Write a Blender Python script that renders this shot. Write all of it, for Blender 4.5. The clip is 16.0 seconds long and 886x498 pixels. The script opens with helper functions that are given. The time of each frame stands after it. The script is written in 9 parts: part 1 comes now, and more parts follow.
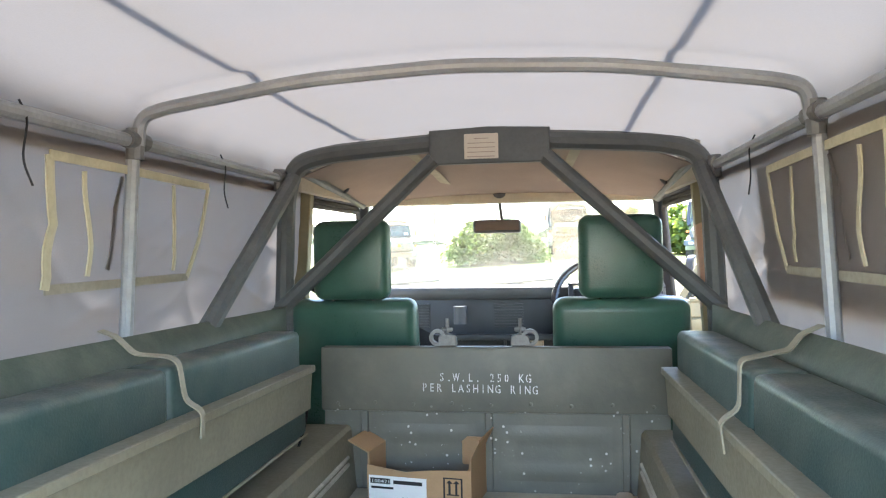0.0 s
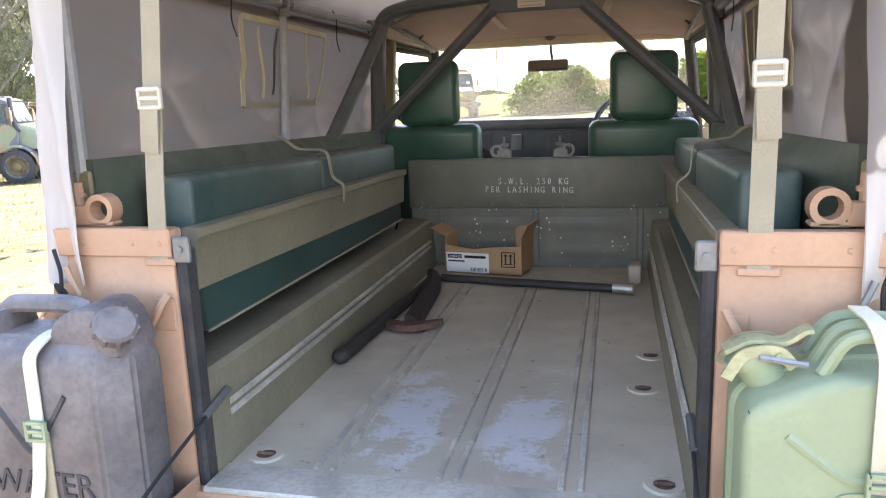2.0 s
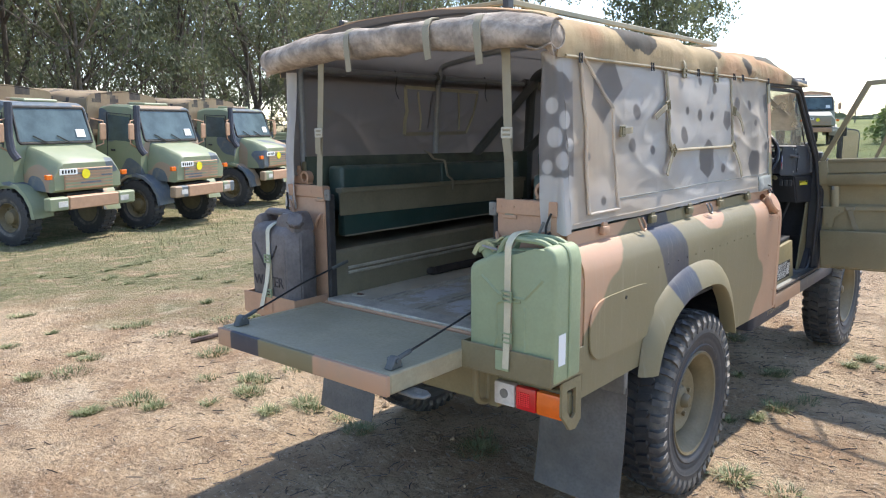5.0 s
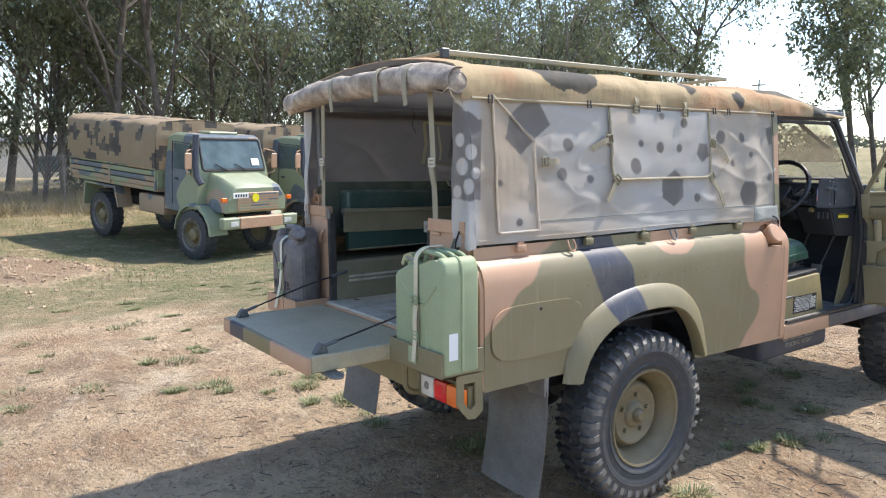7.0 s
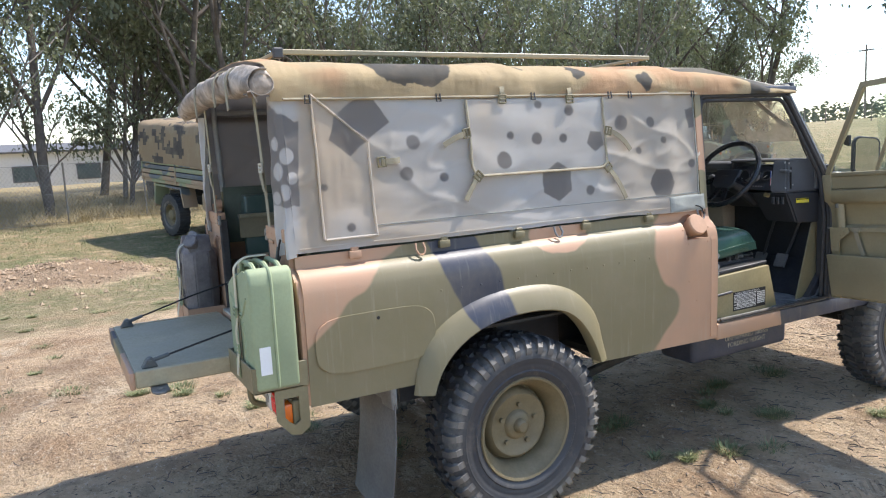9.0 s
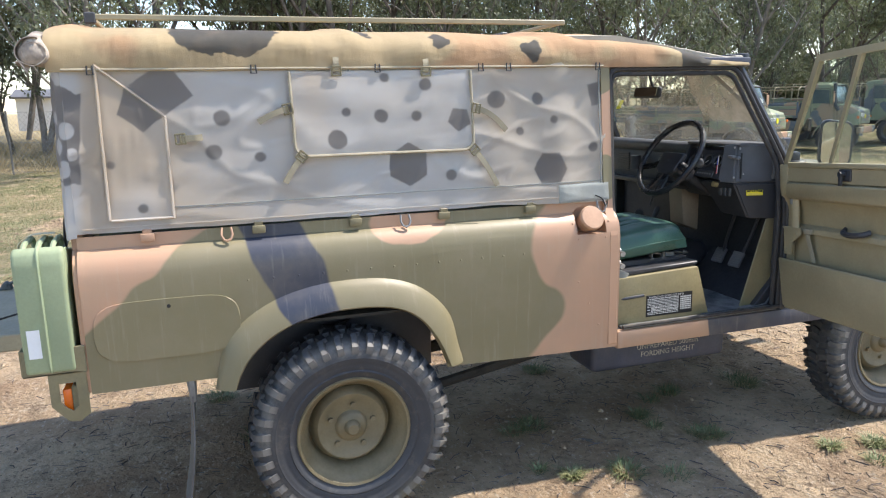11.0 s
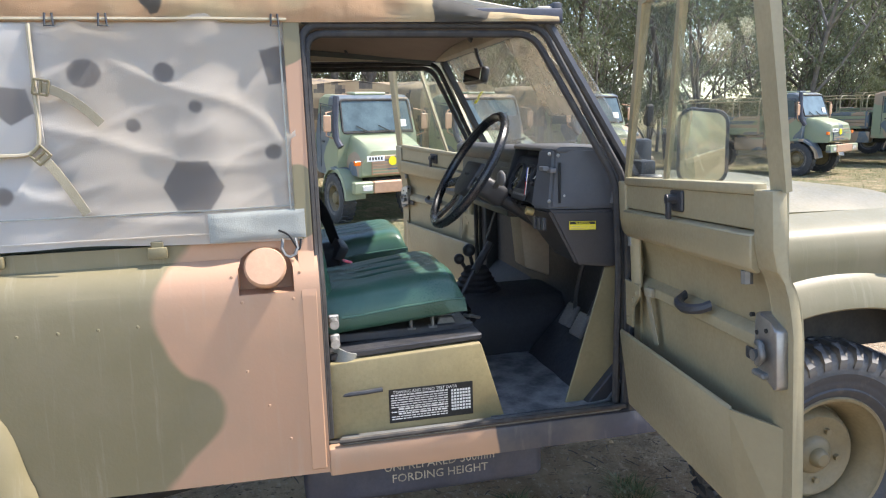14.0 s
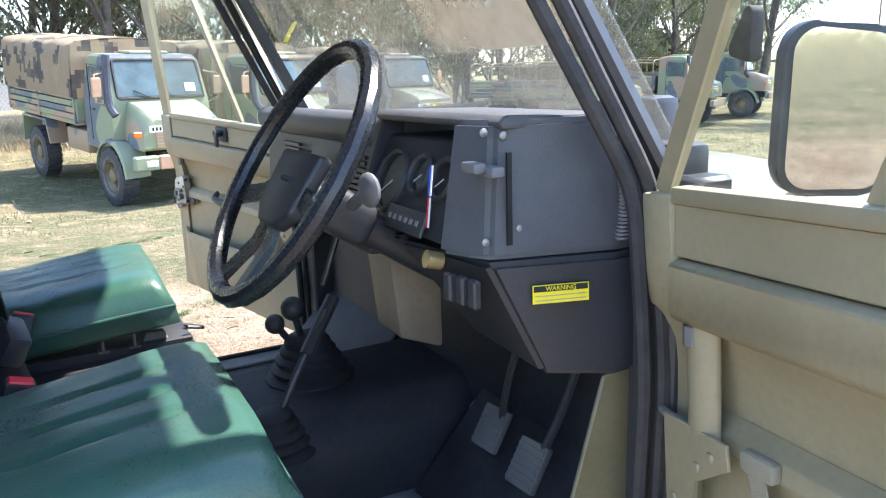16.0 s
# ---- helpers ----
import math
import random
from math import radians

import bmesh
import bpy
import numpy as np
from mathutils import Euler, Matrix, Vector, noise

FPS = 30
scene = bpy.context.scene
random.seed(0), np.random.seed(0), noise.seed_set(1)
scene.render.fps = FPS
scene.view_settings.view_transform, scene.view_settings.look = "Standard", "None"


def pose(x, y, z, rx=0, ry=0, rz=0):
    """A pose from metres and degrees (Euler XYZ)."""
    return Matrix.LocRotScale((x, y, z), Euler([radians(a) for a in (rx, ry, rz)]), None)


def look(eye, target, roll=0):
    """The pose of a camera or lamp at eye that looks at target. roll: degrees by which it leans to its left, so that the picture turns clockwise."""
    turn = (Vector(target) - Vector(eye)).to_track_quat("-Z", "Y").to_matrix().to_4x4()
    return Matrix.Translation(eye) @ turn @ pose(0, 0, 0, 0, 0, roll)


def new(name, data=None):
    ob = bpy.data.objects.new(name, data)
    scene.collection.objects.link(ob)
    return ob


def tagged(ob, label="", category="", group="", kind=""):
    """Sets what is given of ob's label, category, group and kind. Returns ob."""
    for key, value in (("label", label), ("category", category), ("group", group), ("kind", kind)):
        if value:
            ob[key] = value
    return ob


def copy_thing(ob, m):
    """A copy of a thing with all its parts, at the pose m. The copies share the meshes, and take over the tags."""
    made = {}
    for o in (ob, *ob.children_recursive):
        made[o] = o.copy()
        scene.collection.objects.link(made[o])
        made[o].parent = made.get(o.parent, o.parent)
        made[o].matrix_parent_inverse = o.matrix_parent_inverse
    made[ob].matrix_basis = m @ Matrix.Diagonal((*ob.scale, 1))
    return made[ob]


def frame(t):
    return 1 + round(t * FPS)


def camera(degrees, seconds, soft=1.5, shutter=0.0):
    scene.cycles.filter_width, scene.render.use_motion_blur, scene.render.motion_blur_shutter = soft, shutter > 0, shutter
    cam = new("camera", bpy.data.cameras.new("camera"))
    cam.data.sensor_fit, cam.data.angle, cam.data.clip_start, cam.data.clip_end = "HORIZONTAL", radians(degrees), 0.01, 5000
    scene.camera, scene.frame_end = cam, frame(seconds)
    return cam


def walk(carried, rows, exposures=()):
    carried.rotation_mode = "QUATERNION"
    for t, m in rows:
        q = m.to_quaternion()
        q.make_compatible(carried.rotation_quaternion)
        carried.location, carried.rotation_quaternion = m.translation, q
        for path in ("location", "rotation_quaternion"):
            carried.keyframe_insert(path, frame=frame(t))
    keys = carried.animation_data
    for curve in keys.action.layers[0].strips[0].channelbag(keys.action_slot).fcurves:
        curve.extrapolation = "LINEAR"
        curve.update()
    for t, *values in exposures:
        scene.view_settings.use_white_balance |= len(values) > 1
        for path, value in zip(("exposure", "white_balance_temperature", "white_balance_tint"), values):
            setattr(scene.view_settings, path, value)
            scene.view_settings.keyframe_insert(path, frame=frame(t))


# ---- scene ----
cam = camera(62.2, 16.0, 1.15)
PATH = [
    (0, (0.183, -1.356, 1.607), (-0.104, 0.624, 1.602), -1.0),
    (0.5, (0.227, -1.52, 1.588), (-0.076, 0.454, 1.479), -1.5),
    (1, (0.246, -1.672, 1.57), (-0.081, 0.286, 1.329), -1.9),
    (1.5, (0.247, -1.847, 1.559), (-0.135, 0.087, 1.222), -2.0),
    (2, (0.305, -2.064, 1.541), (-0.151, -0.158, 1.142), -2.1),
    (2.5, (0.472, -2.288, 1.54), (-0.066, -0.409, 1.116), -1.7),
    (3, (0.679, -2.541, 1.537), (0.012, -0.7, 1.128), -1.7),
    (3.5, (0.925, -2.763, 1.586), (0.114, -0.974, 1.207), -1.7),
    (4, (1.258, -2.901, 1.574), (0.287, -1.188, 1.226), -1.5),
    (4.5, (1.587, -2.974, 1.542), (0.462, -1.353, 1.211), -1.3),
    (4.7, (1.738, -3.0, 1.584), (0.548, -1.428, 1.252), -1.0),
    (7, (2.905, -2.63, 1.579), (1.294, -1.471, 1.332), -0.3),
    (7.5, (3.024, -2.492, 1.58), (1.365, -1.402, 1.334), -1.8),
    (8, (3.08, -2.254, 1.612), (1.393, -1.212, 1.347), -2.7),
    (8.5, (3.194, -1.974, 1.593), (1.48, -0.976, 1.332), -3.0),
    (10.8, (3.505, -0.644, 1.66), (1.654, 0.009, 1.276), -1.6),
    (11, (3.505, -0.507, 1.659), (1.643, 0.112, 1.272), -1.4),
    (11.5, (3.521, -0.166, 1.656), (1.64, 0.381, 1.252), -1.2),
    (12, (3.539, 0.194, 1.645), (1.639, 0.682, 1.256), -1.2),
    (12.5, (3.416, 0.439, 1.615), (1.505, 0.901, 1.248), -1.3),
    (13, (3.263, 0.69, 1.591), (1.345, 1.137, 1.243), -1.3),
    (13.5, (3.038, 0.941, 1.59), (1.118, 1.384, 1.244), -1.6),
    (14, (2.709, 1.089, 1.534), (0.79, 1.537, 1.188), -1.7),
    (14.5, (2.388, 1.226, 1.513), (0.484, 1.715, 1.147), -1.8),
    (15, (2.073, 1.361, 1.523), (0.199, 1.945, 1.138), -1.5),
    (15.5, (1.76, 1.375, 1.512), (-0.055, 2.107, 1.096), -1.9),
    (16, (1.443, 1.413, 1.493), (-0.276, 2.332, 1.042), -1.8),
]
# seconds, stops, kelvin, tint
EXPOSE = [(0, 4.1, 6500, 12), (0.5, 4.1, 6600, 13), (1.0, 3.95, 6900, 15), (1.5, 3.68, 7200, 19), (2.0, 3.18, 7300, 21), (2.5, 2.68, 7200, 21), (3.0, 2.15, 6900, 17), (3.5, 1.85, 6700, 14), (4.5, 1.55, 6600, 13),
          (8.5, 1.53, 6600, 13), (11, 1.6, 6700, 13), (13.0, 1.7, 6800, 14), (14.0, 1.9, 6700, 14), (15.0, 2.25, 6400, 14), (16, 2.55, 6200, 14)]
walk(cam, [(t, look(eye, target, roll)) for t, eye, target, roll in PATH], EXPOSE)

# world and sun: bright, slightly hazy midday, sun high and ahead of the vehicle
SUN_WAY = Vector((-0.04, -0.6, -1.0)).normalized()
world = bpy.data.worlds.new("sky")
scene.world = world
world.use_nodes = True
wt = world.node_tree
sky = wt.nodes.new("ShaderNodeTexSky")
sky.sky_type, sky.sun_disc = "NISHITA", False
sky.sun_elevation = math.asin(-SUN_WAY.z)
sky.sun_rotation = math.atan2(-SUN_WAY.x, -SUN_WAY.y)
sky.air_density, sky.dust_density, sky.ozone_density = 1.0, 0.35, 1.3
wt.links.new(sky.outputs[0], wt.nodes["Background"].inputs[0])
wt.nodes["Background"].inputs[1].default_value = 0.12
sun = new("sun", bpy.data.lights.new("sun", "SUN"))
sun.data.energy, sun.data.angle, sun.data.color = 2.65, radians(1.2), (1.0, 0.96, 0.89)
sun.matrix_world = look((0, 0, 30), Vector((0, 0, 30)) + SUN_WAY)

# ---------------------------------------------------------------- mesh tools
def fresh():
    return bmesh.new()


def finish(bm, name, sharp=35):
    bmesh.ops.recalc_face_normals(bm, faces=bm.faces)
    me = bpy.data.meshes.new(name)
    bm.to_mesh(me)
    bm.free()
    me.polygons.foreach_set("use_smooth", [True] * len(me.polygons))
    me.set_sharp_from_angle(angle=radians(sharp))
    return me


def part(name, bm, material, parent=None, label="", sharp=35):
    me = finish(bm, name, sharp)
    me.materials.append(material)
    ob = new(name, me)
    if parent:
        ob.parent = parent
    if label:
        ob["label"] = label
    return ob


def thing(name, label, category, m=None, group="", kind=""):
    ob = new(name)
    ob.empty_display_size = 0.1
    if m is not None:
        ob.matrix_world = m
    return tagged(ob, label, category, group, kind)


def box(bm, x0, x1, y0, y1, z0, z1, bevel=0.0, seg=1, m=None):
    """A box between two corners, with its edges rounded by bevel."""
    made = bmesh.ops.create_cube(bm, size=1)
    vs = made["verts"]
    for v in vs:
        v.co = Vector((x0 + (v.co.x + 0.5) * (x1 - x0), y0 + (v.co.y + 0.5) * (y1 - y0), z0 + (v.co.z + 0.5) * (z1 - z0)))
    if bevel:
        es = list({e for v in vs for e in v.link_edges})
        r = bmesh.ops.bevel(bm, geom=es, offset=bevel, segments=seg, profile=0.5, affect="EDGES")
        vs = list({v for f in r["faces"] for v in f.verts} | {v for v in vs if v.is_valid})
    if m is not None:
        bmesh.ops.transform(bm, matrix=m, verts=vs)
    return vs


def block(bm, pts, axis, a, b, bevel=0.0, seg=1, m=None):
    """A flat outline, pulled out along an axis from a to b. pts are the two other coordinates, in order x, y, z."""
    k = "xyz".index(axis)

    def at(p, d):
        q = list(p)
        q.insert(k, d)
        return Vector(q)
    lo = [bm.verts.new(at(p, a)) for p in pts]
    hi = [bm.verts.new(at(p, b)) for p in pts]
    n = len(pts)
    fs = [bm.faces.new(lo), bm.faces.new(hi[::-1])]
    fs += [bm.faces.new((lo[i], hi[i], hi[(i + 1) % n], lo[(i + 1) % n])) for i in range(n)]
    vs = lo + hi
    if bevel:
        es = list({e for f in fs for e in f.edges})
        r = bmesh.ops.bevel(bm, geom=es, offset=bevel, segments=seg, profile=0.5, affect="EDGES")
        vs = list({v for f in r["faces"] for v in f.verts} | {v for v in vs if v.is_valid})
    if m is not None:
        bmesh.ops.transform(bm, matrix=m, verts=vs)
    return vs


def rings(bm, loops, close=True, cap=True):
    """Skins a row of loops of equally many points."""
    rows = [[bm.verts.new(p) for p in loop] for loop in loops]
    n = len(rows[0])
    for a, b in zip(rows, rows[1:]):
        for i in range(n if close else n - 1):
            bm.faces.new((a[i], a[(i + 1) % n], b[(i + 1) % n], b[i]))
    if cap and close:
        bm.faces.new(rows[0][::-1])
        bm.faces.new(rows[-1])
    return rows


def rounded(pts, r=0.05, n=5):
    """Rounds the corners of an open line of points."""
    pts = [Vector(p) for p in pts]
    out = [pts[0]]
    for a, b, c in zip(pts, pts[1:], pts[2:]):
        d = min(r, (a - b).length * 0.48, (c - b).length * 0.48)
        p, q = b + (a - b).normalized() * d, b + (c - b).normalized() * d
        for i in range(n + 1):
            t = i / n
            out.append(p * (1 - t) ** 2 + b * 2 * t * (1 - t) + q * t ** 2)
    out.append(pts[-1])
    return out


def tube(bm, pts, r, n=8, flat=1.0, cap=True, taper=None):
    """A round bar along a line of points; flat squeezes it into a strap (its thin way lies nearest to the line's binormal)."""
    pts = [Vector(p) for p in pts]
    loops, side = [], None
    for i, p in enumerate(pts):
        d = (pts[min(i + 1, len(pts) - 1)] - pts[max(i - 1, 0)]).normalized()
        if side is None:
            side = d.orthogonal().normalized()
        side = (side - d * side.dot(d)).normalized()
        up = d.cross(side)
        rr = r if taper is None else r * (1 + (taper - 1) * i / (len(pts) - 1))
        loops.append([p + side * rr * math.cos(2 * math.pi * k / n) + up * rr * flat * math.sin(2 * math.pi * k / n) for k in range(n)])
    rings(bm, loops, True, cap)


def strap(bm, pts, w, t, across):
    """A flat band along points; across: the way its width lies."""
    pts = [Vector(p) for p in pts]
    loops = []
    for i, p in enumerate(pts):
        d = (pts[min(i + 1, len(pts) - 1)] - pts[max(i - 1, 0)]).normalized()
        a = Vector(across)
        a = (a - d * a.dot(d)).normalized()
        u = d.cross(a) * t / 2
        a = a * w / 2
        loops.append([p - a - u, p + a - u, p + a + u, p - a + u])
    rings(bm, loops)


def lathe(bm, prof, n=24, m=None, close=False):
    """Turns a profile of (radius, height) round the z axis."""
    loops = []
    for r, h in prof:
        loops.append([Vector((r * math.cos(2 * math.pi * k / n), r * math.sin(2 * math.pi * k / n), h)) for k in range(n)])
    if m is not None:
        loops = [[m @ p for p in lp] for lp in loops]
    if close:
        loops.append(loops[0])
    rings(bm, loops, True, not close)


def cyl(bm, a, b, r, n=12, r2=None):
    a, b = Vector(a), Vector(b)
    tube(bm, [a, b], r, n, taper=None if r2 is None else r2 / r)


def ball(bm, c, r, sx=1, sy=1, sz=1, n=10):
    vs = bmesh.ops.create_uvsphere(bm, u_segments=n, v_segments=max(4, n // 2 + 1), radius=r)["verts"]
    for v in vs:
        v.co = Vector((v.co.x * sx, v.co.y * sy, v.co.z * sz)) + Vector(c)


def sheet(bm, f, nu, nv, thick=0.0, way=None):
    """A sheet over u, v from 0 to 1; with a thickness, a second skin set back by it (along way(u, v), or the sheet's own normal)."""
    P = [[Vector(f(i / nu, j / nv)) for j in range(nv + 1)] for i in range(nu + 1)]
    A = [[bm.verts.new(p) for p in row] for row in P]
    for i in range(nu):
        for j in range(nv):
            bm.faces.new((A[i][j], A[i + 1][j], A[i + 1][j + 1], A[i][j + 1]))
    if thick:
        def nrm(i, j):
            du = P[min(i + 1, nu)][j] - P[max(i - 1, 0)][j]
            dv = P[i][min(j + 1, nv)] - P[i][max(j - 1, 0)]
            return du.cross(dv).normalized()
        B = [[bm.verts.new(P[i][j] - nrm(i, j) * thick) for j in range(nv + 1)] for i in range(nu + 1)]
        for i in range(nu):
            for j in range(nv):
                bm.faces.new((B[i][j + 1], B[i + 1][j + 1], B[i + 1][j], B[i][j]))
        for i in range(nu):
            bm.faces.new((A[i + 1][0], A[i][0], B[i][0], B[i + 1][0]))
            bm.faces.new((A[i][nv], A[i + 1][nv], B[i + 1][nv], B[i][nv]))
        for j in range(nv):
            bm.faces.new((A[0][j], A[0][j + 1], B[0][j + 1], B[0][j]))
            bm.faces.new((A[nu][j + 1], A[nu][j], B[nu][j], B[nu][j + 1]))


def text_mesh(bm, body, size, m, depth=0.0015, align="LEFT", squash=1.0):
    """Letters of the built-in font as a thin solid, laid in the xy plane of m."""
    cu = bpy.data.curves.new("letters", "FONT")
    cu.body, cu.size, cu.extrude, cu.align_x, cu.resolution_u = body, size, depth, align, 2
    cu.space_line = 1.0
    ob = bpy.data.objects.new("letters", cu)
    scene.collection.objects.link(ob)
    dg = bpy.context.evaluated_depsgraph_get()
    me = bpy.data.meshes.new_from_object(ob.evaluated_get(dg))
    me.transform(m @ Matrix.Diagonal((squash, 1, 1, 1)))
    bm.from_mesh(me)
    bpy.data.objects.remove(ob)
    bpy.data.curves.remove(cu)
    bpy.data.meshes.remove(me)


# ---------------------------------------------------------------- material tools
class Sock:
    """A value in a node tree, on which one can reckon."""
    tree = None

    def __init__(self, s):
        self.s = s

    def _m(self, op, *o):
        n = Sock.tree.nodes.new("ShaderNodeMath")
        n.operation = op
        for k, v in enumerate((self, *o)):
            if isinstance(v, Sock):
                Sock.tree.links.new(v.s, n.inputs[k])
            else:
                n.inputs[k].default_value = v
        return Sock(n.outputs[0])

    def __add__(self, o): return self._m("ADD", o)
    def __sub__(self, o): return self._m("SUBTRACT", o)
    def __mul__(self, o): return self._m("MULTIPLY", o)
    def __truediv__(self, o): return self._m("DIVIDE", o)
    def __radd__(self, o): return self + o
    def __rmul__(self, o): return self * o
    def __rsub__(self, o): return self * -1.0 + o
    def max(self, o): return self._m("MAXIMUM", o)
    def min(self, o): return self._m("MINIMUM", o)
    def sqrt(self): return self._m("SQRT")
    def abs(self): return self._m("ABSOLUTE")
    def sin(self): return self._m("SINE")
    def pow(self, o): return self._m("POWER", o)

    def ramp(self, a, b):
        """0 below a, 1 above b, smooth between (a may be above b)."""
        n = Sock.tree.nodes.new("ShaderNodeMapRange")
        n.interpolation_type = "SMOOTHSTEP"
        flip = a > b
        Sock.tree.links.new(self.s, n.inputs[0])
        n.inputs[1].default_value, n.inputs[2].default_value = min(a, b), max(a, b)
        n.inputs[3].default_value, n.inputs[4].default_value = (1, 0) if flip else (0, 1)
        return Sock(n.outputs[0])


def coords():
    n = Sock.tree.nodes.new("ShaderNodeTexCoord")
    x = Sock.tree.nodes.new("ShaderNodeSeparateXYZ")
    Sock.tree.links.new(n.outputs["Object"], x.inputs[0])
    return Sock(n.outputs["Object"]), Sock(x.outputs[0]), Sock(x.outputs[1]), Sock(x.outputs[2])


def grain(vec, scale, detail=4, rough=0.6, stretch=None, color=False):
    if stretch:
        mp = Sock.tree.nodes.new("ShaderNodeMapping")
        mp.inputs["Scale"].default_value = stretch
        Sock.tree.links.new(vec.s, mp.inputs[0])
        vec = Sock(mp.outputs[0])
    n = Sock.tree.nodes.new("ShaderNodeTexNoise")
    n.inputs["Scale"].default_value, n.inputs["Detail"].default_value, n.inputs["Roughness"].default_value = scale, detail, rough
    Sock.tree.links.new(vec.s, n.inputs["Vector"])
    return Sock(n.outputs[1 if color else 0])


def cells(vec, scale, feature="F1", out=0, rand=1.0):
    n = Sock.tree.nodes.new("ShaderNodeTexVoronoi")
    n.feature = feature
    n.inputs["Scale"].default_value, n.inputs["Randomness"].default_value = scale, rand
    Sock.tree.links.new(vec.s, n.inputs["Vector"])
    return Sock(n.outputs[out])


def mix(fac, a, b, how="MIX"):
    n = Sock.tree.nodes.new("ShaderNodeMix")
    n.data_type, n.blend_type = "RGBA", how
    for k, v in ((0, fac), (6, a), (7, b)):
        if isinstance(v, Sock):
            Sock.tree.links.new(v.s, n.inputs[k])
        else:
            n.inputs[k].default_value = v if k == 0 else (*v, 1)
    return Sock(n.outputs[2])


def begin(name):
    ma = bpy.data.materials.new(name)
    ma.use_nodes = True
    Sock.tree = ma.node_tree
    return ma, ma.node_tree.nodes["Principled BSDF"]


def give(bsdf, key, v):
    if isinstance(v, Sock):
        Sock.tree.links.new(v.s, bsdf.inputs[key])
    elif isinstance(v, tuple):
        bsdf.inputs[key].default_value = (*v, 1)
    else:
        bsdf.inputs[key].default_value = v


def relief(bsdf, h, strength=0.3, dist=0.01):
    n = Sock.tree.nodes.new("ShaderNodeBump")
    n.inputs["Strength"].default_value, n.inputs["Distance"].default_value = strength, dist
    Sock.tree.links.new(h.s, n.inputs["Height"])
    Sock.tree.links.new(n.outputs[0], bsdf.inputs["Normal"])


def dim(c, k):
    return tuple(x * k for x in c)


def plain(name, color, rough=0.5, metal=0.0, vary=0.18, scale=6.0, fine=90.0, bump=0.15, dust=0.0, dust_color=(0.36, 0.29, 0.2), coat=0.0):
    """Paint, rubber, metal or cloth of one colour, with soft stains, fine grain and a film of dust on what faces up."""
    ma, b = begin(name)
    p, x, y, z = coords()
    big, small = grain(p, scale), grain(p, fine, 2)
    c = mix(big.ramp(0.3, 0.7), dim(color, 1 - vary), dim(color, 1 + vary))
    c = mix(small.ramp(0.35, 0.75) * 0.35, c, dim(color, 1 - 1.6 * vary))
    if dust:
        g = Sock.tree.nodes.new("ShaderNodeNewGeometry")
        s = Sock.tree.nodes.new("ShaderNodeSeparateXYZ")
        Sock.tree.links.new(g.outputs["Normal"], s.inputs[0])
        up = Sock(s.outputs[2]).ramp(0.1, 0.95)
        d = (up * 0.75 + 0.25) * grain(p, scale * 2.3, 6).ramp(0.3, 0.75) * dust
        c = mix(d, c, dust_color)
    give(b, "Base Color", c)
    give(b, "Roughness", (small * 0.25 + big * 0.2 + (rough - 0.2)))
    give(b, "Metallic", metal)
    if coat:
        give(b, "Coat Weight", coat)
        give(b, "Coat Roughness", 0.25)
    if bump:
        relief(b, small * 0.6 + big, bump, 0.004)
    return ma

# ---------------------------------------------------------------- materials
TAN, OLIVE, INK = (0.47, 0.28, 0.175), (0.2, 0.17, 0.092), (0.04, 0.045, 0.065)
olive_paint = plain("olive_paint", OLIVE, 0.5, vary=0.12, dust=0.25)
olive_pale = plain("door_olive_paint", (0.33, 0.28, 0.17), 0.45, vary=0.1, scale=4, dust=0.15)
tan_paint = plain("tan_paint", TAN, 0.55, vary=0.1, dust=0.15)
ink_paint = plain("black_camouflage_paint", INK, 0.5, dust=0.2)
black_plastic = plain("black_plastic", (0.036, 0.038, 0.044), 0.42, vary=0.2, fine=260, bump=0.25, dust=0.05)
black_metal = plain("black_painted_metal", (0.04, 0.042, 0.048), 0.4, vary=0.2, dust=0.12)
rubber = plain("black_rubber", (0.03, 0.03, 0.032), 0.75, vary=0.25, dust=0.3)


def tyre_side():
    """Black rubber, scuffed pale where the shoulder drags through dust."""
    ma, b = begin("tyre_rubber")
    p, x, y, z = coords()
    r = (x * x + y * y).sqrt()
    c = mix(grain(p, 9, 5), (0.026, 0.028, 0.033), (0.05, 0.052, 0.057))
    scuff = r.ramp(0.3, 0.345) * r.ramp(0.396, 0.37) * grain(p, 5, 6, 0.7).ramp(0.38, 0.62)
    c = mix(scuff * 0.6, c, (0.24, 0.22, 0.19))
    c = mix(grain(p, 22, 5, 0.7).ramp(0.5, 0.75) * 0.25, c, (0.2, 0.17, 0.13))
    give(b, "Base Color", c)
    give(b, "Roughness", 0.6)
    relief(b, grain(p, 90, 3) * 0.4 + (r * 260.0).sin() * 0.3, 0.3, 0.004)
    return ma


tyre_rubber = tyre_side()
flap_rubber = plain("grey_flap_rubber", (0.1, 0.1, 0.1), 0.55, vary=0.3, scale=5, dust=0.4)
rim_paint = plain("rim_paint", (0.17, 0.135, 0.072), 0.5, vary=0.15, dust=0.35)
steel = plain("bare_steel", (0.42, 0.41, 0.39), 0.45, metal=0.85, vary=0.2)
dull_steel = plain("dull_zinc", (0.22, 0.22, 0.21), 0.55, metal=0.5, vary=0.2)
dark_steel = plain("hoop_paint", (0.085, 0.095, 0.095), 0.5, vary=0.15, dust=0.15)
green_vinyl = plain("green_vinyl", (0.038, 0.108, 0.077), 0.3, vary=0.14, scale=5, fine=220, bump=0.2, dust=0.08)
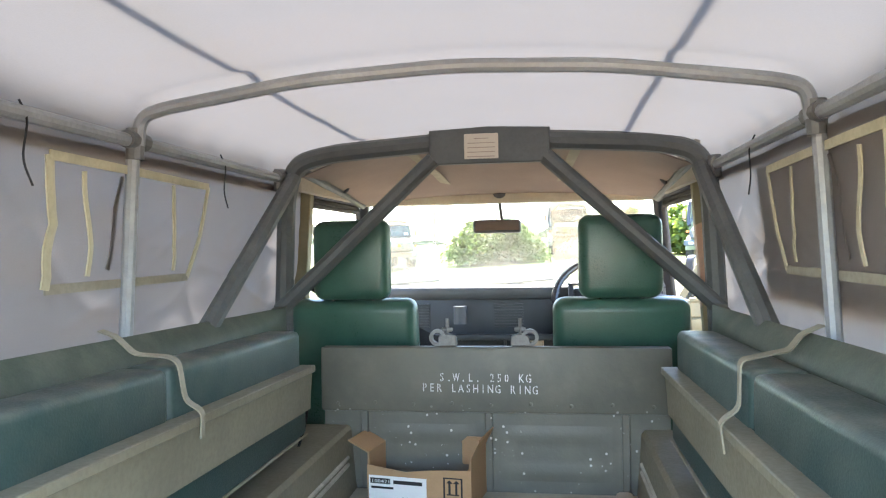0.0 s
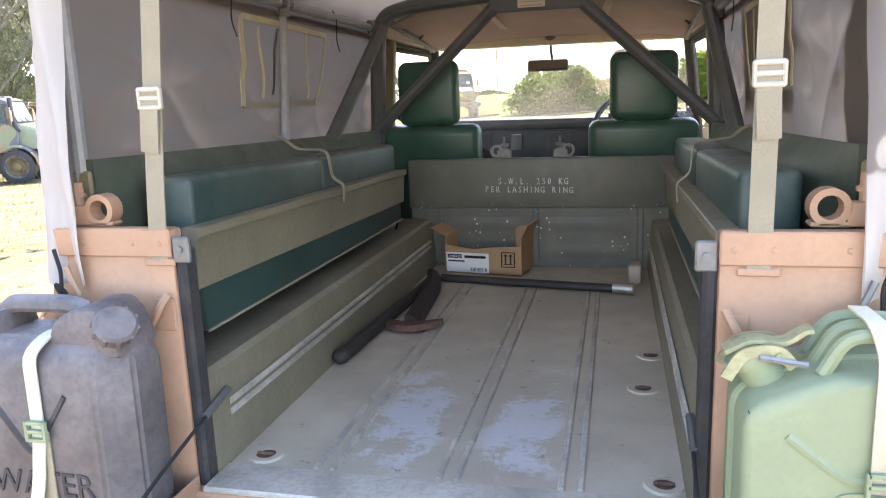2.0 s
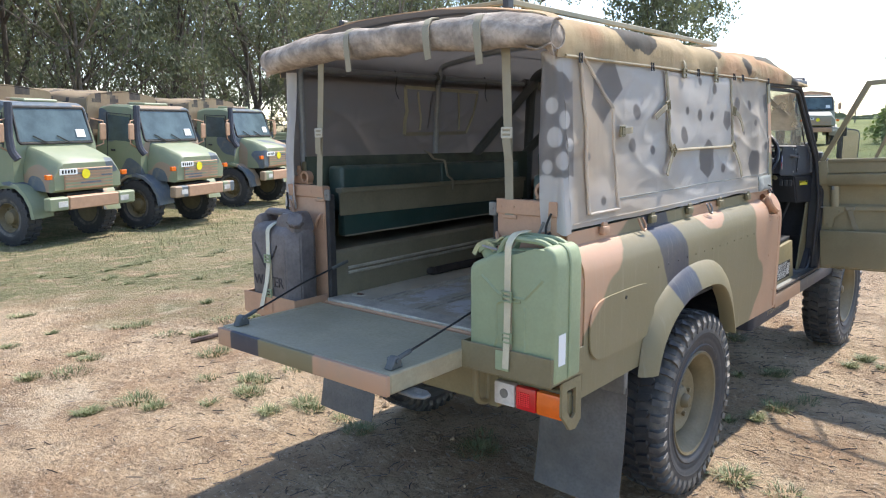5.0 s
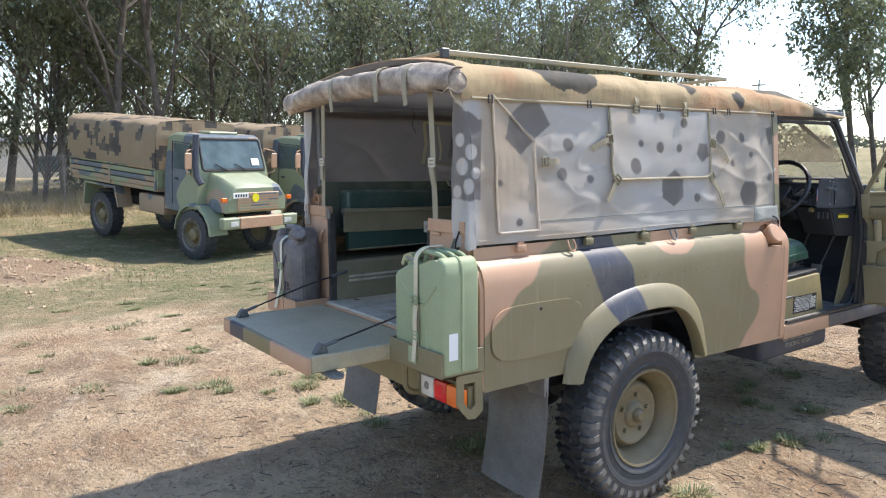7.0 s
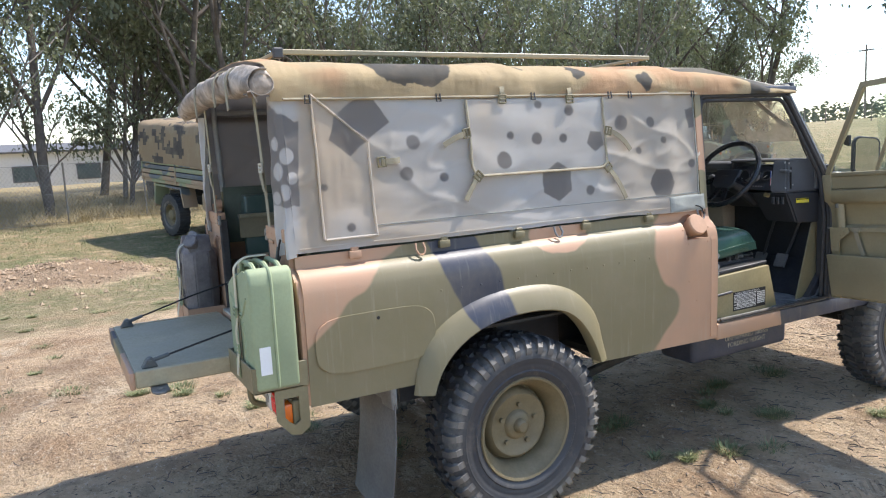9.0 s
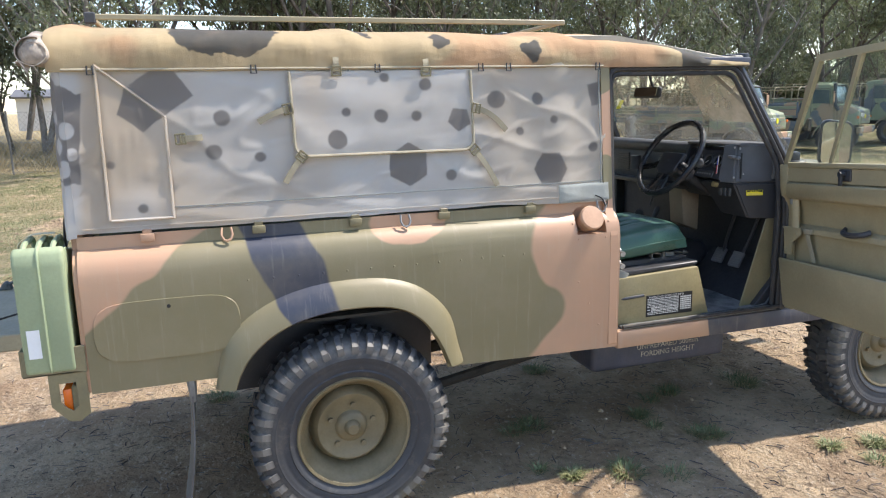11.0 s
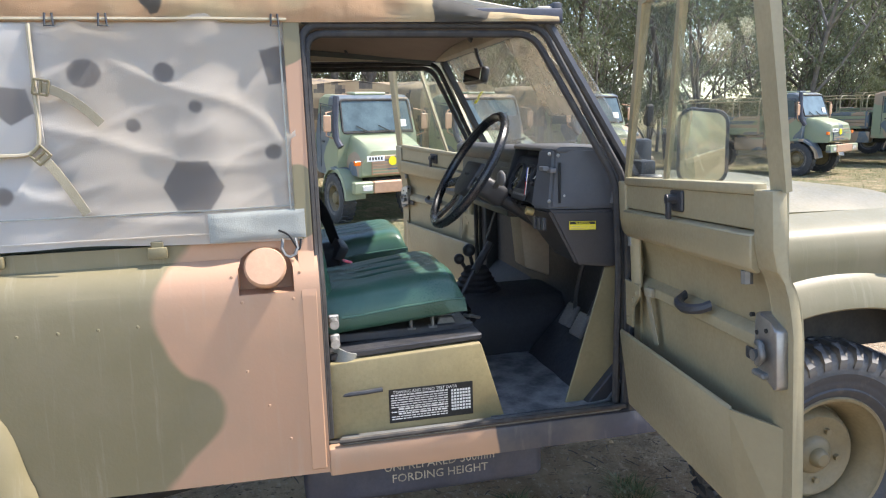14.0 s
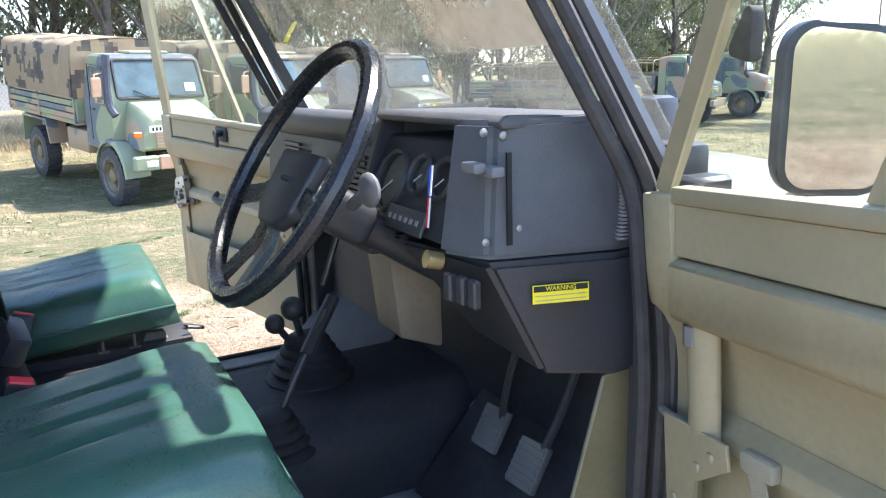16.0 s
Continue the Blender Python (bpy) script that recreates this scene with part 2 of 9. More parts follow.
bench_vinyl = plain("dusty_green_vinyl", (0.026, 0.058, 0.052), 0.42, vary=0.16, scale=5, fine=220, bump=0.2, dust=0.55, dust_color=(0.24, 0.23, 0.17))
back_vinyl = plain("faded_green_vinyl", (0.06, 0.08, 0.055), 0.5, vary=0.2, scale=5, fine=220, dust=0.5, dust_color=(0.24, 0.23, 0.17))
tub_paint = plain("tub_olive_paint", (0.215, 0.192, 0.128), 0.5, vary=0.14, dust=0.35, dust_color=(0.28, 0.25, 0.19))
webbing = plain("cream_webbing", (0.31, 0.28, 0.2), 0.85, vary=0.1, fine=300, bump=0.4)
khaki_webbing = plain("khaki_webbing", (0.36, 0.31, 0.21), 0.85, vary=0.15, fine=300, bump=0.4)
belt_webbing = plain("black_belt_webbing", (0.015, 0.015, 0.017), 0.7, fine=300)
green_can_paint = plain("green_can_paint", (0.29, 0.345, 0.205), 0.62, vary=0.08, scale=4, dust=0.12)
grey_can_paint = plain("weathered_black_plastic", (0.13, 0.115, 0.113), 0.52, vary=0.35, scale=7, dust=0.75, dust_color=(0.31, 0.27, 0.24))
white_paint = plain("white_stencil_paint", (0.72, 0.72, 0.68), 0.7)
white_label = plain("white_label", (0.8, 0.8, 0.78), 0.6, vary=0.03, bump=0)
black_ink = plain("black_print", (0.012, 0.012, 0.012), 0.6, bump=0)
yellow_label = plain("yellow_label", (0.85, 0.72, 0.02), 0.5, vary=0.05, bump=0)
red_lens = plain("red_lens", (0.6, 0.012, 0.015), 0.15, vary=0.1, coat=0.6)
amber_lens = plain("amber_lens", (0.85, 0.16, 0.01), 0.15, vary=0.1, coat=0.6)
clear_lens = plain("clear_lens", (0.6, 0.58, 0.55), 0.15, vary=0.2, coat=0.6)
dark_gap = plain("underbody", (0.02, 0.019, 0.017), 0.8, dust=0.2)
rope_black = plain("black_cord", (0.02, 0.02, 0.02), 0.8)
card = plain("cardboard", (0.42, 0.26, 0.135), 0.8, vary=0.08, fine=140)
wood_dark = plain("dark_handle", (0.035, 0.03, 0.027), 0.6, vary=0.3, scale=12)
chrome = plain("chrome", (0.7, 0.7, 0.7), 0.15, metal=1.0, vary=0.05, bump=0)
mat_rubber = plain("worn_floor_mat", (0.085, 0.09, 0.1), 0.45, vary=0.5, scale=6, dust=0.9, dust_color=(0.34, 0.34, 0.33))


def body_camouflage():
    ma, b = begin("body_camouflage")
    p, x, y, z = coords()
    w = grain(p, 3.0, 2) - 0.5
    yy, zz = y + w * 0.12, z + (grain(p, 4.1, 2) - 0.5) * 0.08
    tan_rear = (zz * 1.25 - yy - 2.05).ramp(-0.012, 0.012)
    tan_front = (yy - 0.845 + ((zz - 0.93) * 12.3).sin() * 0.07).ramp(-0.012, 0.012)
    band = yy + zz * 0.43
    ink = band.ramp(0.135, 0.15) * band.ramp(0.385, 0.37) * zz.ramp(0.85, 0.86)
    top = (((yy - 0.27) * (yy - 0.27) + (zz - 1.21) * (zz - 1.21) * 4.0).sqrt()).ramp(0.17, 0.155)
    low = (yy - 1.67).ramp(-0.005, 0.005) * z.ramp(0.66, 0.65)
    hood = y.ramp(2.0, 2.01) * z.ramp(0.65, 0.66)
    c = mix(tan_rear.max(tan_front).max(top), OLIVE, TAN)
    c = mix(ink.max(low), c, INK)
    c = mix(hood, c, (0.18, 0.16, 0.09))
    big = grain(p, 5.0, 6)
    c = mix(big.ramp(0.35, 0.75) * 0.25, c, (0.3, 0.25, 0.17))
    streak = grain(p, 9.0, 5, 0.65, (1.0, 4.0, 0.3)).ramp(0.54, 0.78) * 0.2
    c = mix(streak, c, (0.45, 0.42, 0.34))
    give(b, "Base Color", c)
    fine = grain(p, 120, 2)
    give(b, "Roughness", fine * 0.2 + big * 0.2 + 0.28)
    relief(b, fine * 0.3 + grain(p, 2.2, 2), 0.08, 0.01)
    return ma


def canvas_side():
    """Bleached camouflage canvas; grey spots and patches at their places on the right-hand side."""
    ma, b = begin("bleached_canvas")
    p, x, y, z = coords()
    n = grain(p, 9, 3)
    yy, zz = y + (n - 0.5) * 0.014, z + (grain(p, 11, 3) - 0.5) * 0.014
    base = mix(grain(p, 1.7, 2, 0.4, (1, 1, 0.4)).ramp(0.36, 0.58), (0.73, 0.7, 0.65), (0.66, 0.545, 0.415))
    base = mix(grain(p, 2.1, 2, 0.4, (1, 0.8, 0.5)).ramp(0.54, 0.66) * y.ramp(0.75, 0.45) * 0.7, base, (0.72, 0.725, 0.73))
    base = mix(y.ramp(0.5, 0.8) * 0.6, base, (0.68, 0.58, 0.455))
    base = mix(grain(p, 4, 3, 0.5, (1, 0.5, 1.3)).ramp(0.5, 0.75) * 0.25, base, (0.58, 0.49, 0.38))
    base = mix((0.715 - x - y).ramp(0.86, 0.9) * 0.85, base, (0.7, 0.685, 0.66))
    spots = None
    for cy, cz, r in SPOTS:
        d = ((yy - cy) * (yy - cy) + (zz - cz) * (zz - cz) * 1.15).sqrt() - r
        spots = d if spots is None else spots.min(d)
    grey = spots.ramp(0.005, -0.006)

    def poly(cy, cz, r, n=6, turn=0.0):
        d = None
        for k in range(n):
            a = turn + 2 * math.pi * k / n
            e = (y - cy) * math.cos(a) + (z - cz) * math.sin(a)
            d = e if d is None else d.max(e)
        return d - r
    patch = poly(0.9, 1.383, 0.066, 6, 0.5)
    patch = patch.min(poly(0.285, 1.43, 0.075, 6, 0.0))
    patch = patch.min(poly(-0.67, 1.675, 0.068, 5, 0.3))
    patch = patch.min(poly(-0.6, 1.73, 0.075, 4, 0.6))
    patch = patch.min(poly(0.5, 1.6, 0.04, 5, 0.2)).min(poly(1.14, 1.69, 0.045, 4, 0.2))
    patch = patch + (n - 0.5) * 0.014 + (grain(p, 26, 3) - 0.5) * 0.006
    grey = grey.max(patch.ramp(0.004, -0.004))
    # dark corner that wraps on to the curtain, with pale dots
    wrap = 0.715 - x - y
    dark = wrap.ramp(0.872, 0.88) * (z + (n - 0.5) * 0.1).ramp(1.4, 1.41) * (z - wrap * 0.5 + (n - 0.5) * 0.12).ramp(1.29, 1.28) * x.ramp(0.2, 0.3)
    grey = (grey * wrap.ramp(0.885, 0.88)).max(dark)
    light = None
    for a, h, r in ((0.925, 1.6, 0.03), (0.972, 1.545, 0.033), (0.9, 1.52, 0.022), (0.985, 1.645, 0.026), (0.935, 1.47, 0.03), (1.0, 1.45, 0.024)):
        e = ((wrap - a) * (wrap - a) + (z - h) * (z - h)).sqrt() - r
        light = e if light is None else light.min(e)
    grey = grey * light.ramp(-0.003, 0.003)
    c = mix(grey * (0.72 + grain(p, 3.3, 2) * 0.3), base, (0.19, 0.175, 0.165))
    stain = grain(p, 6, 6).ramp(0.48, 0.85) * 0.16
    c = mix(stain, c, (0.36, 0.3, 0.23))
    give(b, "Base Color", c)
    give(b, "Roughness", 0.85)
    weave = grain(p, 420, 1)
    relief(b, weave * 0.12 + grain(p, 7, 2, 0.4, (1, 0.3, 1.5)) * 1.2 + grain(p, 3.2, 2, 0.5, (1, 0.8, 0.8)) * 2.6, 0.28, 0.016)
    return ma


SPOTS = [(-0.404, 1.628, .031), (-0.44, 1.508, .029), (-0.28, 1.486, .02), (0.049, 1.637, .018), (0.183, 1.621, .027), (0.325, 1.616, .022),
         (0.009, 1.536, .038), (0.205, 1.765, .02), (0.367, 1.736, .025), (0.458, 1.38, .023), (0.664, 1.673, .038), (0.849, 1.67, .026),
         (0.767, 1.543, .019), (0.921, 1.586, .017), (1.104, 1.465, .022), (-0.784, 1.479, .014), (-0.695, 1.323, .018)]
def edge_camo():
    ma, b = begin("tailgate_edge_paint")
    p, x, y, z = coords()
    c = mix(x.ramp(-0.2, -0.19), INK, OLIVE)
    c = mix(x.ramp(0.1, 0.11).max(x.ramp(-0.36, -0.37)), c, TAN)
    c = mix(grain(p, 9, 5).ramp(0.45, 0.8) * 0.4, c, (0.3, 0.26, 0.19))
    give(b, "Base Color", c)
    give(b, "Roughness", 0.5)
    return ma


tailgate_edge = edge_camo()
body_camo = body_camouflage()
canvas = canvas_side()


def canvas_roof():
    ma, b = begin("tan_camouflage_canvas")
    p, x, y, z = coords()
    c = mix(grain(p, 1.3, 3).ramp(0.46, 0.52), (0.54, 0.325, 0.175), (0.5, 0.375, 0.21))
    yy, zz = y + (grain(p, 7, 3) - 0.5) * 0.14, z + (grain(p, 8, 3) - 0.5) * 0.1
    blk = (((yy + 0.37) * (yy + 0.37) + (zz - 1.94) * (zz - 1.94) * 5.0).sqrt()).ramp(0.2, 0.19)
    for cy, cz, r in ((0.44, 1.9, 0.035), (0.83, 1.865, 0.045), (0.15, 1.94, 0.04), (1.62, 1.84, 0.09)):
        blk = blk.max((((yy - cy) * (yy - cy) + (zz - cz) * (zz - cz)).sqrt()).ramp(r, r - 0.006))
    c = mix(blk * 0.95, c, (0.055, 0.055, 0.05))
    c = mix(grain(p, 8, 6).ramp(0.45, 0.8) * 0.3, c, (0.36, 0.27, 0.18))
    give(b, "Base Color", c)
    give(b, "Roughness", 0.85)
    relief(b, grain(p, 420, 1) * 0.12 + grain(p, 7, 3, 0.5, (1, 0.5, 1.2)) * 1.4 + grain(p, 3, 3, 0.5, (1, 2.2, 0.7)) * 3.0, 0.5, 0.022)
    return ma


def let_light_through(ma, share, tint):
    """Thin cloth: part of the light that falls on it comes through."""
    t = ma.node_tree
    Sock.tree = t
    out, b = t.nodes["Material Output"], t.nodes["Principled BSDF"]
    tr, mx = t.nodes.new("ShaderNodeBsdfTranslucent"), t.nodes.new("ShaderNodeMixShader")
    tr.inputs[0].default_value = (*tint, 1)
    mx.inputs[0].default_value = share
    t.links.new(b.outputs[0], mx.inputs[1])
    t.links.new(tr.outputs[0], mx.inputs[2])
    t.links.new(mx.outputs[0], out.inputs[0])
    return ma


let_light_through(canvas, 0.46, (0.7, 0.67, 0.63))
roof_canvas = let_light_through(canvas_roof(), 0.27, (0.66, 0.65, 0.63))
canvas_inner = let_light_through(plain("brown_canvas_lining", (0.13, 0.112, 0.1), 0.9, vary=0.1, scale=3, fine=300, bump=0.4), 0.39, (0.52, 0.495, 0.475))
lining_tape = plain("cream_tape", (0.5, 0.45, 0.3), 0.85, vary=0.15)


def worn_floor():
    ma, b = begin("worn_tub_floor")
    p, x, y, z = coords()
    c = mix(grain(p, 3, 5).ramp(0.35, 0.7), (0.43, 0.385, 0.295), (0.58, 0.515, 0.395))
    c = mix(grain(p, 1.6, 4).ramp(0.5, 0.68) * 0.5, c, (0.3, 0.225, 0.155))
    lane = (x.abs() - 0.125).abs().ramp(0.12, 0.05) * y.ramp(-0.15, -0.45) * y.ramp(-0.92, -0.75)
    bare = (grain(p, 6, 8, 0.7) + lane * 0.16 - 0.16).ramp(0.44, 0.52) * lane * 0.9
    c = mix(bare, c, (0.58, 0.58, 0.59))
    c = mix(grain(p, 26, 3).ramp(0.66, 0.72) * 0.5, c, (0.08, 0.07, 0.06))
    give(b, "Base Color", c)
    give(b, "Roughness", 0.55 - bare * 0.2)
    give(b, "Metallic", bare * 0.15)
    relief(b, grain(p, 60, 3), 0.2, 0.004)
    return ma


tub_floor_mat = worn_floor()


def chipped_band():
    ma, b = begin("chipped_bulkhead_paint")
    p, x, y, z = coords()
    c = mix(grain(p, 4, 5).ramp(0.3, 0.7), (0.115, 0.114, 0.092), (0.155, 0.15, 0.115))
    chip = cells(p, 42, rand=1.0).ramp(0.2, 0.13) * grain(p, 9, 3).ramp(0.51, 0.56) * z.ramp(1.13, 1.09)
    chip = chip + grain(p, 75, 4).ramp(0.68, 0.71) * grain(p, 8, 3).ramp(0.5, 0.58) * z.ramp(1.17, 1.08)
    c = mix(chip, c, (0.62, 0.6, 0.55))
    c = mix(grain(p, 9, 6).ramp(0.5, 0.8) * 0.35, c, (0.24, 0.22, 0.17))
    give(b, "Base Color", c)
    give(b, "Roughness", 0.5)
    relief(b, grain(p, 80, 2), 0.15, 0.003)
    return ma


bulkhead_mat = chipped_band()


def earth():
    ma, b = begin("dry_earth")
    p, x, y, z = coords()
    worn = grain(p, 0.9, 6).ramp(0.38, 0.62)
    c = mix(worn, (0.7, 0.515, 0.32), (0.46, 0.295, 0.165))
    # scuffed, darker crumbs and old leaf litter
    c = mix(grain(p, 4.5, 8, 0.75).ramp(0.47, 0.64) * 0.6, c, (0.3, 0.21, 0.13))
    c = mix(grain(p, 1.5, 7, 0.7, (0.7, 1.0, 1)).ramp(0.5, 0.6) * 0.55, c, (0.31, 0.2, 0.115))
    c = mix(grain(p, 2.2, 6, 0.7, (0.45, 1.0, 1)).ramp(0.55, 0.66) * 0.7, c, (0.72, 0.58, 0.4))
    c = mix(grain(p, 40, 5, 0.75, (0.6, 1, 1)).ramp(0.56, 0.63) * 0.7, c, (0.75, 0.62, 0.45))
    c = mix(grain(p, 31, 5, 0.75, (1, 0.55, 1)).ramp(0.56, 0.64) * 0.75, c, (0.17, 0.115, 0.07))
    c = mix(cells(p, 21).ramp(0.16, 0.11) * grain(p, 7, 3).ramp(0.5, 0.56), c, (0.1, 0.075, 0.05))
    c = mix(cells(p, 33).ramp(0.14, 0.1) * grain(p, 5, 3).ramp(0.52, 0.58), c, (0.7, 0.62, 0.5))
    # chevron prints of tyres beside the vehicle
    track = None
    for x0 in (1.42, 2.75):
        m = (x - x0 + (grain(p, 0.6, 2) - 0.5) * 0.25).abs()
        t = m.ramp(0.11, 0.09) * ((y + m * 0.9) * 125.0).sin().ramp(-0.2, 0.5)
        track = t if track is None else track.max(t)
    track = track * grain(p, 1.1, 3).ramp(0.42, 0.55)
    c = mix(track * 0.45, c, (0.2, 0.145, 0.095))
    # grass away from the trampled stretch
    far = (x * -0.16 + y * 0.03 - 0.72 + (grain(p, 0.25, 4) - 0.5) * 1.9).ramp(0.0, 0.45)
    front = (y * 0.16 - 1.25 + (grain(p, 0.3, 4) - 0.5) * 1.5).ramp(0.0, 0.4)
    right = (x * 0.1 - 1.1 + (grain(p, 0.3, 4) - 0.5) * 1.5).ramp(0.0, 0.4)
    gr = mix(grain(p, 0.5, 5).ramp(0.4, 0.62), (0.3, 0.25, 0.12), (0.17, 0.175, 0.065))
    gr = mix(grain(p, 9, 6, 0.7).ramp(0.42, 0.66) * 0.65, gr, (0.4, 0.32, 0.19))
    gr = mix(grain(p, 13, 5, 0.7).ramp(0.52, 0.7) * 0.6, gr, (0.07, 0.07, 0.03))
    bank = (((x + 12.8) * (x + 12.8)) / 6.0 + ((y + 1.6) * (y + 1.6)) / 3.6).sqrt() + (grain(p, 0.9, 4) - 0.5) * 0.8
    bare = bank.ramp(1.0, 0.8)
    c = mix(bare * 0.7, c, (0.3, 0.2, 0.12))
    far = far * bank.ramp(0.9, 1.1)
    c = mix(far.max(front).max(right) * grain(p, 2.4, 6, 0.7).ramp(0.3, 0.52), c, gr)
    c = mix((x + (grain(p, 0.4, 4) - 0.5) * 2.0).ramp(-22.0, -24.5) * y.ramp(22, 16) * 0.8, c, mix(grain(p, 5, 5, 0.7).ramp(0.4, 0.65), (0.46, 0.36, 0.19), (0.3, 0.22, 0.12)))
    green = mix(grain(p, 0.2, 5).ramp(0.38, 0.62), (0.24, 0.24, 0.07), (0.13, 0.18, 0.045))
    c = mix(((y * 0.1 - 1.9 + (grain(p, 0.15, 4) - 0.5) * 1.2).ramp(0.0, 0.6)) * (x + y * 0.25).ramp(-6.0, 0.0) * 0.8, c, green)
    give(b, "Base Color", c)
    give(b, "Roughness", 0.95)
    relief(b, grain(p, 30, 6, 0.75) * 1.5 + grain(p, 6, 6, 0.7) * 3.5 - track * 0.5, 1.0, 0.05)
    return ma


ground_mat = earth()


def foliage(name, a, bcol):
    ma, b = begin(name)
    p, x, y, z = coords()
    g = Sock.tree.nodes.new("ShaderNodeNewGeometry")
    c = mix(Sock(g.outputs["Random Per Island"]), a, bcol)
    c = mix(grain(p, 0.8, 3).ramp(0.35, 0.7) * 0.5, c, dim(a, 0.6))
    give(b, "Base Color", c)
    give(b, "Roughness", 0.6)
    give(b, "Subsurface Weight", 0.0)
    return ma


gum_leaf = foliage("gum_leaves", (0.12, 0.138, 0.085), (0.22, 0.232, 0.155))
bright_leaf = foliage("bright_leaves", (0.11, 0.17, 0.035), (0.2, 0.26, 0.06))
grass_blade = foliage("grass_blades", (0.13, 0.17, 0.06), (0.28, 0.26, 0.13))
dry_blade = foliage("dry_grass", (0.4, 0.32, 0.16), (0.28, 0.22, 0.11))
bark = plain("bark", (0.12, 0.1, 0.085), 0.9, vary=0.35, scale=3, fine=30, bump=0.6)
pale_bark = plain("pale_gum_bark", (0.2, 0.175, 0.15), 0.85, vary=0.35, scale=2, fine=30, bump=0.5)


def clear_glass(name, tint=(1, 1, 1), dusty=0.0):
    """A thin pane: mostly see-through, with a film of dust and mirror-like gloss."""
    ma, b = begin(name)
    t = ma.node_tree
    out = t.nodes["Material Output"]
    clear, gloss, film = t.nodes.new("ShaderNodeBsdfTransparent"), t.nodes.new("ShaderNodeBsdfGlossy"), t.nodes.new("ShaderNodeBsdfDiffuse")
    clear.inputs[0].default_value = (*tint, 1)
    gloss.inputs["Roughness"].default_value = 0.02
    film.inputs[0].default_value = (0.5, 0.47, 0.42, 1)
    lw = t.nodes.new("ShaderNodeLayerWeight")
    lw.inputs[0].default_value = 0.5
    fr = Sock(lw.outputs["Facing"]).pow(4.0) * 0.5 + 0.03
    a, c = t.nodes.new("ShaderNodeMixShader"), t.nodes.new("ShaderNodeMixShader")
    t.links.new(fr.s, a.inputs[0])
    t.links.new(clear.outputs[0], a.inputs[1])
    t.links.new(gloss.outputs[0], a.inputs[2])
    p, x, y, z = coords()
    d = grain(p, 4, 5).ramp(0.3, 0.8) * dusty + dusty * 0.3
    t.links.new(d.s, c.inputs[0])
    t.links.new(a.outputs[0], c.inputs[1])
    t.links.new(film.outputs[0], c.inputs[2])
    t.links.new(c.outputs[0], out.inputs[0])
    return ma


pane_glass = clear_glass("window_glass", (0.93, 0.96, 0.94), 0.05)
# film thicker than its dust: tan reflections and glare are put into it too
screen_glass = clear_glass("windscreen_glass", (0.93, 0.96, 0.94), 0.38)
truck_glass = plain("dark_truck_glass", (0.09, 0.125, 0.13), 0.12, vary=0.3, scale=1.5, bump=0)
mirror_glass = plain("mirror_glass", (0.58, 0.58, 0.57), 0.01, metal=1.0, vary=0.0, bump=0)


def truck_camo():
    ma, b = begin("truck_camouflage")
    p, x, y, z = coords()
    o = Sock.tree.nodes.new("ShaderNodeObjectInfo")
    q = Sock.tree.nodes.new("ShaderNodeVectorMath")
    q.operation = "ADD"
    cx = Sock.tree.nodes.new("ShaderNodeCombineXYZ")
    Sock.tree.links.new((Sock(o.outputs["Random"]) * 9.0).s, cx.inputs[0])
    Sock.tree.links.new(p.s, q.inputs[0])
    Sock.tree.links.new(cx.outputs[0], q.inputs[1])
    q = Sock(q.outputs[0])
    c = mix(grain(q, 0.75, 1).ramp(0.5, 0.51), (0.23, 0.265, 0.165), (0.32, 0.23, 0.155))
    c = mix(grain(q, 0.9, 1).ramp(0.56, 0.57), c, (0.1, 0.125, 0.15))
    c = mix(grain(p, 6, 5).ramp(0.4, 0.8) * 0.35, c, (0.32, 0.29, 0.2))
    give(b, "Base Color", c)
    give(b, "Roughness", 0.5)
    return ma


def truck_canvas():
    ma, b = begin("truck_cover_camouflage")
    p, x, y, z = coords()
    sn = Sock.tree.nodes.new("ShaderNodeVectorMath")
    sn.operation = "SNAP"
    sn.inputs[1].default_value = (0.09, 0.09, 0.09)
    Sock.tree.links.new(p.s, sn.inputs[0])
    q = Sock(sn.outputs[0])
    c = mix(grain(q, 2.1, 1).ramp(0.575, 0.58), (0.25, 0.185, 0.115), (0.06, 0.052, 0.048))
    c = mix(grain(p, 3, 5).ramp(0.4, 0.8) * 0.4, c, (0.34, 0.29, 0.18))
    give(b, "Base Color", c)
    give(b, "Roughness", 0.85)
    relief(b, grain(p, 3, 4), 0.4, 0.05)
    return ma


truck_paint, truck_cover = truck_camo(), truck_canvas()
white_wall = plain("white_wall", (0.75, 0.75, 0.73), 0.8, vary=0.04)
dark_wall = plain("grey_roof", (0.12, 0.12, 0.125), 0.7)
wire = plain("galvanised_wire", (0.32, 0.32, 0.31), 0.5, metal=0.6)
post_wood = plain("grey_timber", (0.2, 0.18, 0.155), 0.85, vary=0.3)

webbing_tan = plain("tan_piping", (0.4, 0.35, 0.25), 0.85, vary=0.15)
grey_canvas = plain("grey_green_canvas", (0.3, 0.31, 0.28), 0.85, vary=0.15, fine=300, bump=0.3)
roll_canvas = plain("rolled_canvas", (0.4, 0.34, 0.28), 0.9, vary=0.45, scale=9, fine=60, bump=0.9, dust=0.35, dust_color=(0.26, 0.2, 0.15))
cream_plastic = plain("cream_plastic", (0.5, 0.47, 0.38), 0.4, vary=0.05)
tube_grey = plain("grey_galvanised_tube", (0.34, 0.35, 0.35), 0.5, metal=0.3, vary=0.15)
tan_label = plain("buff_plate", (0.62, 0.55, 0.45), 0.6, vary=0.05, bump=0)
faded_print = plain("faded_print", (0.4, 0.33, 0.27), 0.7, bump=0)
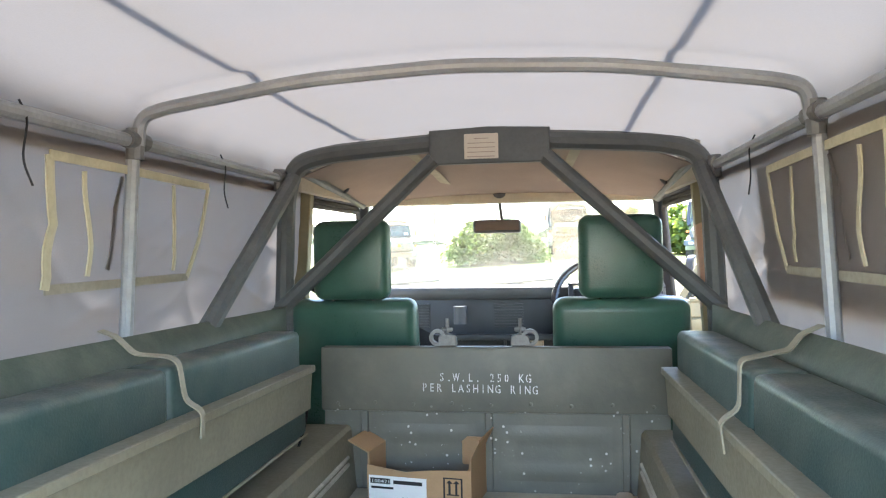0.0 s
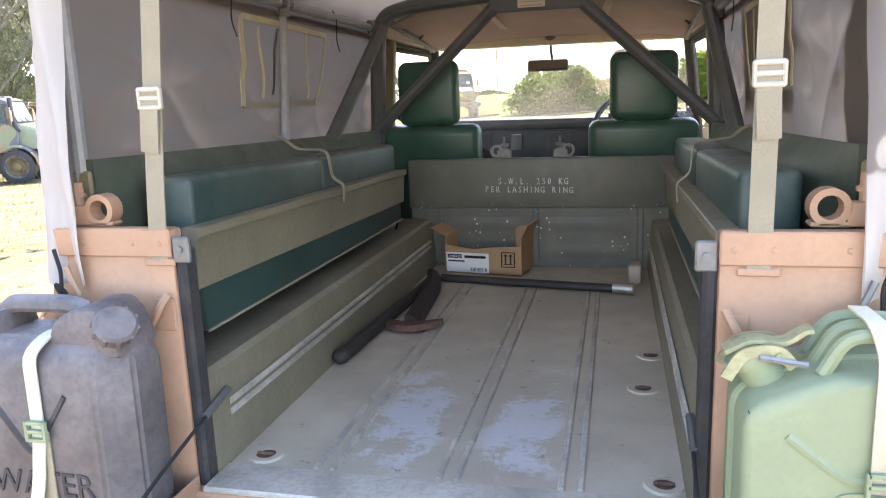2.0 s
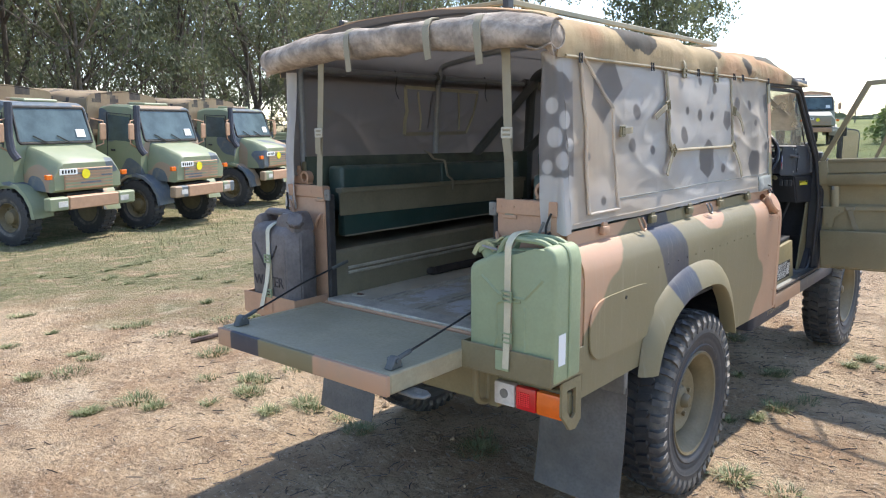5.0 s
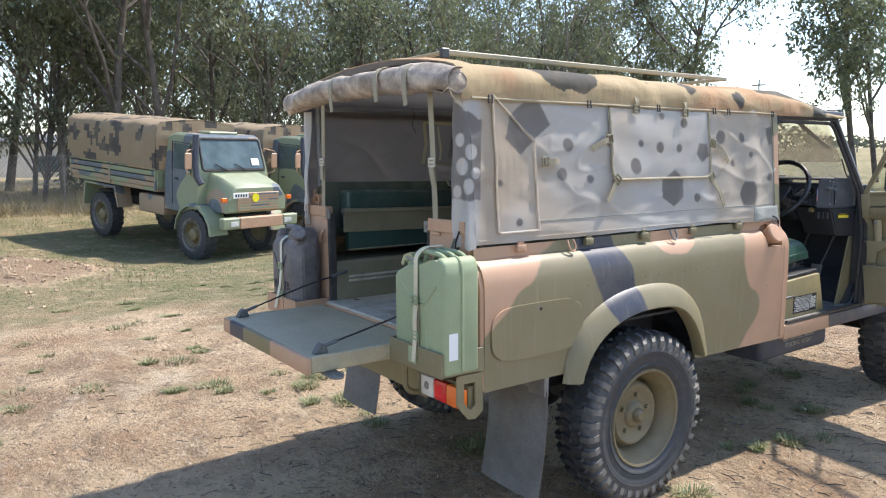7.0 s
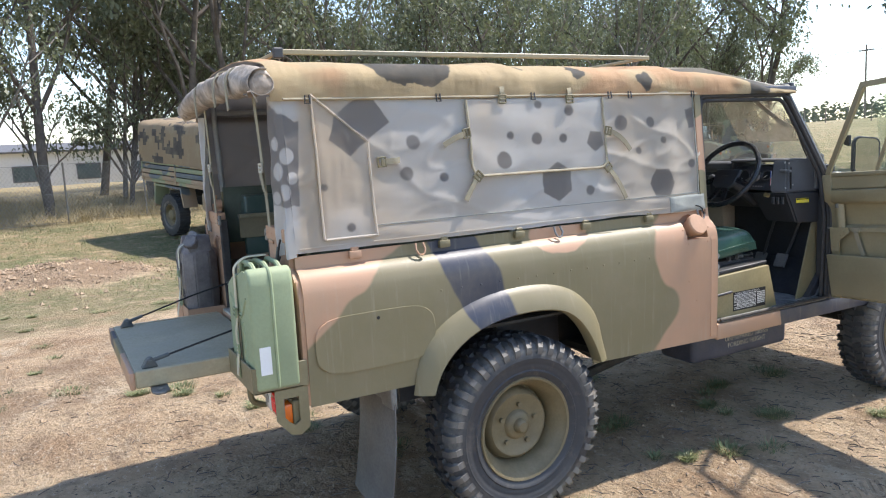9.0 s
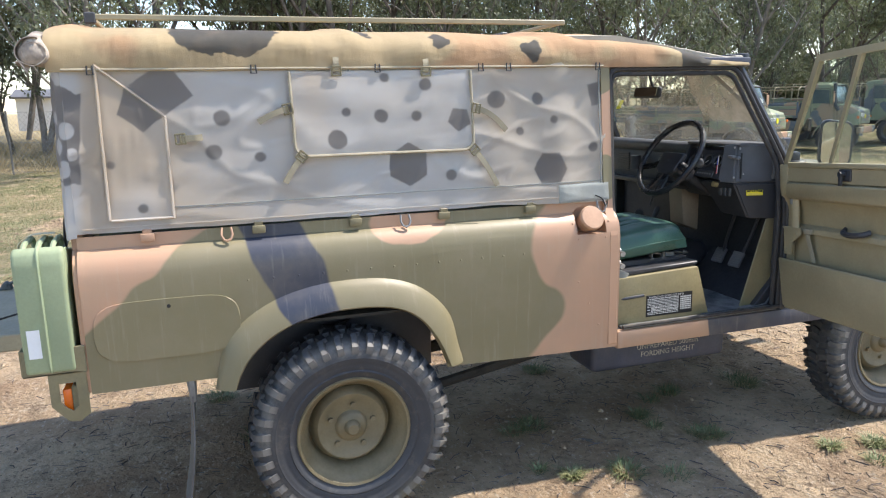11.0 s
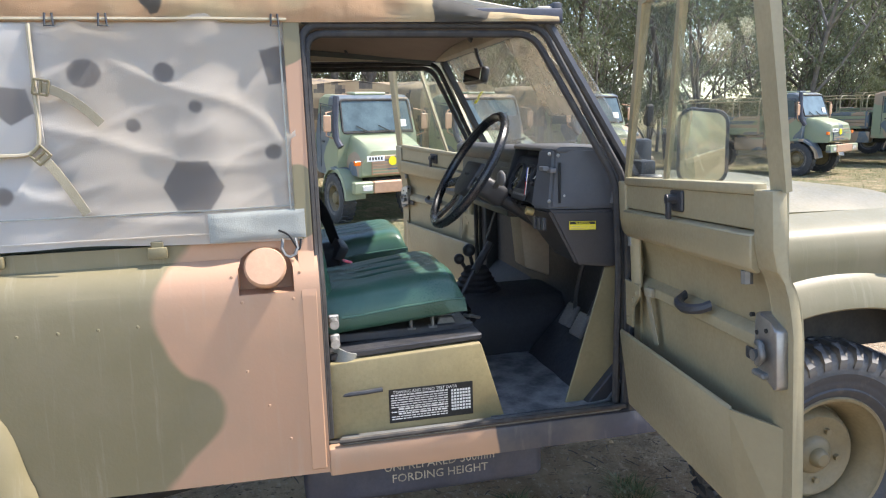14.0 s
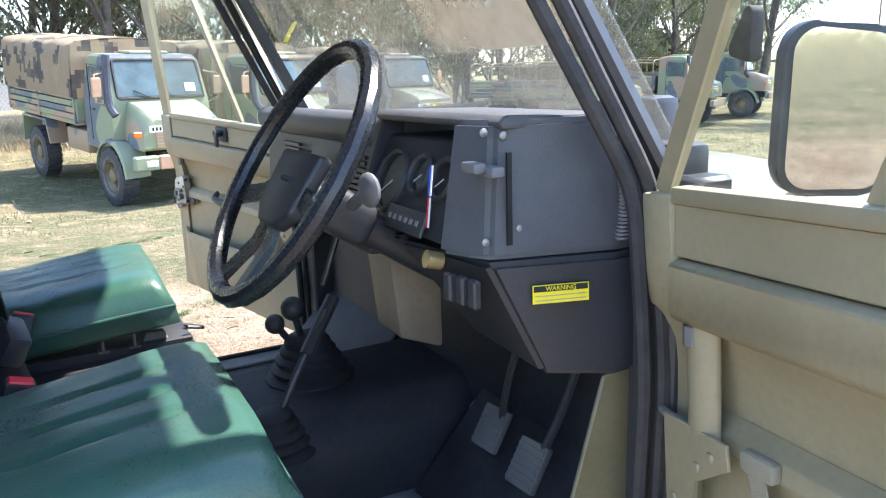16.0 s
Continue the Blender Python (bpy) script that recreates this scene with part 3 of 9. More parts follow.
faded_tape = plain("faded_tape", (0.3, 0.27, 0.2), 0.85)
lower_vinyl = plain("dark_green_vinyl", (0.02, 0.055, 0.048), 0.4, vary=0.16, scale=5, fine=220, bump=0.2, dust=0.15)
rust = plain("rusty_steel", (0.12, 0.065, 0.045), 0.75, vary=0.4, scale=18)
faded_ink = plain("faded_ink", (0.16, 0.09, 0.05), 0.8, bump=0)
bright_red = plain("bright_red_plastic", (0.9, 0.05, 0.06), 0.2, vary=0.05, bump=0)
faded_stencil = plain("faded_stencil_paint", (0.36, 0.33, 0.26), 0.8, vary=0.3, scale=20)
dark_can = plain("dark_moulding", (0.06, 0.055, 0.058), 0.65, vary=0.3)
can_webbing = plain("pale_webbing", (0.6, 0.54, 0.38), 0.85, vary=0.15, fine=300, bump=0.4)
faded_green_webbing = plain("pale_green_webbing", (0.62, 0.6, 0.48), 0.85, vary=0.15, fine=300, bump=0.4)
brown_lining = plain("brown_roof_lining", (0.25, 0.19, 0.16), 0.85, vary=0.12, scale=3, fine=300, bump=0.3)
cream_lining = plain("cream_lining", (0.42, 0.37, 0.29), 0.7, vary=0.1)
frosted_sheet = clear_glass("frosted_sticker", (0.9, 0.88, 0.84), 0.6)
dash_plastic = plain("charcoal_dash_plastic", (0.075, 0.078, 0.086), 0.5, vary=0.15, fine=350, bump=0.35, dust=0.25, dust_color=(0.2, 0.19, 0.18))
dial_face = plain("dial_glass", (0.03, 0.032, 0.034), 0.08, vary=0.2, bump=0)
dim_print = plain("dim_symbols", (0.25, 0.25, 0.25), 0.6, bump=0)
blue_print = plain("blue_print", (0.03, 0.09, 0.5), 0.6, bump=0)
red_print = plain("red_print", (0.55, 0.02, 0.03), 0.6, bump=0)
lever_grey = plain("grey_plastic", (0.16, 0.16, 0.165), 0.5, vary=0.15)
brass = plain("brass_knob", (0.5, 0.4, 0.2), 0.35, metal=0.7, vary=0.2)
wheel_gloss = plain("worn_wheel_rim", (0.018, 0.02, 0.024), 0.25, vary=0.2, fine=200, bump=0.1)
tunnel_black = plain("black_trim_mat", (0.019, 0.021, 0.028), 0.6, vary=0.25, scale=5, dust=0.06)
tan_duct = plain("bare_tan_panel", (0.3, 0.24, 0.18), 0.5, vary=0.15)
pad_rubber = plain("pedal_rubber", (0.13, 0.13, 0.135), 0.5, vary=0.2, dust=0.3)
bonnet_paint = plain("bonnet_olive", (0.17, 0.15, 0.085), 0.4, vary=0.15, scale=3, dust=0.3)


def pillar_paint():
    ma, b = begin("pillar_camouflage")
    p, x, y, z = coords()
    c = mix((grain(p, 2.6, 2) + z * 0.35).ramp(1.045, 1.055), TAN, OLIVE)
    give(b, "Base Color", c)
    give(b, "Roughness", 0.5)
    return ma


pillar_camo = pillar_paint()
pale_truck = plain("pale_olive_truck_paint", (0.34, 0.34, 0.28), 0.5, vary=0.2, scale=1)
far_leaf = foliage("far_leaves", (0.1, 0.12, 0.075), (0.15, 0.17, 0.11))
clod_ma = plain("earth_clods", (0.36, 0.26, 0.17), 0.95, vary=0.4, scale=3)
# olive made paler than the body's: sky sheen on the level tailgate put into colour
tailgate_lit_paint = plain("tailgate_olive_paint", (0.4, 0.355, 0.235), 0.48, vary=0.18, scale=3, dust=0.3, dust_color=(0.42, 0.38, 0.3))
scrub_leaf = foliage("scrub_leaves", (0.1, 0.11, 0.065), (0.18, 0.185, 0.12))
let_light_through(gum_leaf, 0.3, (0.2, 0.23, 0.11))
let_light_through(scrub_leaf, 0.3, (0.18, 0.2, 0.1))
let_light_through(bright_leaf, 0.3, (0.24, 0.32, 0.06))
worn_ridge = plain("rubbed_bright_ridge", (0.5, 0.47, 0.4), 0.45, metal=0.2, vary=0.28, scale=9, dust=0.2)
cap_paint = plain("scuffed_cap", (0.36, 0.36, 0.2), 0.5, vary=0.3, scale=25, dust=0.3, dust_color=(0.5, 0.36, 0.14))
twig_bark = plain("dry_stick", (0.15, 0.105, 0.08), 0.85, vary=0.4, scale=20)
seat_box_paint = plain("khaki_seat_box_paint", (0.27, 0.225, 0.115), 0.5, vary=0.15, scale=5, dust=0.2)

# ---------------------------------------------------------------- ground
def smooth(a, b, x):
    t = min(1, max(0, (x - a) / (b - a)))
    return t * t * (3 - 2 * t)


def height(x, y):
    """The lie of the land: level under the vehicle, falling to the line of trucks, rising ahead."""
    out = smooth(0.9, 3.5, max(abs(x) - 0.1, abs(y - 1.4) - 1.9))
    left = min(0, x + 0.8)
    z = 0.057 * max(left, -13.0)
    z += (0.075 * min(max(0, -left - 14.0), 6) * (1 - smooth(5, 11, y)) + 0.03 * max(0, -left - 22)) * (1 - smooth(40, 90, -x))
    z += 0.0285 * max(0, y - 2) * (1 - smooth(90, 180, y)) * (1 - smooth(4, 11, -x) * (1 - smooth(26, 44, y)))
    z += -0.01 * min(0, y)
    z *= out
    z += 0.05 * out * (noise.noise((x * 0.35, y * 0.35, 0)) + 0.4 * noise.noise((x * 1.3, y * 1.3, 5)))
    # bank of loose earth beyond the tailgate side
    bank = math.exp(-(((x + 12.8) / 2.4) ** 2 + ((y + 1.6) / 1.9) ** 2))
    z += 0.42 * bank + 0.14 * bank * noise.noise((x * 1.7, y * 1.7, 3))
    near = 1 - smooth(3, 9, math.hypot(x, y))
    z += near * (0.012 * noise.noise((x * 2.1, y * 2.1, 9)) + 0.006 * noise.noise((x * 7, y * 7, 2))) - 0.004
    return z


def axis_steps(lo, hi, fine_lo, fine_hi, fine, grow=1.16):
    v, s, out = fine_lo, fine, []
    while v < fine_hi:
        out.append(v)
        v += fine
    up, s = [], fine
    while v < hi:
        up.append(v)
        s *= grow
        v += s
    up.append(hi)
    down, v, s = [], fine_lo, fine
    while v > lo:
        s *= grow
        v -= s
        down.append(max(v, lo))
    return down[::-1] + out + up


bm = fresh()
gx, gy = axis_steps(-1500, 1500, -4, 4, 0.09, 1.12), axis_steps(-1500, 1500, -4, 5, 0.09, 1.12)
rows = [[bm.verts.new((x, y, height(x, y))) for y in gy] for x in gx]
for a, b in zip(rows, rows[1:]):
    for j in range(len(gy) - 1):
        bm.faces.new((a[j], b[j], b[j + 1], a[j + 1]))
tagged(part("ground", bm, ground_mat, sharp=180), "dry sandy earth with thin patches of grass", "ground", kind="structure")

# ---------------------------------------------------------------- the vehicle: body
car = thing("utility_vehicle", "camouflaged four-wheel-drive army utility with canvas canopy and open doors", "vehicle")
ARCH = [(-0.435, 0.645), (-0.415, 0.70), (-0.375, 0.765), (-0.30, 0.83), (-0.20, 0.878), (-0.06, 0.905), (0.10, 0.905), (0.20, 0.885), (0.27, 0.845), (0.33, 0.775), (0.375, 0.69), (0.40, 0.622)]
for _ in range(2):
    # round the corners of the arch line
    ARCH = [ARCH[0]] + [(a[0] + (b[0] - a[0]) * w, a[1] + (b[1] - a[1]) * w) for a, b in zip(ARCH, ARCH[1:]) for w in (0.25, 0.75)] + [ARCH[-1]]


def along(pts, v):
    if v <= pts[0][0]:
        return pts[0][1]
    for (a, b), (c, d) in zip(pts, pts[1:]):
        if v <= c:
            return b + (d - b) * (v - a) / (c - a)
    return pts[-1][1]


def side_x(z):
    """Outer skin of the lower body by height: upright, with a rounded shoulder under the canvas."""
    return along([(0.5, 0.785), (0.9, 0.796), (1.08, 0.795), (1.12, 0.79), (1.15, 0.778), (1.172, 0.76), (1.184, 0.742), (1.19, 0.728), (1.27, 0.724)], z)


# outline of the fuel filler's opening: flat below, arched above
FILLER = [(1.064 - 0.07, 1.103), (1.064 + 0.07, 1.103)] + [(1.064 + 0.07 * math.cos(radians(30 * k)), 1.165 + 0.052 * math.sin(radians(30 * k))) for k in range(7)]
FILLER_CUTS = []
for (ya, za), (yb, zb) in zip(FILLER, FILLER[1:] + FILLER[:1]):
    FILLER_CUTS.append(((ya, za), (zb - za, ya - yb)))


def tub_side(sign):
    bm = fresh()
    ys = sorted({-0.92, -0.915, -0.8, -0.6, -0.47, -0.44, 0.405, 0.43, 0.6, 0.8, 1.0, 1.195, 1.2} | {a for a, _ in ARCH})

    def low(y):
        if -0.436 <= y <= 0.401:
            return along(ARCH, y)
        return 0.685 if y < 0 else 0.60 - 0.02 * (y - 0.43)
    top = [1.08, 1.10, 1.12, 1.137, 1.15, 1.162, 1.172, 1.179, 1.184, 1.188, 1.19, 1.235]
    nv = len(top) + 3

    def f(u, v):
        y, j = ys[round(u * (len(ys) - 1))], round(v * nv)
        z = low(y) + (1.08 - low(y)) * j / 4 if j < 4 else top[j - 4]
        return (sign * side_x(z), y, z)
    sheet(bm, f, len(ys) - 1, nv, 0.006 * sign)
    if sign > 0:
        # arched opening for the fuel filler
        def near(c):
            return c.x > 0.7 and 0.9 < c.y < 1.2 and 1.0 < c.z < 1.3
        for (y, z), (ny, nz) in FILLER_CUTS:
            fs = [f for f in bm.faces if any(v.co.x > 0.69 for v in f.verts)]
            geom = fs + list({e for f in fs for e in f.edges}) + list({v for f in fs for v in f.verts})
            bmesh.ops.bisect_plane(bm, geom=geom, plane_co=(0, y, z), plane_no=(0, ny, nz), dist=1e-6)
        out = []
        for f in bm.faces:
            c = f.calc_center_median()
            if near(c) and all((c.y - y) * ny + (c.z - z) * nz < 0 for (y, z), (ny, nz) in FILLER_CUTS):
                out.append(f)
        bmesh.ops.delete(bm, geom=out, context="FACES")
    return part("tub_side", bm, body_camo, car)


def wheel_arch(sign):
    bm = fresh()
    pts = ARCH
    loops = []
    for i, (y, z) in enumerate(pts):
        a, b = pts[max(i - 1, 0)], pts[min(i + 1, len(pts) - 1)]
        d = Vector((b[0] - a[0], b[1] - a[1])).normalized()
        n = Vector((-d.y, d.x))
        if i in (0, len(pts) - 1):
            n = Vector((-1 if i == 0 else 1, 0.0))
        w = 0.07 + 0.035 * smooth(0.64, 0.8, z)

        def q(k, x):
            return Vector((sign * x, y + n.x * w * k, z + n.y * w * k))
        loops.append([q(1.0, 0.794), q(0.93, 0.806), q(0.75, 0.822), q(0.5, 0.835), q(0.22, 0.845), q(0.04, 0.848), q(-0.02, 0.84), q(0.0, 0.78)])
    rings(bm, loops, True, True)
    return part("wheel_arch", bm, body_camo, car, sharp=60)


for s in (1, -1):
    tub_side(s)
    wheel_arch(s)

# added black panels that stand for the shade inside the rear arches
for s in (1, -1):
    bm = fresh()
    box(bm, min(s * 0.5, s * 0.515), max(s * 0.5, s * 0.515), -0.44, 0.42, 0.52, 0.9, 0.003)
    part("inner_arch_wall", bm, black_metal, car)

# oval cover plate behind the wheel
bm = fresh()
pts = []
for k in range(40):
    a = 2 * math.pi * k / 40
    c, s_ = math.cos(a), math.sin(a)
    pts.append((-0.645 + 0.247 * math.copysign(abs(c) ** 0.42, c), 0.912 + 0.108 * math.copysign(abs(s_) ** 0.6, s_) + 0.02 * (-0.645 - 0)))
block(bm, pts, "x", 0.796, 0.803, 0.003)
plate = part("cover_plate", bm, body_camo, car)
bm = fresh()
cyl(bm, (0.8, -0.639, 0.98), (0.8045, -0.639, 0.98), 0.007, 10)
part("lock_hole", bm, black_ink, plate)

# load floor, raised ribs, wheel boxes
bm = fresh()
box(bm, -0.435, 0.435, -0.945, 0.9, 0.825, 0.853, 0.003)
part("load_floor", bm, tub_floor_mat, car, "worn olive steel floor, paint scuffed through")
for x in (-0.234, 0.008, 0.233):
    bm = fresh()
    for d in (-0.017, 0.017):
        block(bm, [(x + d - 0.007, 0.853), (x + d - 0.004, 0.859), (x + d + 0.004, 0.859), (x + d + 0.007, 0.853)], "y", -0.86, 0.56, 0)
    part("floor_rib", bm, worn_ridge, car)
for s in (1, -1):
    bm = fresh()
    x0, x1 = (0.435, 0.785) if s > 0 else (-0.785, -0.435)
    pts = [(s * 0.43, 0.853), (s * 0.445, 1.04), (s * 0.455, 1.052), (s * 0.78, 1.052), (s * 0.78, 1.04), (s * 0.47, 1.038), (s * 0.45, 0.853)]
    block(bm, pts, "y", -0.9, 0.893)
    wb = part("wheel_box", bm, tub_paint, car)
    bm = fresh()
    for dz in (0.0, 0.022):
        block(bm, [(s * 0.4365, 0.94 + dz), (s * 0.431, 0.944 + dz), (s * 0.431, 0.95 + dz), (s * 0.437, 0.954 + dz)], "y", -0.83, 0.82)
    part("lashing_rail", bm, worn_ridge, wb)

# bulkhead behind the seats
bm = fresh()
box(bm, -0.53, 0.53, 0.893, 0.915, 0.853, 1.29)
bulk = part("bulkhead", bm, bulkhead_mat, car, "olive steel bulkhead, paint chipped white")
bm = fresh()
box(bm, -0.535, 0.535, 0.87, 0.915, 1.10, 1.30, 0.008, 2)
band = part("bulkhead_band", bm, bulkhead_mat, bulk)
for x0, x1 in ((-0.36, -0.05), (0.02, 0.36)):
    bm = fresh()
    sheet(bm, lambda u, v: (x0 + (x1 - x0) * u, 0.8915 - 0.007 * min(1, 6 * min(u, 1 - u)) * min(1, 4 * min(v, 1 - v)) + 0.006 * (0.12 < u < 0.88 and 0.2 < v < 0.8), 0.89 + 0.17 * v), 16, 10)
    part("pressed_panel", bm, bulkhead_mat, bulk)
for x in (-0.4, -0.01, 0.4):
    bm = fresh()
    box(bm, x - 0.012, x + 0.012, 0.882, 0.893, 0.86, 1.1, 0.003)
    part("stiffener", bm, bulkhead_mat, bulk)
for k in range(9):
    bm = fresh()
    ball(bm, (-0.48 + 0.12 * k, 0.869, 1.125 + 0.004 * (k % 2)), 0.006, 1, 0.5, 1, 8)
    part("rivet", bm, bulkhead_mat, bulk)
bm = fresh()
LINES = (("S.W.L. 250 KG", -0.15, 0.022, 1.197, 1.194), ("PER LASHING RING", -0.204, 0.0225, 1.165, 1.159))
for line, x0, pitch, z0, z1 in LINES:
    for k, c in enumerate(line):
        if c != " ":
            z = z0 + (z1 - z0) * k / len(line)
            text_mesh(bm, c, 0.036, Matrix.Translation((x0 + pitch * k, 0.8685, z)) @ Matrix.Rotation(radians(90), 4, "X"), 0.0012, "CENTER", 0.55 if c == "W" else 0.72 if c != "." else 1.1)
let = part("stencil_lettering", bm, white_paint, bulk, "white stencilled lettering")
# bridges of the stencil, bare of paint
for line, x0, pitch, z0, z1 in LINES:
    for k, c in enumerate(line):
        if c in "SG250CRPA":
            bm = fresh()
            x = x0 + pitch * k
            box(bm, x - 0.0012, x + 0.0012, 0.8664, 0.8672, z1 - 0.002, z0 + 0.029)
            part("stencil_bridge", bm, bulkhead_mat, let)


# rear corner pillars with the tailgate opening between them
for s in (1, -1):
    bm = fresh()
    block(bm, [(s * 0.455, 0.69), (s * 0.79, 0.69), (s * 0.79, 1.09), (s * 0.77, 1.15), (s * 0.71, 1.19), (s * 0.70, 1.335), (s * 0.455, 1.335)], "y", -0.938, -0.90, 0.008, 2)
    pil = part("rear_pillar", bm, tan_paint, car)
    bm = fresh()
    box(bm, min(s * 0.434, s * 0.456), max(s * 0.434, s * 0.456), -0.936, -0.895, 0.84, 1.3, 0.006)
    part("rubber_seal", bm, rubber, pil)
bm = fresh()
box(bm, -0.46, 0.46, -0.965, -0.93, 0.76, 0.845, 0.006)
part("rear_sill", bm, tan_paint, car)
bm = fresh()
box(bm, -0.432, 0.432, -0.962, -0.865, 0.845, 0.857, 0.003)
part("sill_strip", bm, worn_ridge, car, "rubbed bright strip")

# tailgate, let down level
bm = fresh()
box(bm, -0.445, 0.445, -1.475, -0.975, 0.80, 0.838, 0.006)
gate = part("tailgate", bm, tailgate_lit_paint, car, "olive tailgate let down level")
bm = fresh()
box(bm, -0.449, 0.449, -1.492, -1.472, 0.772, 0.8385, 0.006, 2)
part("end_rail", bm, tailgate_edge, gate, "rail in camouflage paint")
for s in (-0.437, 0.437):
    bm = fresh()
    box(bm, s - 0.012, s + 0.012, -1.472, -0.985, 0.775, 0.8415, 0.005)
    part("side_rail", bm, tailgate_lit_paint, gate)
for s in (1, -1):
    bm = fresh()
    pts = rounded([(s * 0.405, -1.41, 0.862), (s * 0.425, -1.1, 0.935 if s > 0 else 0.945), (s * 0.432, -0.84, 1.0)], 0.05)
    tube(bm, pts, 0.0038, 6)
    cb = part("tailgate_cable", bm, rope_black, gate)
    bm = fresh()
    d = (pts[1] - pts[0]).normalized()
    cyl(bm, pts[0] - d * 0.01, pts[0] + d * 0.07, 0.008, 8)
    part("cable_end", bm, dark_steel, cb)
    bm = fresh()
    cyl(bm, pts[-1] - Vector((0, 0.09, 0.02)), pts[-1], 0.008, 8)
    part("cable_end", bm, dark_steel, cb)
    bm = fresh()
    block(bm, [(-1.445, 0.8385), (-1.385, 0.8385), (-1.395, 0.868), (-1.41, 0.88), (-1.425, 0.872)], "x", s * 0.405 - 0.016, s * 0.405 + 0.016, 0.004)
    cyl(bm, (s * 0.405 - 0.024, -1.412, 0.863), (s * 0.405 + 0.024, -1.412, 0.863), 0.008)
    part("cable_bracket", bm, dark_steel, gate)
for x in (-0.28, 0.02, 0.3):
    bm = fresh()
    cyl(bm, (x - 0.05, -0.972, 0.822), (x + 0.05, -0.972, 0.822), 0.012, 10)
    box(bm, x - 0.045, x + 0.045, -0.974, -0.962, 0.775, 0.82, 0.003)
    part("hinge", bm, olive_paint, gate)
bm = fresh()
block(bm, [(0.40, -1.36), (0.50, -1.36), (0.53, -1.38), (0.53, -1.41), (0.50, -1.425), (0.40, -1.42)], "z", 0.762, 0.772, 0.003)
cyl(bm, (0.49, -1.395, 0.755), (0.49, -1.395, 0.778), 0.012, 10)
part("latch_plate", bm, dull_steel, gate)

# ---------------------------------------------------------------- canopy
def can_x(z):
    return 0.737 - 0.083 * (z - 1.25)


def cloth(name, f, nu, nv, outer, inner, thick=0.004, sharp=80):
    """A canvas panel: outer cloth and lining on one thin sheet."""
    bm = fresh()
    sheet(bm, f, nu, nv, thick)
    half = nu * nv
    bm.faces.ensure_lookup_table()
    for i, face in enumerate(bm.faces):
        face.material_index = 1 if half <= i < 2 * half else 0
    me = bpy.data.meshes.new(name)
    bm.to_mesh(me)
    bm.free()
    me.polygons.foreach_set("use_smooth", [True] * len(me.polygons))
    me.set_sharp_from_angle(angle=radians(sharp))
    me.materials.append(outer)
    me.materials.append(inner)
    ob = new(name, me)
    ob.parent = car
    return ob


def canvas_wave(y, z, sign):
    """How far the hung canvas swells or sags."""
    v = (z - 1.245) / 0.575
    w = 0.016 * noise.noise((y * 2.3, z * 3, sign)) + 0.0055 * noise.noise((y * 4 + z * 6, z * 9 - y * 2, 3)) + 0.0025 * noise.noise((y * 9 - z * 11, z * 14, 6))
    w += 0.006 * (1 - abs(noise.noise((y * 2.6 + z * 3.4, z * 2.6 - y * 1.2, 2)))) ** 9 + 0.004 * (1 - abs(noise.noise((y * 4.5 - z * 6, z * 4 + y, 12)))) ** 10 - 0.004
    w += 0.004 * math.sin(21 * y + 9 * z + 3 * noise.noise((y * 2, z * 3, 4))) * max(0, noise.noise((y * 1.7, z * 2.2, 8)))
    return w * (0.35 + 0.65 * math.sin(math.pi * min(1, max(0, v)))) + 0.012 * math.exp(-((y - 0.95) / 0.07) ** 2)


def side_at(y, z, sign=1, out=0.0):
    return Vector((sign * (can_x(z) + canvas_wave(y, z, sign) + out), y, z))


def canopy_side(sign):
    def f(u, v):
        y = -0.915 + (u if sign > 0 else 1 - u) * 2.08
        z = 1.245 + v * 0.572 + 0.007 * noise.noise((y * 4, 0, 7)) * (1 - v) - 0.012 * (1 - v) * smooth(0.6, 1.1, y)
        return side_at(y, z, sign)
    cloth("canopy_side", f, 210, 60, canvas, canvas_inner)


ROOF = [(0.697, 1.795), (0.699, 1.81), (0.699, 1.84), (0.697, 1.865), (0.69, 1.888), (0.674, 1.908), (0.645, 1.925), (0.6, 1.938), (0.5, 1.955), (0.4, 1.967), (0.2, 1.985), (0.0, 1.99)]


def canopy_roof():
    sec = [(-x, z) for x, z in ROOF] + [(x, z) for x, z in ROOF[-2::-1]]

    def f(u, v):
        x, z = sec[round(v * (len(sec) - 1))]
        y = -0.955 + (1 - u) * 2.87
        k = smooth(1.2, 1.92, y)
        zt = 1.80 + (z - 1.80) * (1 - 0.66 * k) - 0.012 * smooth(-0.6, 1.2, y) * (z > 1.81)
        zt += 0.008 * noise.noise((x * 4, y * 3, 1)) * (z > 1.84)
        for hy in (-0.9, 0.08, 1.0):
            zt += 0.012 * math.exp(-((y - hy) / 0.05) ** 2) * (abs(x) < 0.66) * (z > 1.86)
        xx = x + (0.012 * noise.noise((y * 4, z * 7, 2)) + 0.008 * noise.noise((y * 11 + z * 8, z * 14, 5)) + 0.005 * math.sin(25 * y) * noise.noise((y * 2, 0, 3))) * (1 if x > 0 else -1) * (z > 1.81)
        return (xx, y, zt)
    cloth("canopy_roof", f, 110, len(sec) - 1, roof_canvas, canvas_inner)


for s in (1, -1):
    canopy_side(s)
canopy_roof()


# wheels


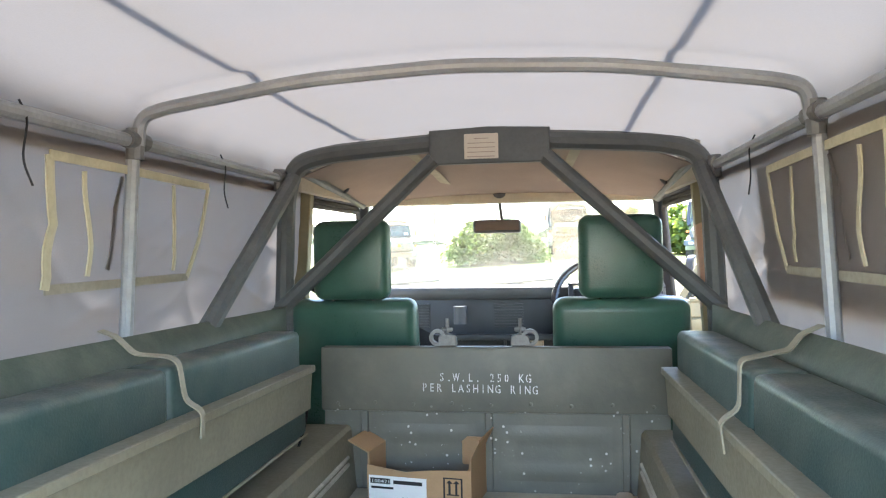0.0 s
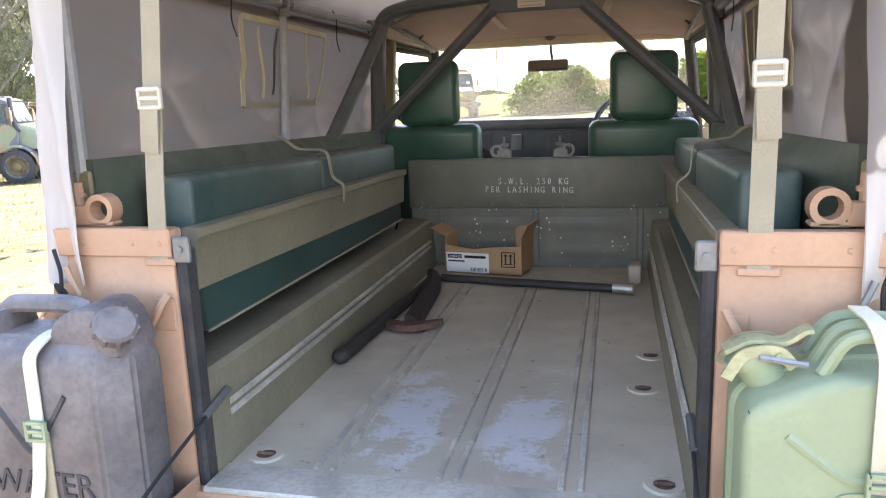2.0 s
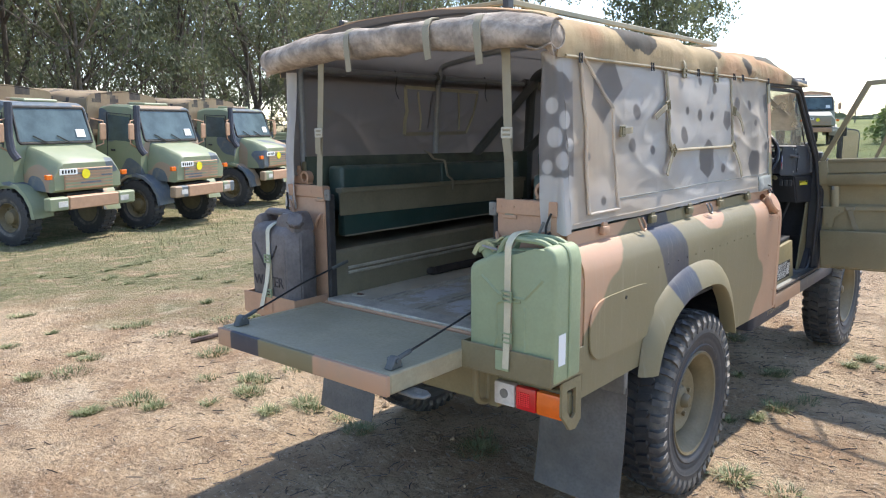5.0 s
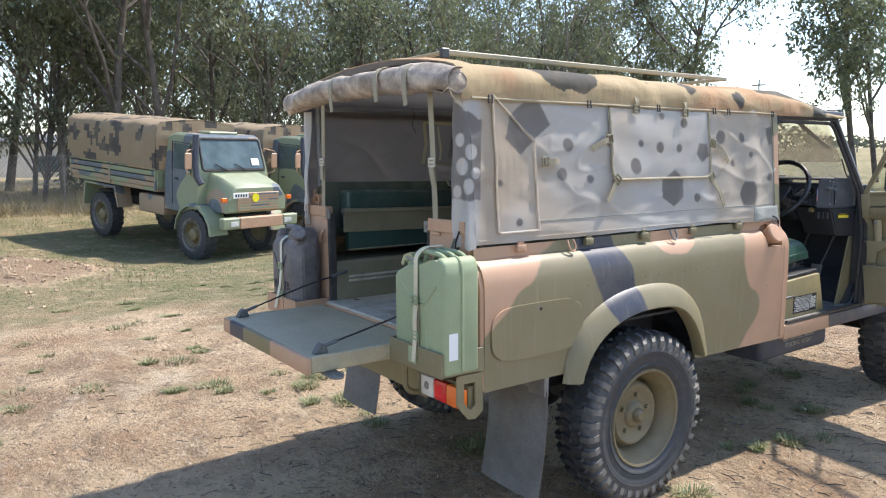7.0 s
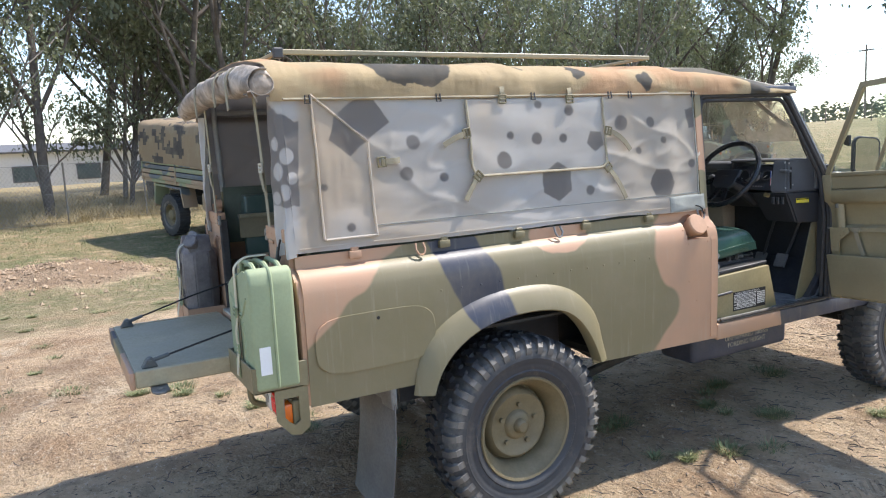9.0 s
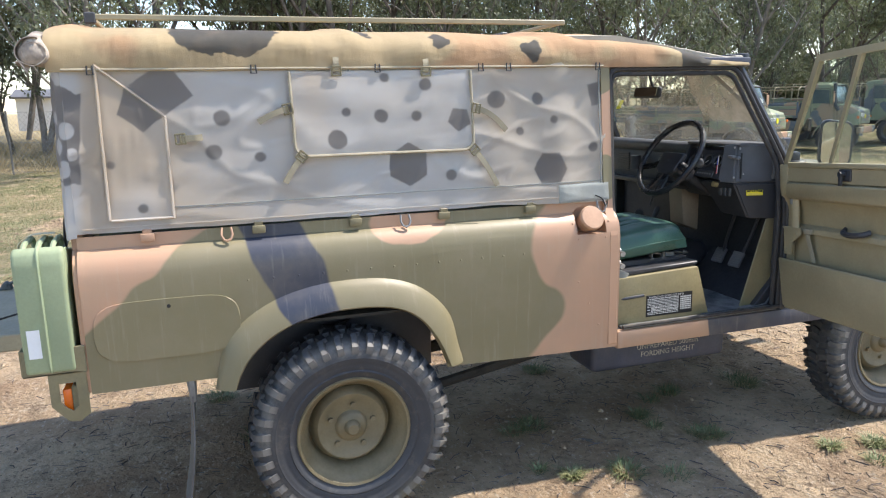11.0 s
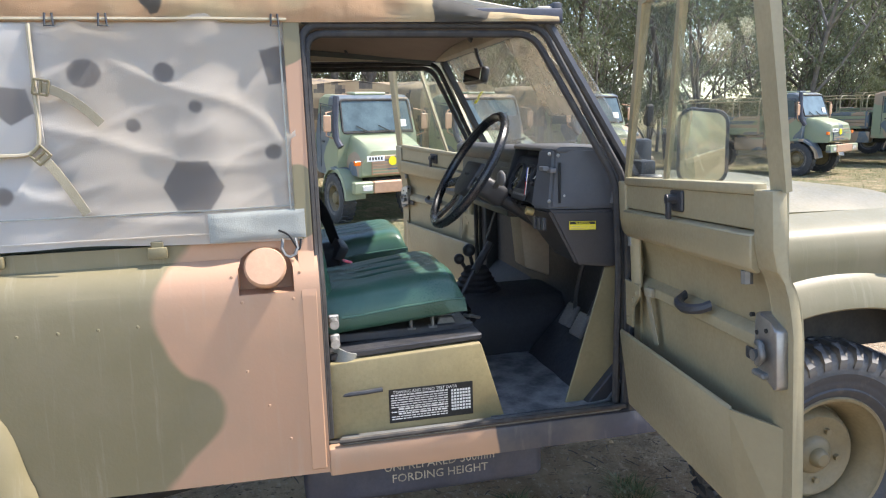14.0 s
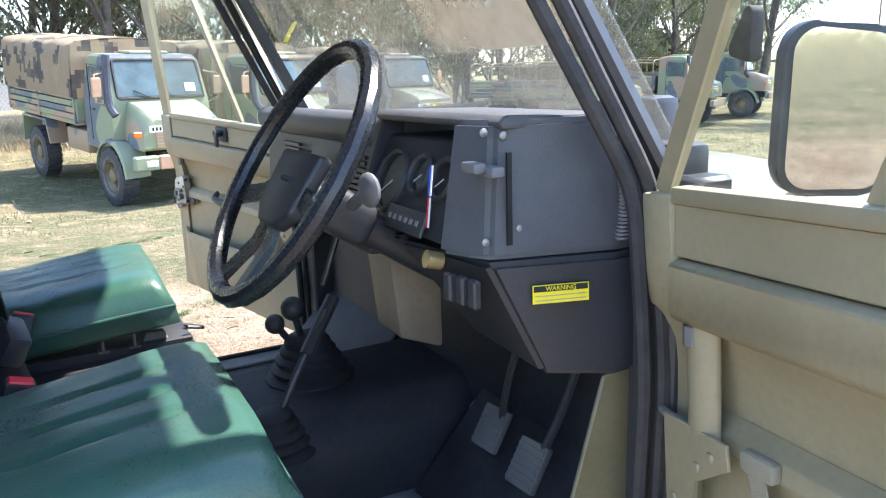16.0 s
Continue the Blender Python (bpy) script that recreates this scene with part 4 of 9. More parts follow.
def fresh_tyre():
    bm = fresh()
    prof = [(0.226, -0.088), (0.245, -0.1), (0.255, -0.104), (0.26, -0.1), (0.30, -0.105), (0.31, -0.109), (0.318, -0.106), (0.35, -0.105), (0.372, -0.09), (0.381, -0.06), (0.383, 0.0), (0.381, 0.06), (0.372, 0.09), (0.35, 0.105), (0.318, 0.106), (0.31, 0.109), (0.30, 0.105), (0.26, 0.1), (0.255, 0.104), (0.245, 0.1), (0.226, 0.088)]
    lathe(bm, prof + [(0.215, 0.0)], 56, close=True)
    return bm


def fresh_lug(side, outer):
    """One tread block: an inner one near the centre line, or an outer one that wraps the shoulder."""
    bm = fresh()
    pts = [(0.064, 0.0, 0.398), (0.1, 0.002, 0.392), (0.113, 0.002, 0.358), (0.113, -0.026, 0.358), (0.1, -0.028, 0.392), (0.066, -0.03, 0.398)] if outer else [(0.004, 0.02, 0.399), (0.05, 0.008, 0.398), (0.056, -0.008, 0.398), (0.05, -0.024, 0.398), (0.018, -0.016, 0.399), (0.004, -0.008, 0.399)]
    lo = [bm.verts.new(Vector((r - 0.032, t, side * z * 0.97))) for z, t, r in pts]
    hi = [bm.verts.new(Vector((r, t * 0.88 - 0.0012, side * z))) for z, t, r in pts]
    bm.faces.new(hi if side > 0 else hi[::-1])
    bm.faces.new(lo[::-1] if side > 0 else lo)
    for i in range(len(pts)):
        bm.faces.new((lo[i], lo[(i + 1) % 6], hi[(i + 1) % 6], hi[i]))
    bmesh.ops.recalc_face_normals(bm, faces=bm.faces)
    return bm


def fresh_rim():
    bm = fresh()
    lathe(bm, [(0.19, -0.085), (0.226, -0.09), (0.226, -0.07), (0.205, -0.06), (0.205, 0.06), (0.222, 0.075), (0.228, 0.09), (0.224, 0.096), (0.214, 0.093), (0.208, 0.078), (0.196, 0.066), (0.188, 0.05), (0.178, 0.03), (0.17, -0.005), (0.166, -0.024), (0.16, -0.022), (0.156, 0.0), (0.148, 0.02), (0.137, 0.03), (0.126, 0.029), (0.114, 0.021), (0.066, 0.019), (0.06, 0.03), (0.052, 0.036), (0.033, 0.04), (0.029, 0.06), (0.02, 0.068), (0.001, 0.068)], 44)
    for k in range(5):
        a = 2 * math.pi * k / 5
        p = Vector((0.09 * math.cos(a), 0.09 * math.sin(a), 0.018))
        cyl(bm, p, p + Vector((0, 0, 0.016)), 0.0115, 6)
    return bm


def axle_pose(x, y, s):
    return pose(x, y, 0.398) @ Matrix.Rotation(radians(90 * s), 4, "Y")


tyre_me, rim_me = finish(fresh_tyre(), "wheel", 40), finish(fresh_rim(), "rim", 40)
tyre_me.materials.append(tyre_rubber)
LUGS = [finish(fresh_lug(side, outer), "tread_block", 30) for outer in (0, 1) for side in (-1, 1)]
for me in LUGS:
    me.materials.append(tyre_rubber)
rim_me.materials.append(rim_paint)
for x, y, s in ((0.735, 0, 1), (0.735, 2.794, 1), (-0.735, 0, -1), (-0.735, 2.794, -1)):
    w = new("wheel", tyre_me)
    w.parent = car
    w.matrix_local = axle_pose(x, y, s) @ Matrix.Rotation(radians(17 * y + 30), 4, "Z")
    r = new("rim", rim_me)
    r.parent = w
    for k in range(152):
        lug = new("tread_block", LUGS[k % 4])
        lug.parent = w
        lug.matrix_local = Matrix.Rotation(2 * math.pi * (k // 4 + 0.5 * (k % 2) + (0.3 if k % 4 > 1 else 0)) / 38, 4, "Z")

# ---------------------------------------------------------------- canopy fittings
def on_side(name, outline, material, parent, lift=0.004, thick=0.004, nu=24, nv=12):
    """A cloth patch laid on the right-hand canvas. outline(u, v) gives y, z."""
    bm = fresh()

    def f(u, v):
        y, z = outline(u, v)
        e = min(1, 14 * min(u, 1 - u)) * min(1, 9 * min(v, 1 - v))
        return side_at(y, z, 1, lift + 0.004 * e)
    sheet(bm, f, nu, nv, thick)
    return part(name, bm, material, parent, sharp=80)


def side_line(name, pts, r, material, parent, lift=0.008, n=6):
    bm = fresh()
    tube(bm, [side_at(y, z, 1, lift) for y, z in pts], r, n)
    return part(name, bm, material, parent)




canopy = next(o for o in car.children if o.name.startswith("canopy_side"))
canopy["label"] = "bleached camouflage canvas side with grey spots"
flap = on_side("window_flap", lambda u, v: (-0.158 + 0.712 * u + 0.01 * (1 - v), 1.482 + 0.308 * v + 0.05 * (max(0, 0.06 - u) + max(0, u - 0.94)) * (1 - v) * 8), canvas, canopy, 0.008)
edge = rounded([Vector((-0.155, 1.79, 0)), Vector((-0.15, 1.48, 0)), Vector((0.556, 1.478, 0)), Vector((0.553, 1.79, 0))], 0.05, 6)
long = []
for a, b in zip(edge, edge[1:]):
    n = max(1, int((b - a).length / 0.03))
    long += [(a.x + (b.x - a.x) * k / n, a.y + (b.y - a.y) * k / n) for k in range(n)]
long.append((edge[-1].x, edge[-1].y))
side_line("piping", long, 0.0055, webbing_tan, flap, 0.014)
panel = on_side("corner_panel", lambda u, v: (-0.805 + (0.21 + 0.0 * v) * u, 1.285 + (0.53 - 0.175 * u ** 0.9) * v), canvas, canopy, 0.004)
side_line("piping", [(-0.805, 1.29 + 0.53 * k / 12) for k in range(13)], 0.005, canvas, panel, 0.01)
side_line("piping", [(-0.805 + 0.21 * k / 10, 1.815 - 0.175 * k / 10) for k in range(11)] + [(-0.595, 1.63 - 0.345 * k / 10) for k in range(11)] + [(-0.6 - 0.2 * k / 8, 1.287) for k in range(9)], 0.005, canvas, panel, 0.01)
on_side("repair_patch", lambda u, v: (0.93 + 0.245 * u, 1.238 + 0.075 * v), grey_canvas, canopy, 0.003)
side_line("hem_seam", [(-0.59 + 1.76 * k / 60, 1.322) for k in range(61)], 0.0022, grey_canvas, canopy, 0.001, 4)
side_line("hem_seam", [(-0.9 + 2.06 * k / 60, 1.262) for k in range(61)], 0.0022, canvas, canopy, 0.002, 4)
top_seam = [(-0.91 + 2.07 * k / 60, 1.802) for k in range(61)]
side_line("top_seam", top_seam, 0.0045, webbing_tan, canopy, 0.01)
side_line("front_seam", [(1.14, 1.25 + 0.55 * k / 12) for k in range(13)], 0.003, grey_canvas, canopy, 0.003, 4)


def buckle(y, z, ang, tail, drop=0.3):
    """Webbing tie with its metal slide on the right-hand canvas."""
    bm = fresh()
    n, L = 7, tail
    pts = []
    for k in range(n):
        t = k / (n - 1)
        pts.append(side_at(y + math.cos(ang) * L * t, z + math.sin(ang) * L * t - drop * L * t * t, 1, 0.016 + 0.006 * math.sin(3 * t)))
    strap(bm, pts, 0.022, 0.003, (0, -math.sin(ang), math.cos(ang)))
    s = part("tie_strap", bm, khaki_webbing, canopy)
    bm = fresh()
    c = side_at(y, z, 1, 0.02)
    r = Matrix.Translation(c) @ Matrix.Rotation(ang, 4, "X")
    for d in (-0.016, 0.0, 0.016):
        box(bm, -0.003, 0.003, d - 0.003, d + 0.003, -0.018, 0.018, 0.001, 1, r)
    for d in (-0.017, 0.017):
        box(bm, -0.003, 0.003, -0.018, 0.018, d - 0.003, d + 0.003, 0.001, 1, r)
    part("buckle", bm, olive_paint, s)


for y, z, a, L, d in ((-0.17, 1.655, 3.35, 0.11, 0.2), (0.57, 1.64, -0.2, 0.13, 0.5), (-0.13, 1.48, -2.3, 0.1, 0.2), (0.555, 1.478, -0.85, 0.14, 0.3), (0.02, 1.79, 1.57, 0.05, 0.0), (0.37, 1.785, 1.57, 0.05, 0.0), (-0.55, 1.56, 0.05, 0.075, 0.0)):
    buckle(y, z, a, L, d)
# shock-cord hooks along the roof seam and turn-buttons under the hem
for y in (-0.82, -0.28, 0.18, 0.6, 0.72, 1.13):
    bm = fresh()
    tube(bm, [side_at(y - 0.008, 1.815, 1, 0.014), side_at(y - 0.01, 1.785, 1, 0.014), side_at(y + 0.01, 1.785, 1, 0.014), side_at(y + 0.008, 1.815, 1, 0.014)], 0.003, 5)
    part("seam_hook", bm, black_metal, canopy)
for y in (-0.69, -0.305, 0.06, 0.42, 0.8):
    bm = fresh()
    box(bm, 0.728, 0.748, y - 0.024, y + 0.024, 1.206, 1.235, 0.004, 2)
    box(bm, 0.728, 0.742, y - 0.016, y + 0.016, 1.232, 1.25, 0.003)
    part("turn_button", bm, olive_paint if y > -0.6 else tan_paint, car)
for y in (-0.42, 0.256, 1.13):
    bm = fresh()
    tube(bm, [(0.742, y - 0.016, 1.236), (0.755, y - 0.02, 1.212), (0.76, y - 0.012, 1.195), (0.762, y, 1.19), (0.76, y + 0.012, 1.195), (0.755, y + 0.02, 1.212), (0.742, y + 0.016, 1.236)], 0.0045, 6)
    part("lashing_ring", bm, dull_steel if y > -0.3 else tan_paint, car)
bm = fresh()
tube(bm, rounded([(0.742, 1.105, 1.26), (0.757, 1.13, 1.25), (0.755, 1.155, 1.2), (0.75, 1.16, 1.235)], 0.02), 0.003, 5)
part("shock_cord", bm, rope_black, canopy)

# corner curtains tied back at the open rear
for s in (1, -1):
    def f(u, v):
        z = 1.235 + 0.58 * v + 0.03 * (1 - v) * noise.noise((u * 2, s, 1))
        w = 0.118 * (1 - 0.4 * v) if s > 0 else 0.105 * (1 - 0.3 * v)
        x = can_x(z) - u * w + (0.028 * (1 - v) * min(1, 4 * u) if s > 0 else 0)
        y = -0.915 - 0.03 * math.sin(min(1, 3 * u) * 1.57) - 0.016 * math.sin(u * 7 + 4 * v) * u + 0.008 * noise.noise((u * 3, v * 5, s))
        return (s * x, y, z)
    cloth("corner_curtain", (lambda u, v, f=f: f(u, v)) if s > 0 else (lambda u, v, f=f: f(1 - u, v)), 14, 24, canvas, canvas, -0.004)

# rear flap rolled up under the roof edge
bm = fresh()
loops = []
for k in range(91):
    u = k / 90
    x = -0.715 + 1.43 * u
    zc = 1.91 - 0.04 * abs(2 * u - 1) ** 3 + 0.006 * noise.noise((x * 4, 0, 0))
    r = 0.053 + 0.012 * noise.noise((x * 3.3, 2, 0)) + 0.008 * noise.noise((x * 11, 5, 0))
    if k in (0, 90):
        r *= 0.82
    ring = []
    for j in range(18):
        a = 2 * math.pi * j / 18
        q = r * (1 + 0.12 * noise.noise((x * 3 + 2 * math.cos(a), 2 * math.sin(a), 7)) + 0.08 * math.sin(3 * a + 5 * x + 3 * noise.noise((x * 3, 0, 2))) + 0.04 * noise.noise((x * 14, 4 * math.cos(a), 4 * math.sin(a))))
        ring.append(Vector((x, -0.985 + q * 1.05 * math.cos(a), zc - 0.012 + q * math.sin(a))))
    loops.append(ring)
rings(bm, loops)
roll = part("rolled_flap", bm, roll_canvas, car, "rolled-up canvas rear flap", sharp=80)
# the wound end of the roll, with one loose corner below it
for s in (1, -1):
    bm = fresh()

    def wound(u, v):
        a = 1.2 + u * 15.0
        q = 0.052 - 0.04 * u + 0.004 * noise.noise((a, v, s))
        return (s * (0.69 + 0.032 * v * (1 - 0.35 * u)), -0.985 + q * 1.1 * math.cos(a), 1.858 + q * math.sin(a))
    sheet(bm, wound, 90, 2, 0.003)
    part("roll_end", bm, roll_canvas, roll, sharp=80)
    bm = fresh()
    sheet(bm, lambda u, v: (s * (0.63 + 0.09 * u), -1.03 + 0.035 * v + 0.01 * math.sin(5 * u), 1.83 - 0.03 * u * v - 0.012 * math.sin(4 * v + 3 * u)), 8, 6, 0.004)
    part("roll_end", bm, roll_canvas, roll, sharp=80)
for x, dz in ((-0.19, 0.0), (0.21, 0.02), (0.43, 0.0)):
    bm = fresh()
    zc = 1.89 - 0.055 * abs(x / 0.76) ** 3
    pts = [Vector((x + 0.06 * t, -0.985 - 0.067 * math.cos(a), zc + 0.067 * math.sin(a))) for t, a in ((0.0, 2.2), (0.1, 1.6), (0.2, 1.0), (0.3, 0.4), (0.4, -0.1))]
    pts += [Vector((x + 0.03, -1.052, zc - 0.05)), Vector((x + 0.035, -1.05, zc - 0.1 + dz))]
    strap(bm, pts, 0.028, 0.004, (1, 0, 0))
    part("tie_strap", bm, webbing, roll)

# the two hold-down straps with their slide buckles
for s, x, tip in ((1, 0.51, 0.506), (-1, -0.479, -0.412)):
    st = thing("hold_down_strap", "cream webbing strap with plastic slide buckle, hanging at the open rear", "strap", group="rear hold-down straps")
    bm = fresh()
    def hang(z, y):
        return Vector((x + (tip - x) * ((max(z, 1.3) - 1.3) / 0.56) ** 1.2, y, z))
    strap(bm, [hang(1.86, -0.965), hang(1.72, -0.957), hang(1.56, -0.95), hang(1.42, -0.945), hang(1.335, -0.9425), hang(1.275, -0.9415)], 0.034, 0.003, (1, 0, 0))
    part("webbing", bm, webbing, st)
    bm = fresh()
    strap(bm, [hang(1.575, -0.957), hang(1.53, -0.96), hang(1.47, -0.952) + Vector((s * 0.004, 0, 0))], 0.033, 0.003, (1, 0, 0))
    part("webbing_tail", bm, webbing, st)
    bm = fresh()
    c = hang(1.56, -0.957)
    for dz in (-0.02, 0.0, 0.02):
        box(bm, c[0] - 0.021, c[0] + 0.021, c[1] - 0.006, c[1] + 0.004, c[2] + dz * 0.75 - 0.004, c[2] + dz * 0.75 + 0.004, 0.002)
    for dx in (-0.0195, 0.0195):
        box(bm, c[0] + dx - 0.003, c[0] + dx + 0.003, c[1] - 0.006, c[1] + 0.004, c[2] - 0.018, c[2] + 0.018, 0.002)
    part("buckle", bm, cream_plastic, st)
    bm = fresh()
    box(bm, x - 0.03, x + 0.03, -0.9445, -0.9385, 1.27, 1.282, 0.002)
    part("anchor_plate", bm, tan_paint, st)

# tube frame under the canvas
def frame_tube(name, pts, r, ma, rnd=0.12):
    bm = fresh()
    tube(bm, rounded(pts, rnd, 8), r, 10)
    return part(name, bm, ma, car)


for y, top in ((0.07, 1.962), (-0.87, 1.955)):
    frame_tube("canopy_hoop", [(-0.662, y, 1.83), (-0.655, y, 1.89), (-0.6, y, 1.905), (-0.3, y, top - 0.014), (0, y, top), (0.3, y, top - 0.014), (0.6, y, 1.905), (0.655, y, 1.89), (0.662, y, 1.83)], 0.014, tube_grey, 0.07)
for s in (1, -1):
    frame_tube("canopy_side_rail", [(s * 0.668, -0.87, 1.84), (s * 0.668, 0.93, 1.835)], 0.014, tube_grey)
    frame_tube("canopy_post", [(s * 0.672, 0.07, 1.85), (s * 0.70, 0.05, 1.2)], 0.0145, tube_grey)
    frame_tube("canopy_post", [(s * 0.668, -0.87, 1.85), (s * 0.69, -0.85, 1.3)], 0.0145, tube_grey)
    for y in (0.07, 0.9):
        bm = fresh()
        cyl(bm, (s * 0.668, y - 0.035, 1.84), (s * 0.668, y + 0.035, 1.84), 0.019, 10)
        cyl(bm, (s * 0.67, y, 1.80), (s * 0.668, y, 1.865), 0.019, 10)
        part("tube_clamp", bm, dull_steel, car)
    for y in (-0.27, 0.47):
        bm = fresh()
        x = s * 0.655
        tube(bm, rounded([(s * 0.668, y, 1.86), (x, y + 0.004, 1.83), (x, y - 0.012, 1.76), (x, y + 0.012, 1.72)], 0.02), 0.002, 5)
        part("tie_cord", bm, rope_black, car)

# roll-over hoop with its centre plate, braces and back stays
frame_tube("roll_hoop", [(-0.7, 0.95, 0.95), (-0.665, 0.95, 1.78), (-0.635, 0.95, 1.885), (-0.52, 0.95, 1.915), (0, 0.95, 1.948), (0.52, 0.95, 1.915), (0.635, 0.95, 1.885), (0.665, 0.95, 1.78), (0.7, 0.95, 0.95)], 0.03, dark_steel, 0.1)
bm = fresh()
block(bm, [(-0.185, 1.985), (0.19, 1.985), (0.19, 1.885), (0.165, 1.865), (-0.16, 1.865), (-0.185, 1.885)], "y", 0.915, 0.945, 0.004)
hp = part("hoop_plate", bm, dark_steel, car)
bm = fresh()
box(bm, -0.074, 0.032, 0.9115, 0.9145, 1.879, 1.957, 0.001)
lp = part("data_plate", bm, tan_label, hp, "pale printed data plate")
for k in range(5):
    bm = fresh()
    box(bm, -0.064 + 0.02 * (k == 0), 0.022 - 0.02 * (k == 0), 0.9107, 0.9112, 1.943 - 0.014 * k - 0.0025, 1.943 - 0.014 * k, 0)
    part("print_line", bm, faded_print, lp)
for s in (1, -1):
    frame_tube("diagonal_brace", [(s * 0.175, 0.935, 1.885), (s * 0.69, 0.935, 1.41)], 0.026, dark_steel)
    frame_tube("back_stay", [(s * 0.635, 0.93, 1.835), (s * 0.668, 0.33, 1.38), (s * 0.675, 0.24, 1.2)], 0.026, dark_steel, 0.05)
    frame_tube("front_stay", [(s * 0.63, 0.95, 1.87), (s * 0.64, 1.84, 1.80)], 0.018, dark_steel)

# side windows in the lining: taped outline with roll-up ties
for s in (1, -1):
    def inner(y, z, d=0.006):
        return Vector((s * (can_x(z) + canvas_wave(y, z, s) - 0.005 - d), y, z))

    def tape(pts, w, ma, name, across):
        bm = fresh()
        long = []
        for (a, b), (c, d) in zip(pts, pts[1:]):
            long += [inner(a + (c - a) * k / 5, b + (d - b) * k / 5) for k in range(5)]
        long.append(inner(*pts[-1]))
        strap(bm, long, w, 0.003, across)
        return part(name, bm, ma, canopy if s > 0 else car)
    y0, y1, z0, z1 = -0.18, 0.43, 1.543, 1.782
    tape([(y0, z1), (y0 + 0.02, 1.66), (y0, z0)], 0.022, lining_tape, "window_tape", (0, 1, 0))
    tape([(y0, z1), (y1, z1 - 0.01)], 0.018, lining_tape, "window_tape", (0, 0, 1))
    tape([(y1, z1 - 0.01), (y1 - 0.03, 1.65), (y1 - 0.09, z0 + 0.002)], 0.014, lining_tape, "window_tape", (0, 1, 0))
    tape([(y0, z0), (y1 - 0.09, z0 + 0.002)], 0.018, faded_tape, "window_tape", (0, 0, 1))
    for d in (0.0, 0.33):
        tape([(y0 + 0.1 + d, z1 - 0.02), (y0 + 0.125 + d, 1.62), (y0 + 0.12 + d, z0 + 0.02)], 0.012, lining_tape, "roll_up_tie", (0, 1, 0))
    for d in (0.19, 0.25):
        tape([(y0 + d + 0.03, z1 - 0.02), (y0 + d, 1.6), (y0 + d - 0.01, z0 + 0.03)], 0.01, canvas_inner, "roll_up_tie", (0, 1, 0))

# light flat frame carried on the roof
shade = new("roof_frame")
shade.parent = car
shade["label"] = "thin olive frame carried flat on the canvas roof"
for x in (-0.42, 0.42):
    bm = fresh()
    box(bm, x - 0.008, x + 0.008, -0.84, 1.12, 1.995, 2.016, 0.003)
    part("frame_bar", bm, olive_pale, shade)
for y in (-0.828, 1.108):
    bm = fresh()
    box(bm, -0.42, 0.42, y - 0.008, y + 0.008, 1.997, 2.0135, 0.003)
    part("frame_bar", bm, olive_pale, shade)
for x in (-0.42, 0.42):
    bm = fresh()
    box(bm, x - 0.012, x + 0.012, -0.85, -0.81, 1.98, 2.022, 0.005)
    part("frame_bracket", bm, black_metal, shade)

# ---------------------------------------------------------------- cab shell
def quad_bar(name, pts, r, ma, parent=None, n=8, rnd=0.04):
    bm = fresh()
    tube(bm, rounded(pts, rnd), r, n)
    return part(name, bm, ma, parent or car)


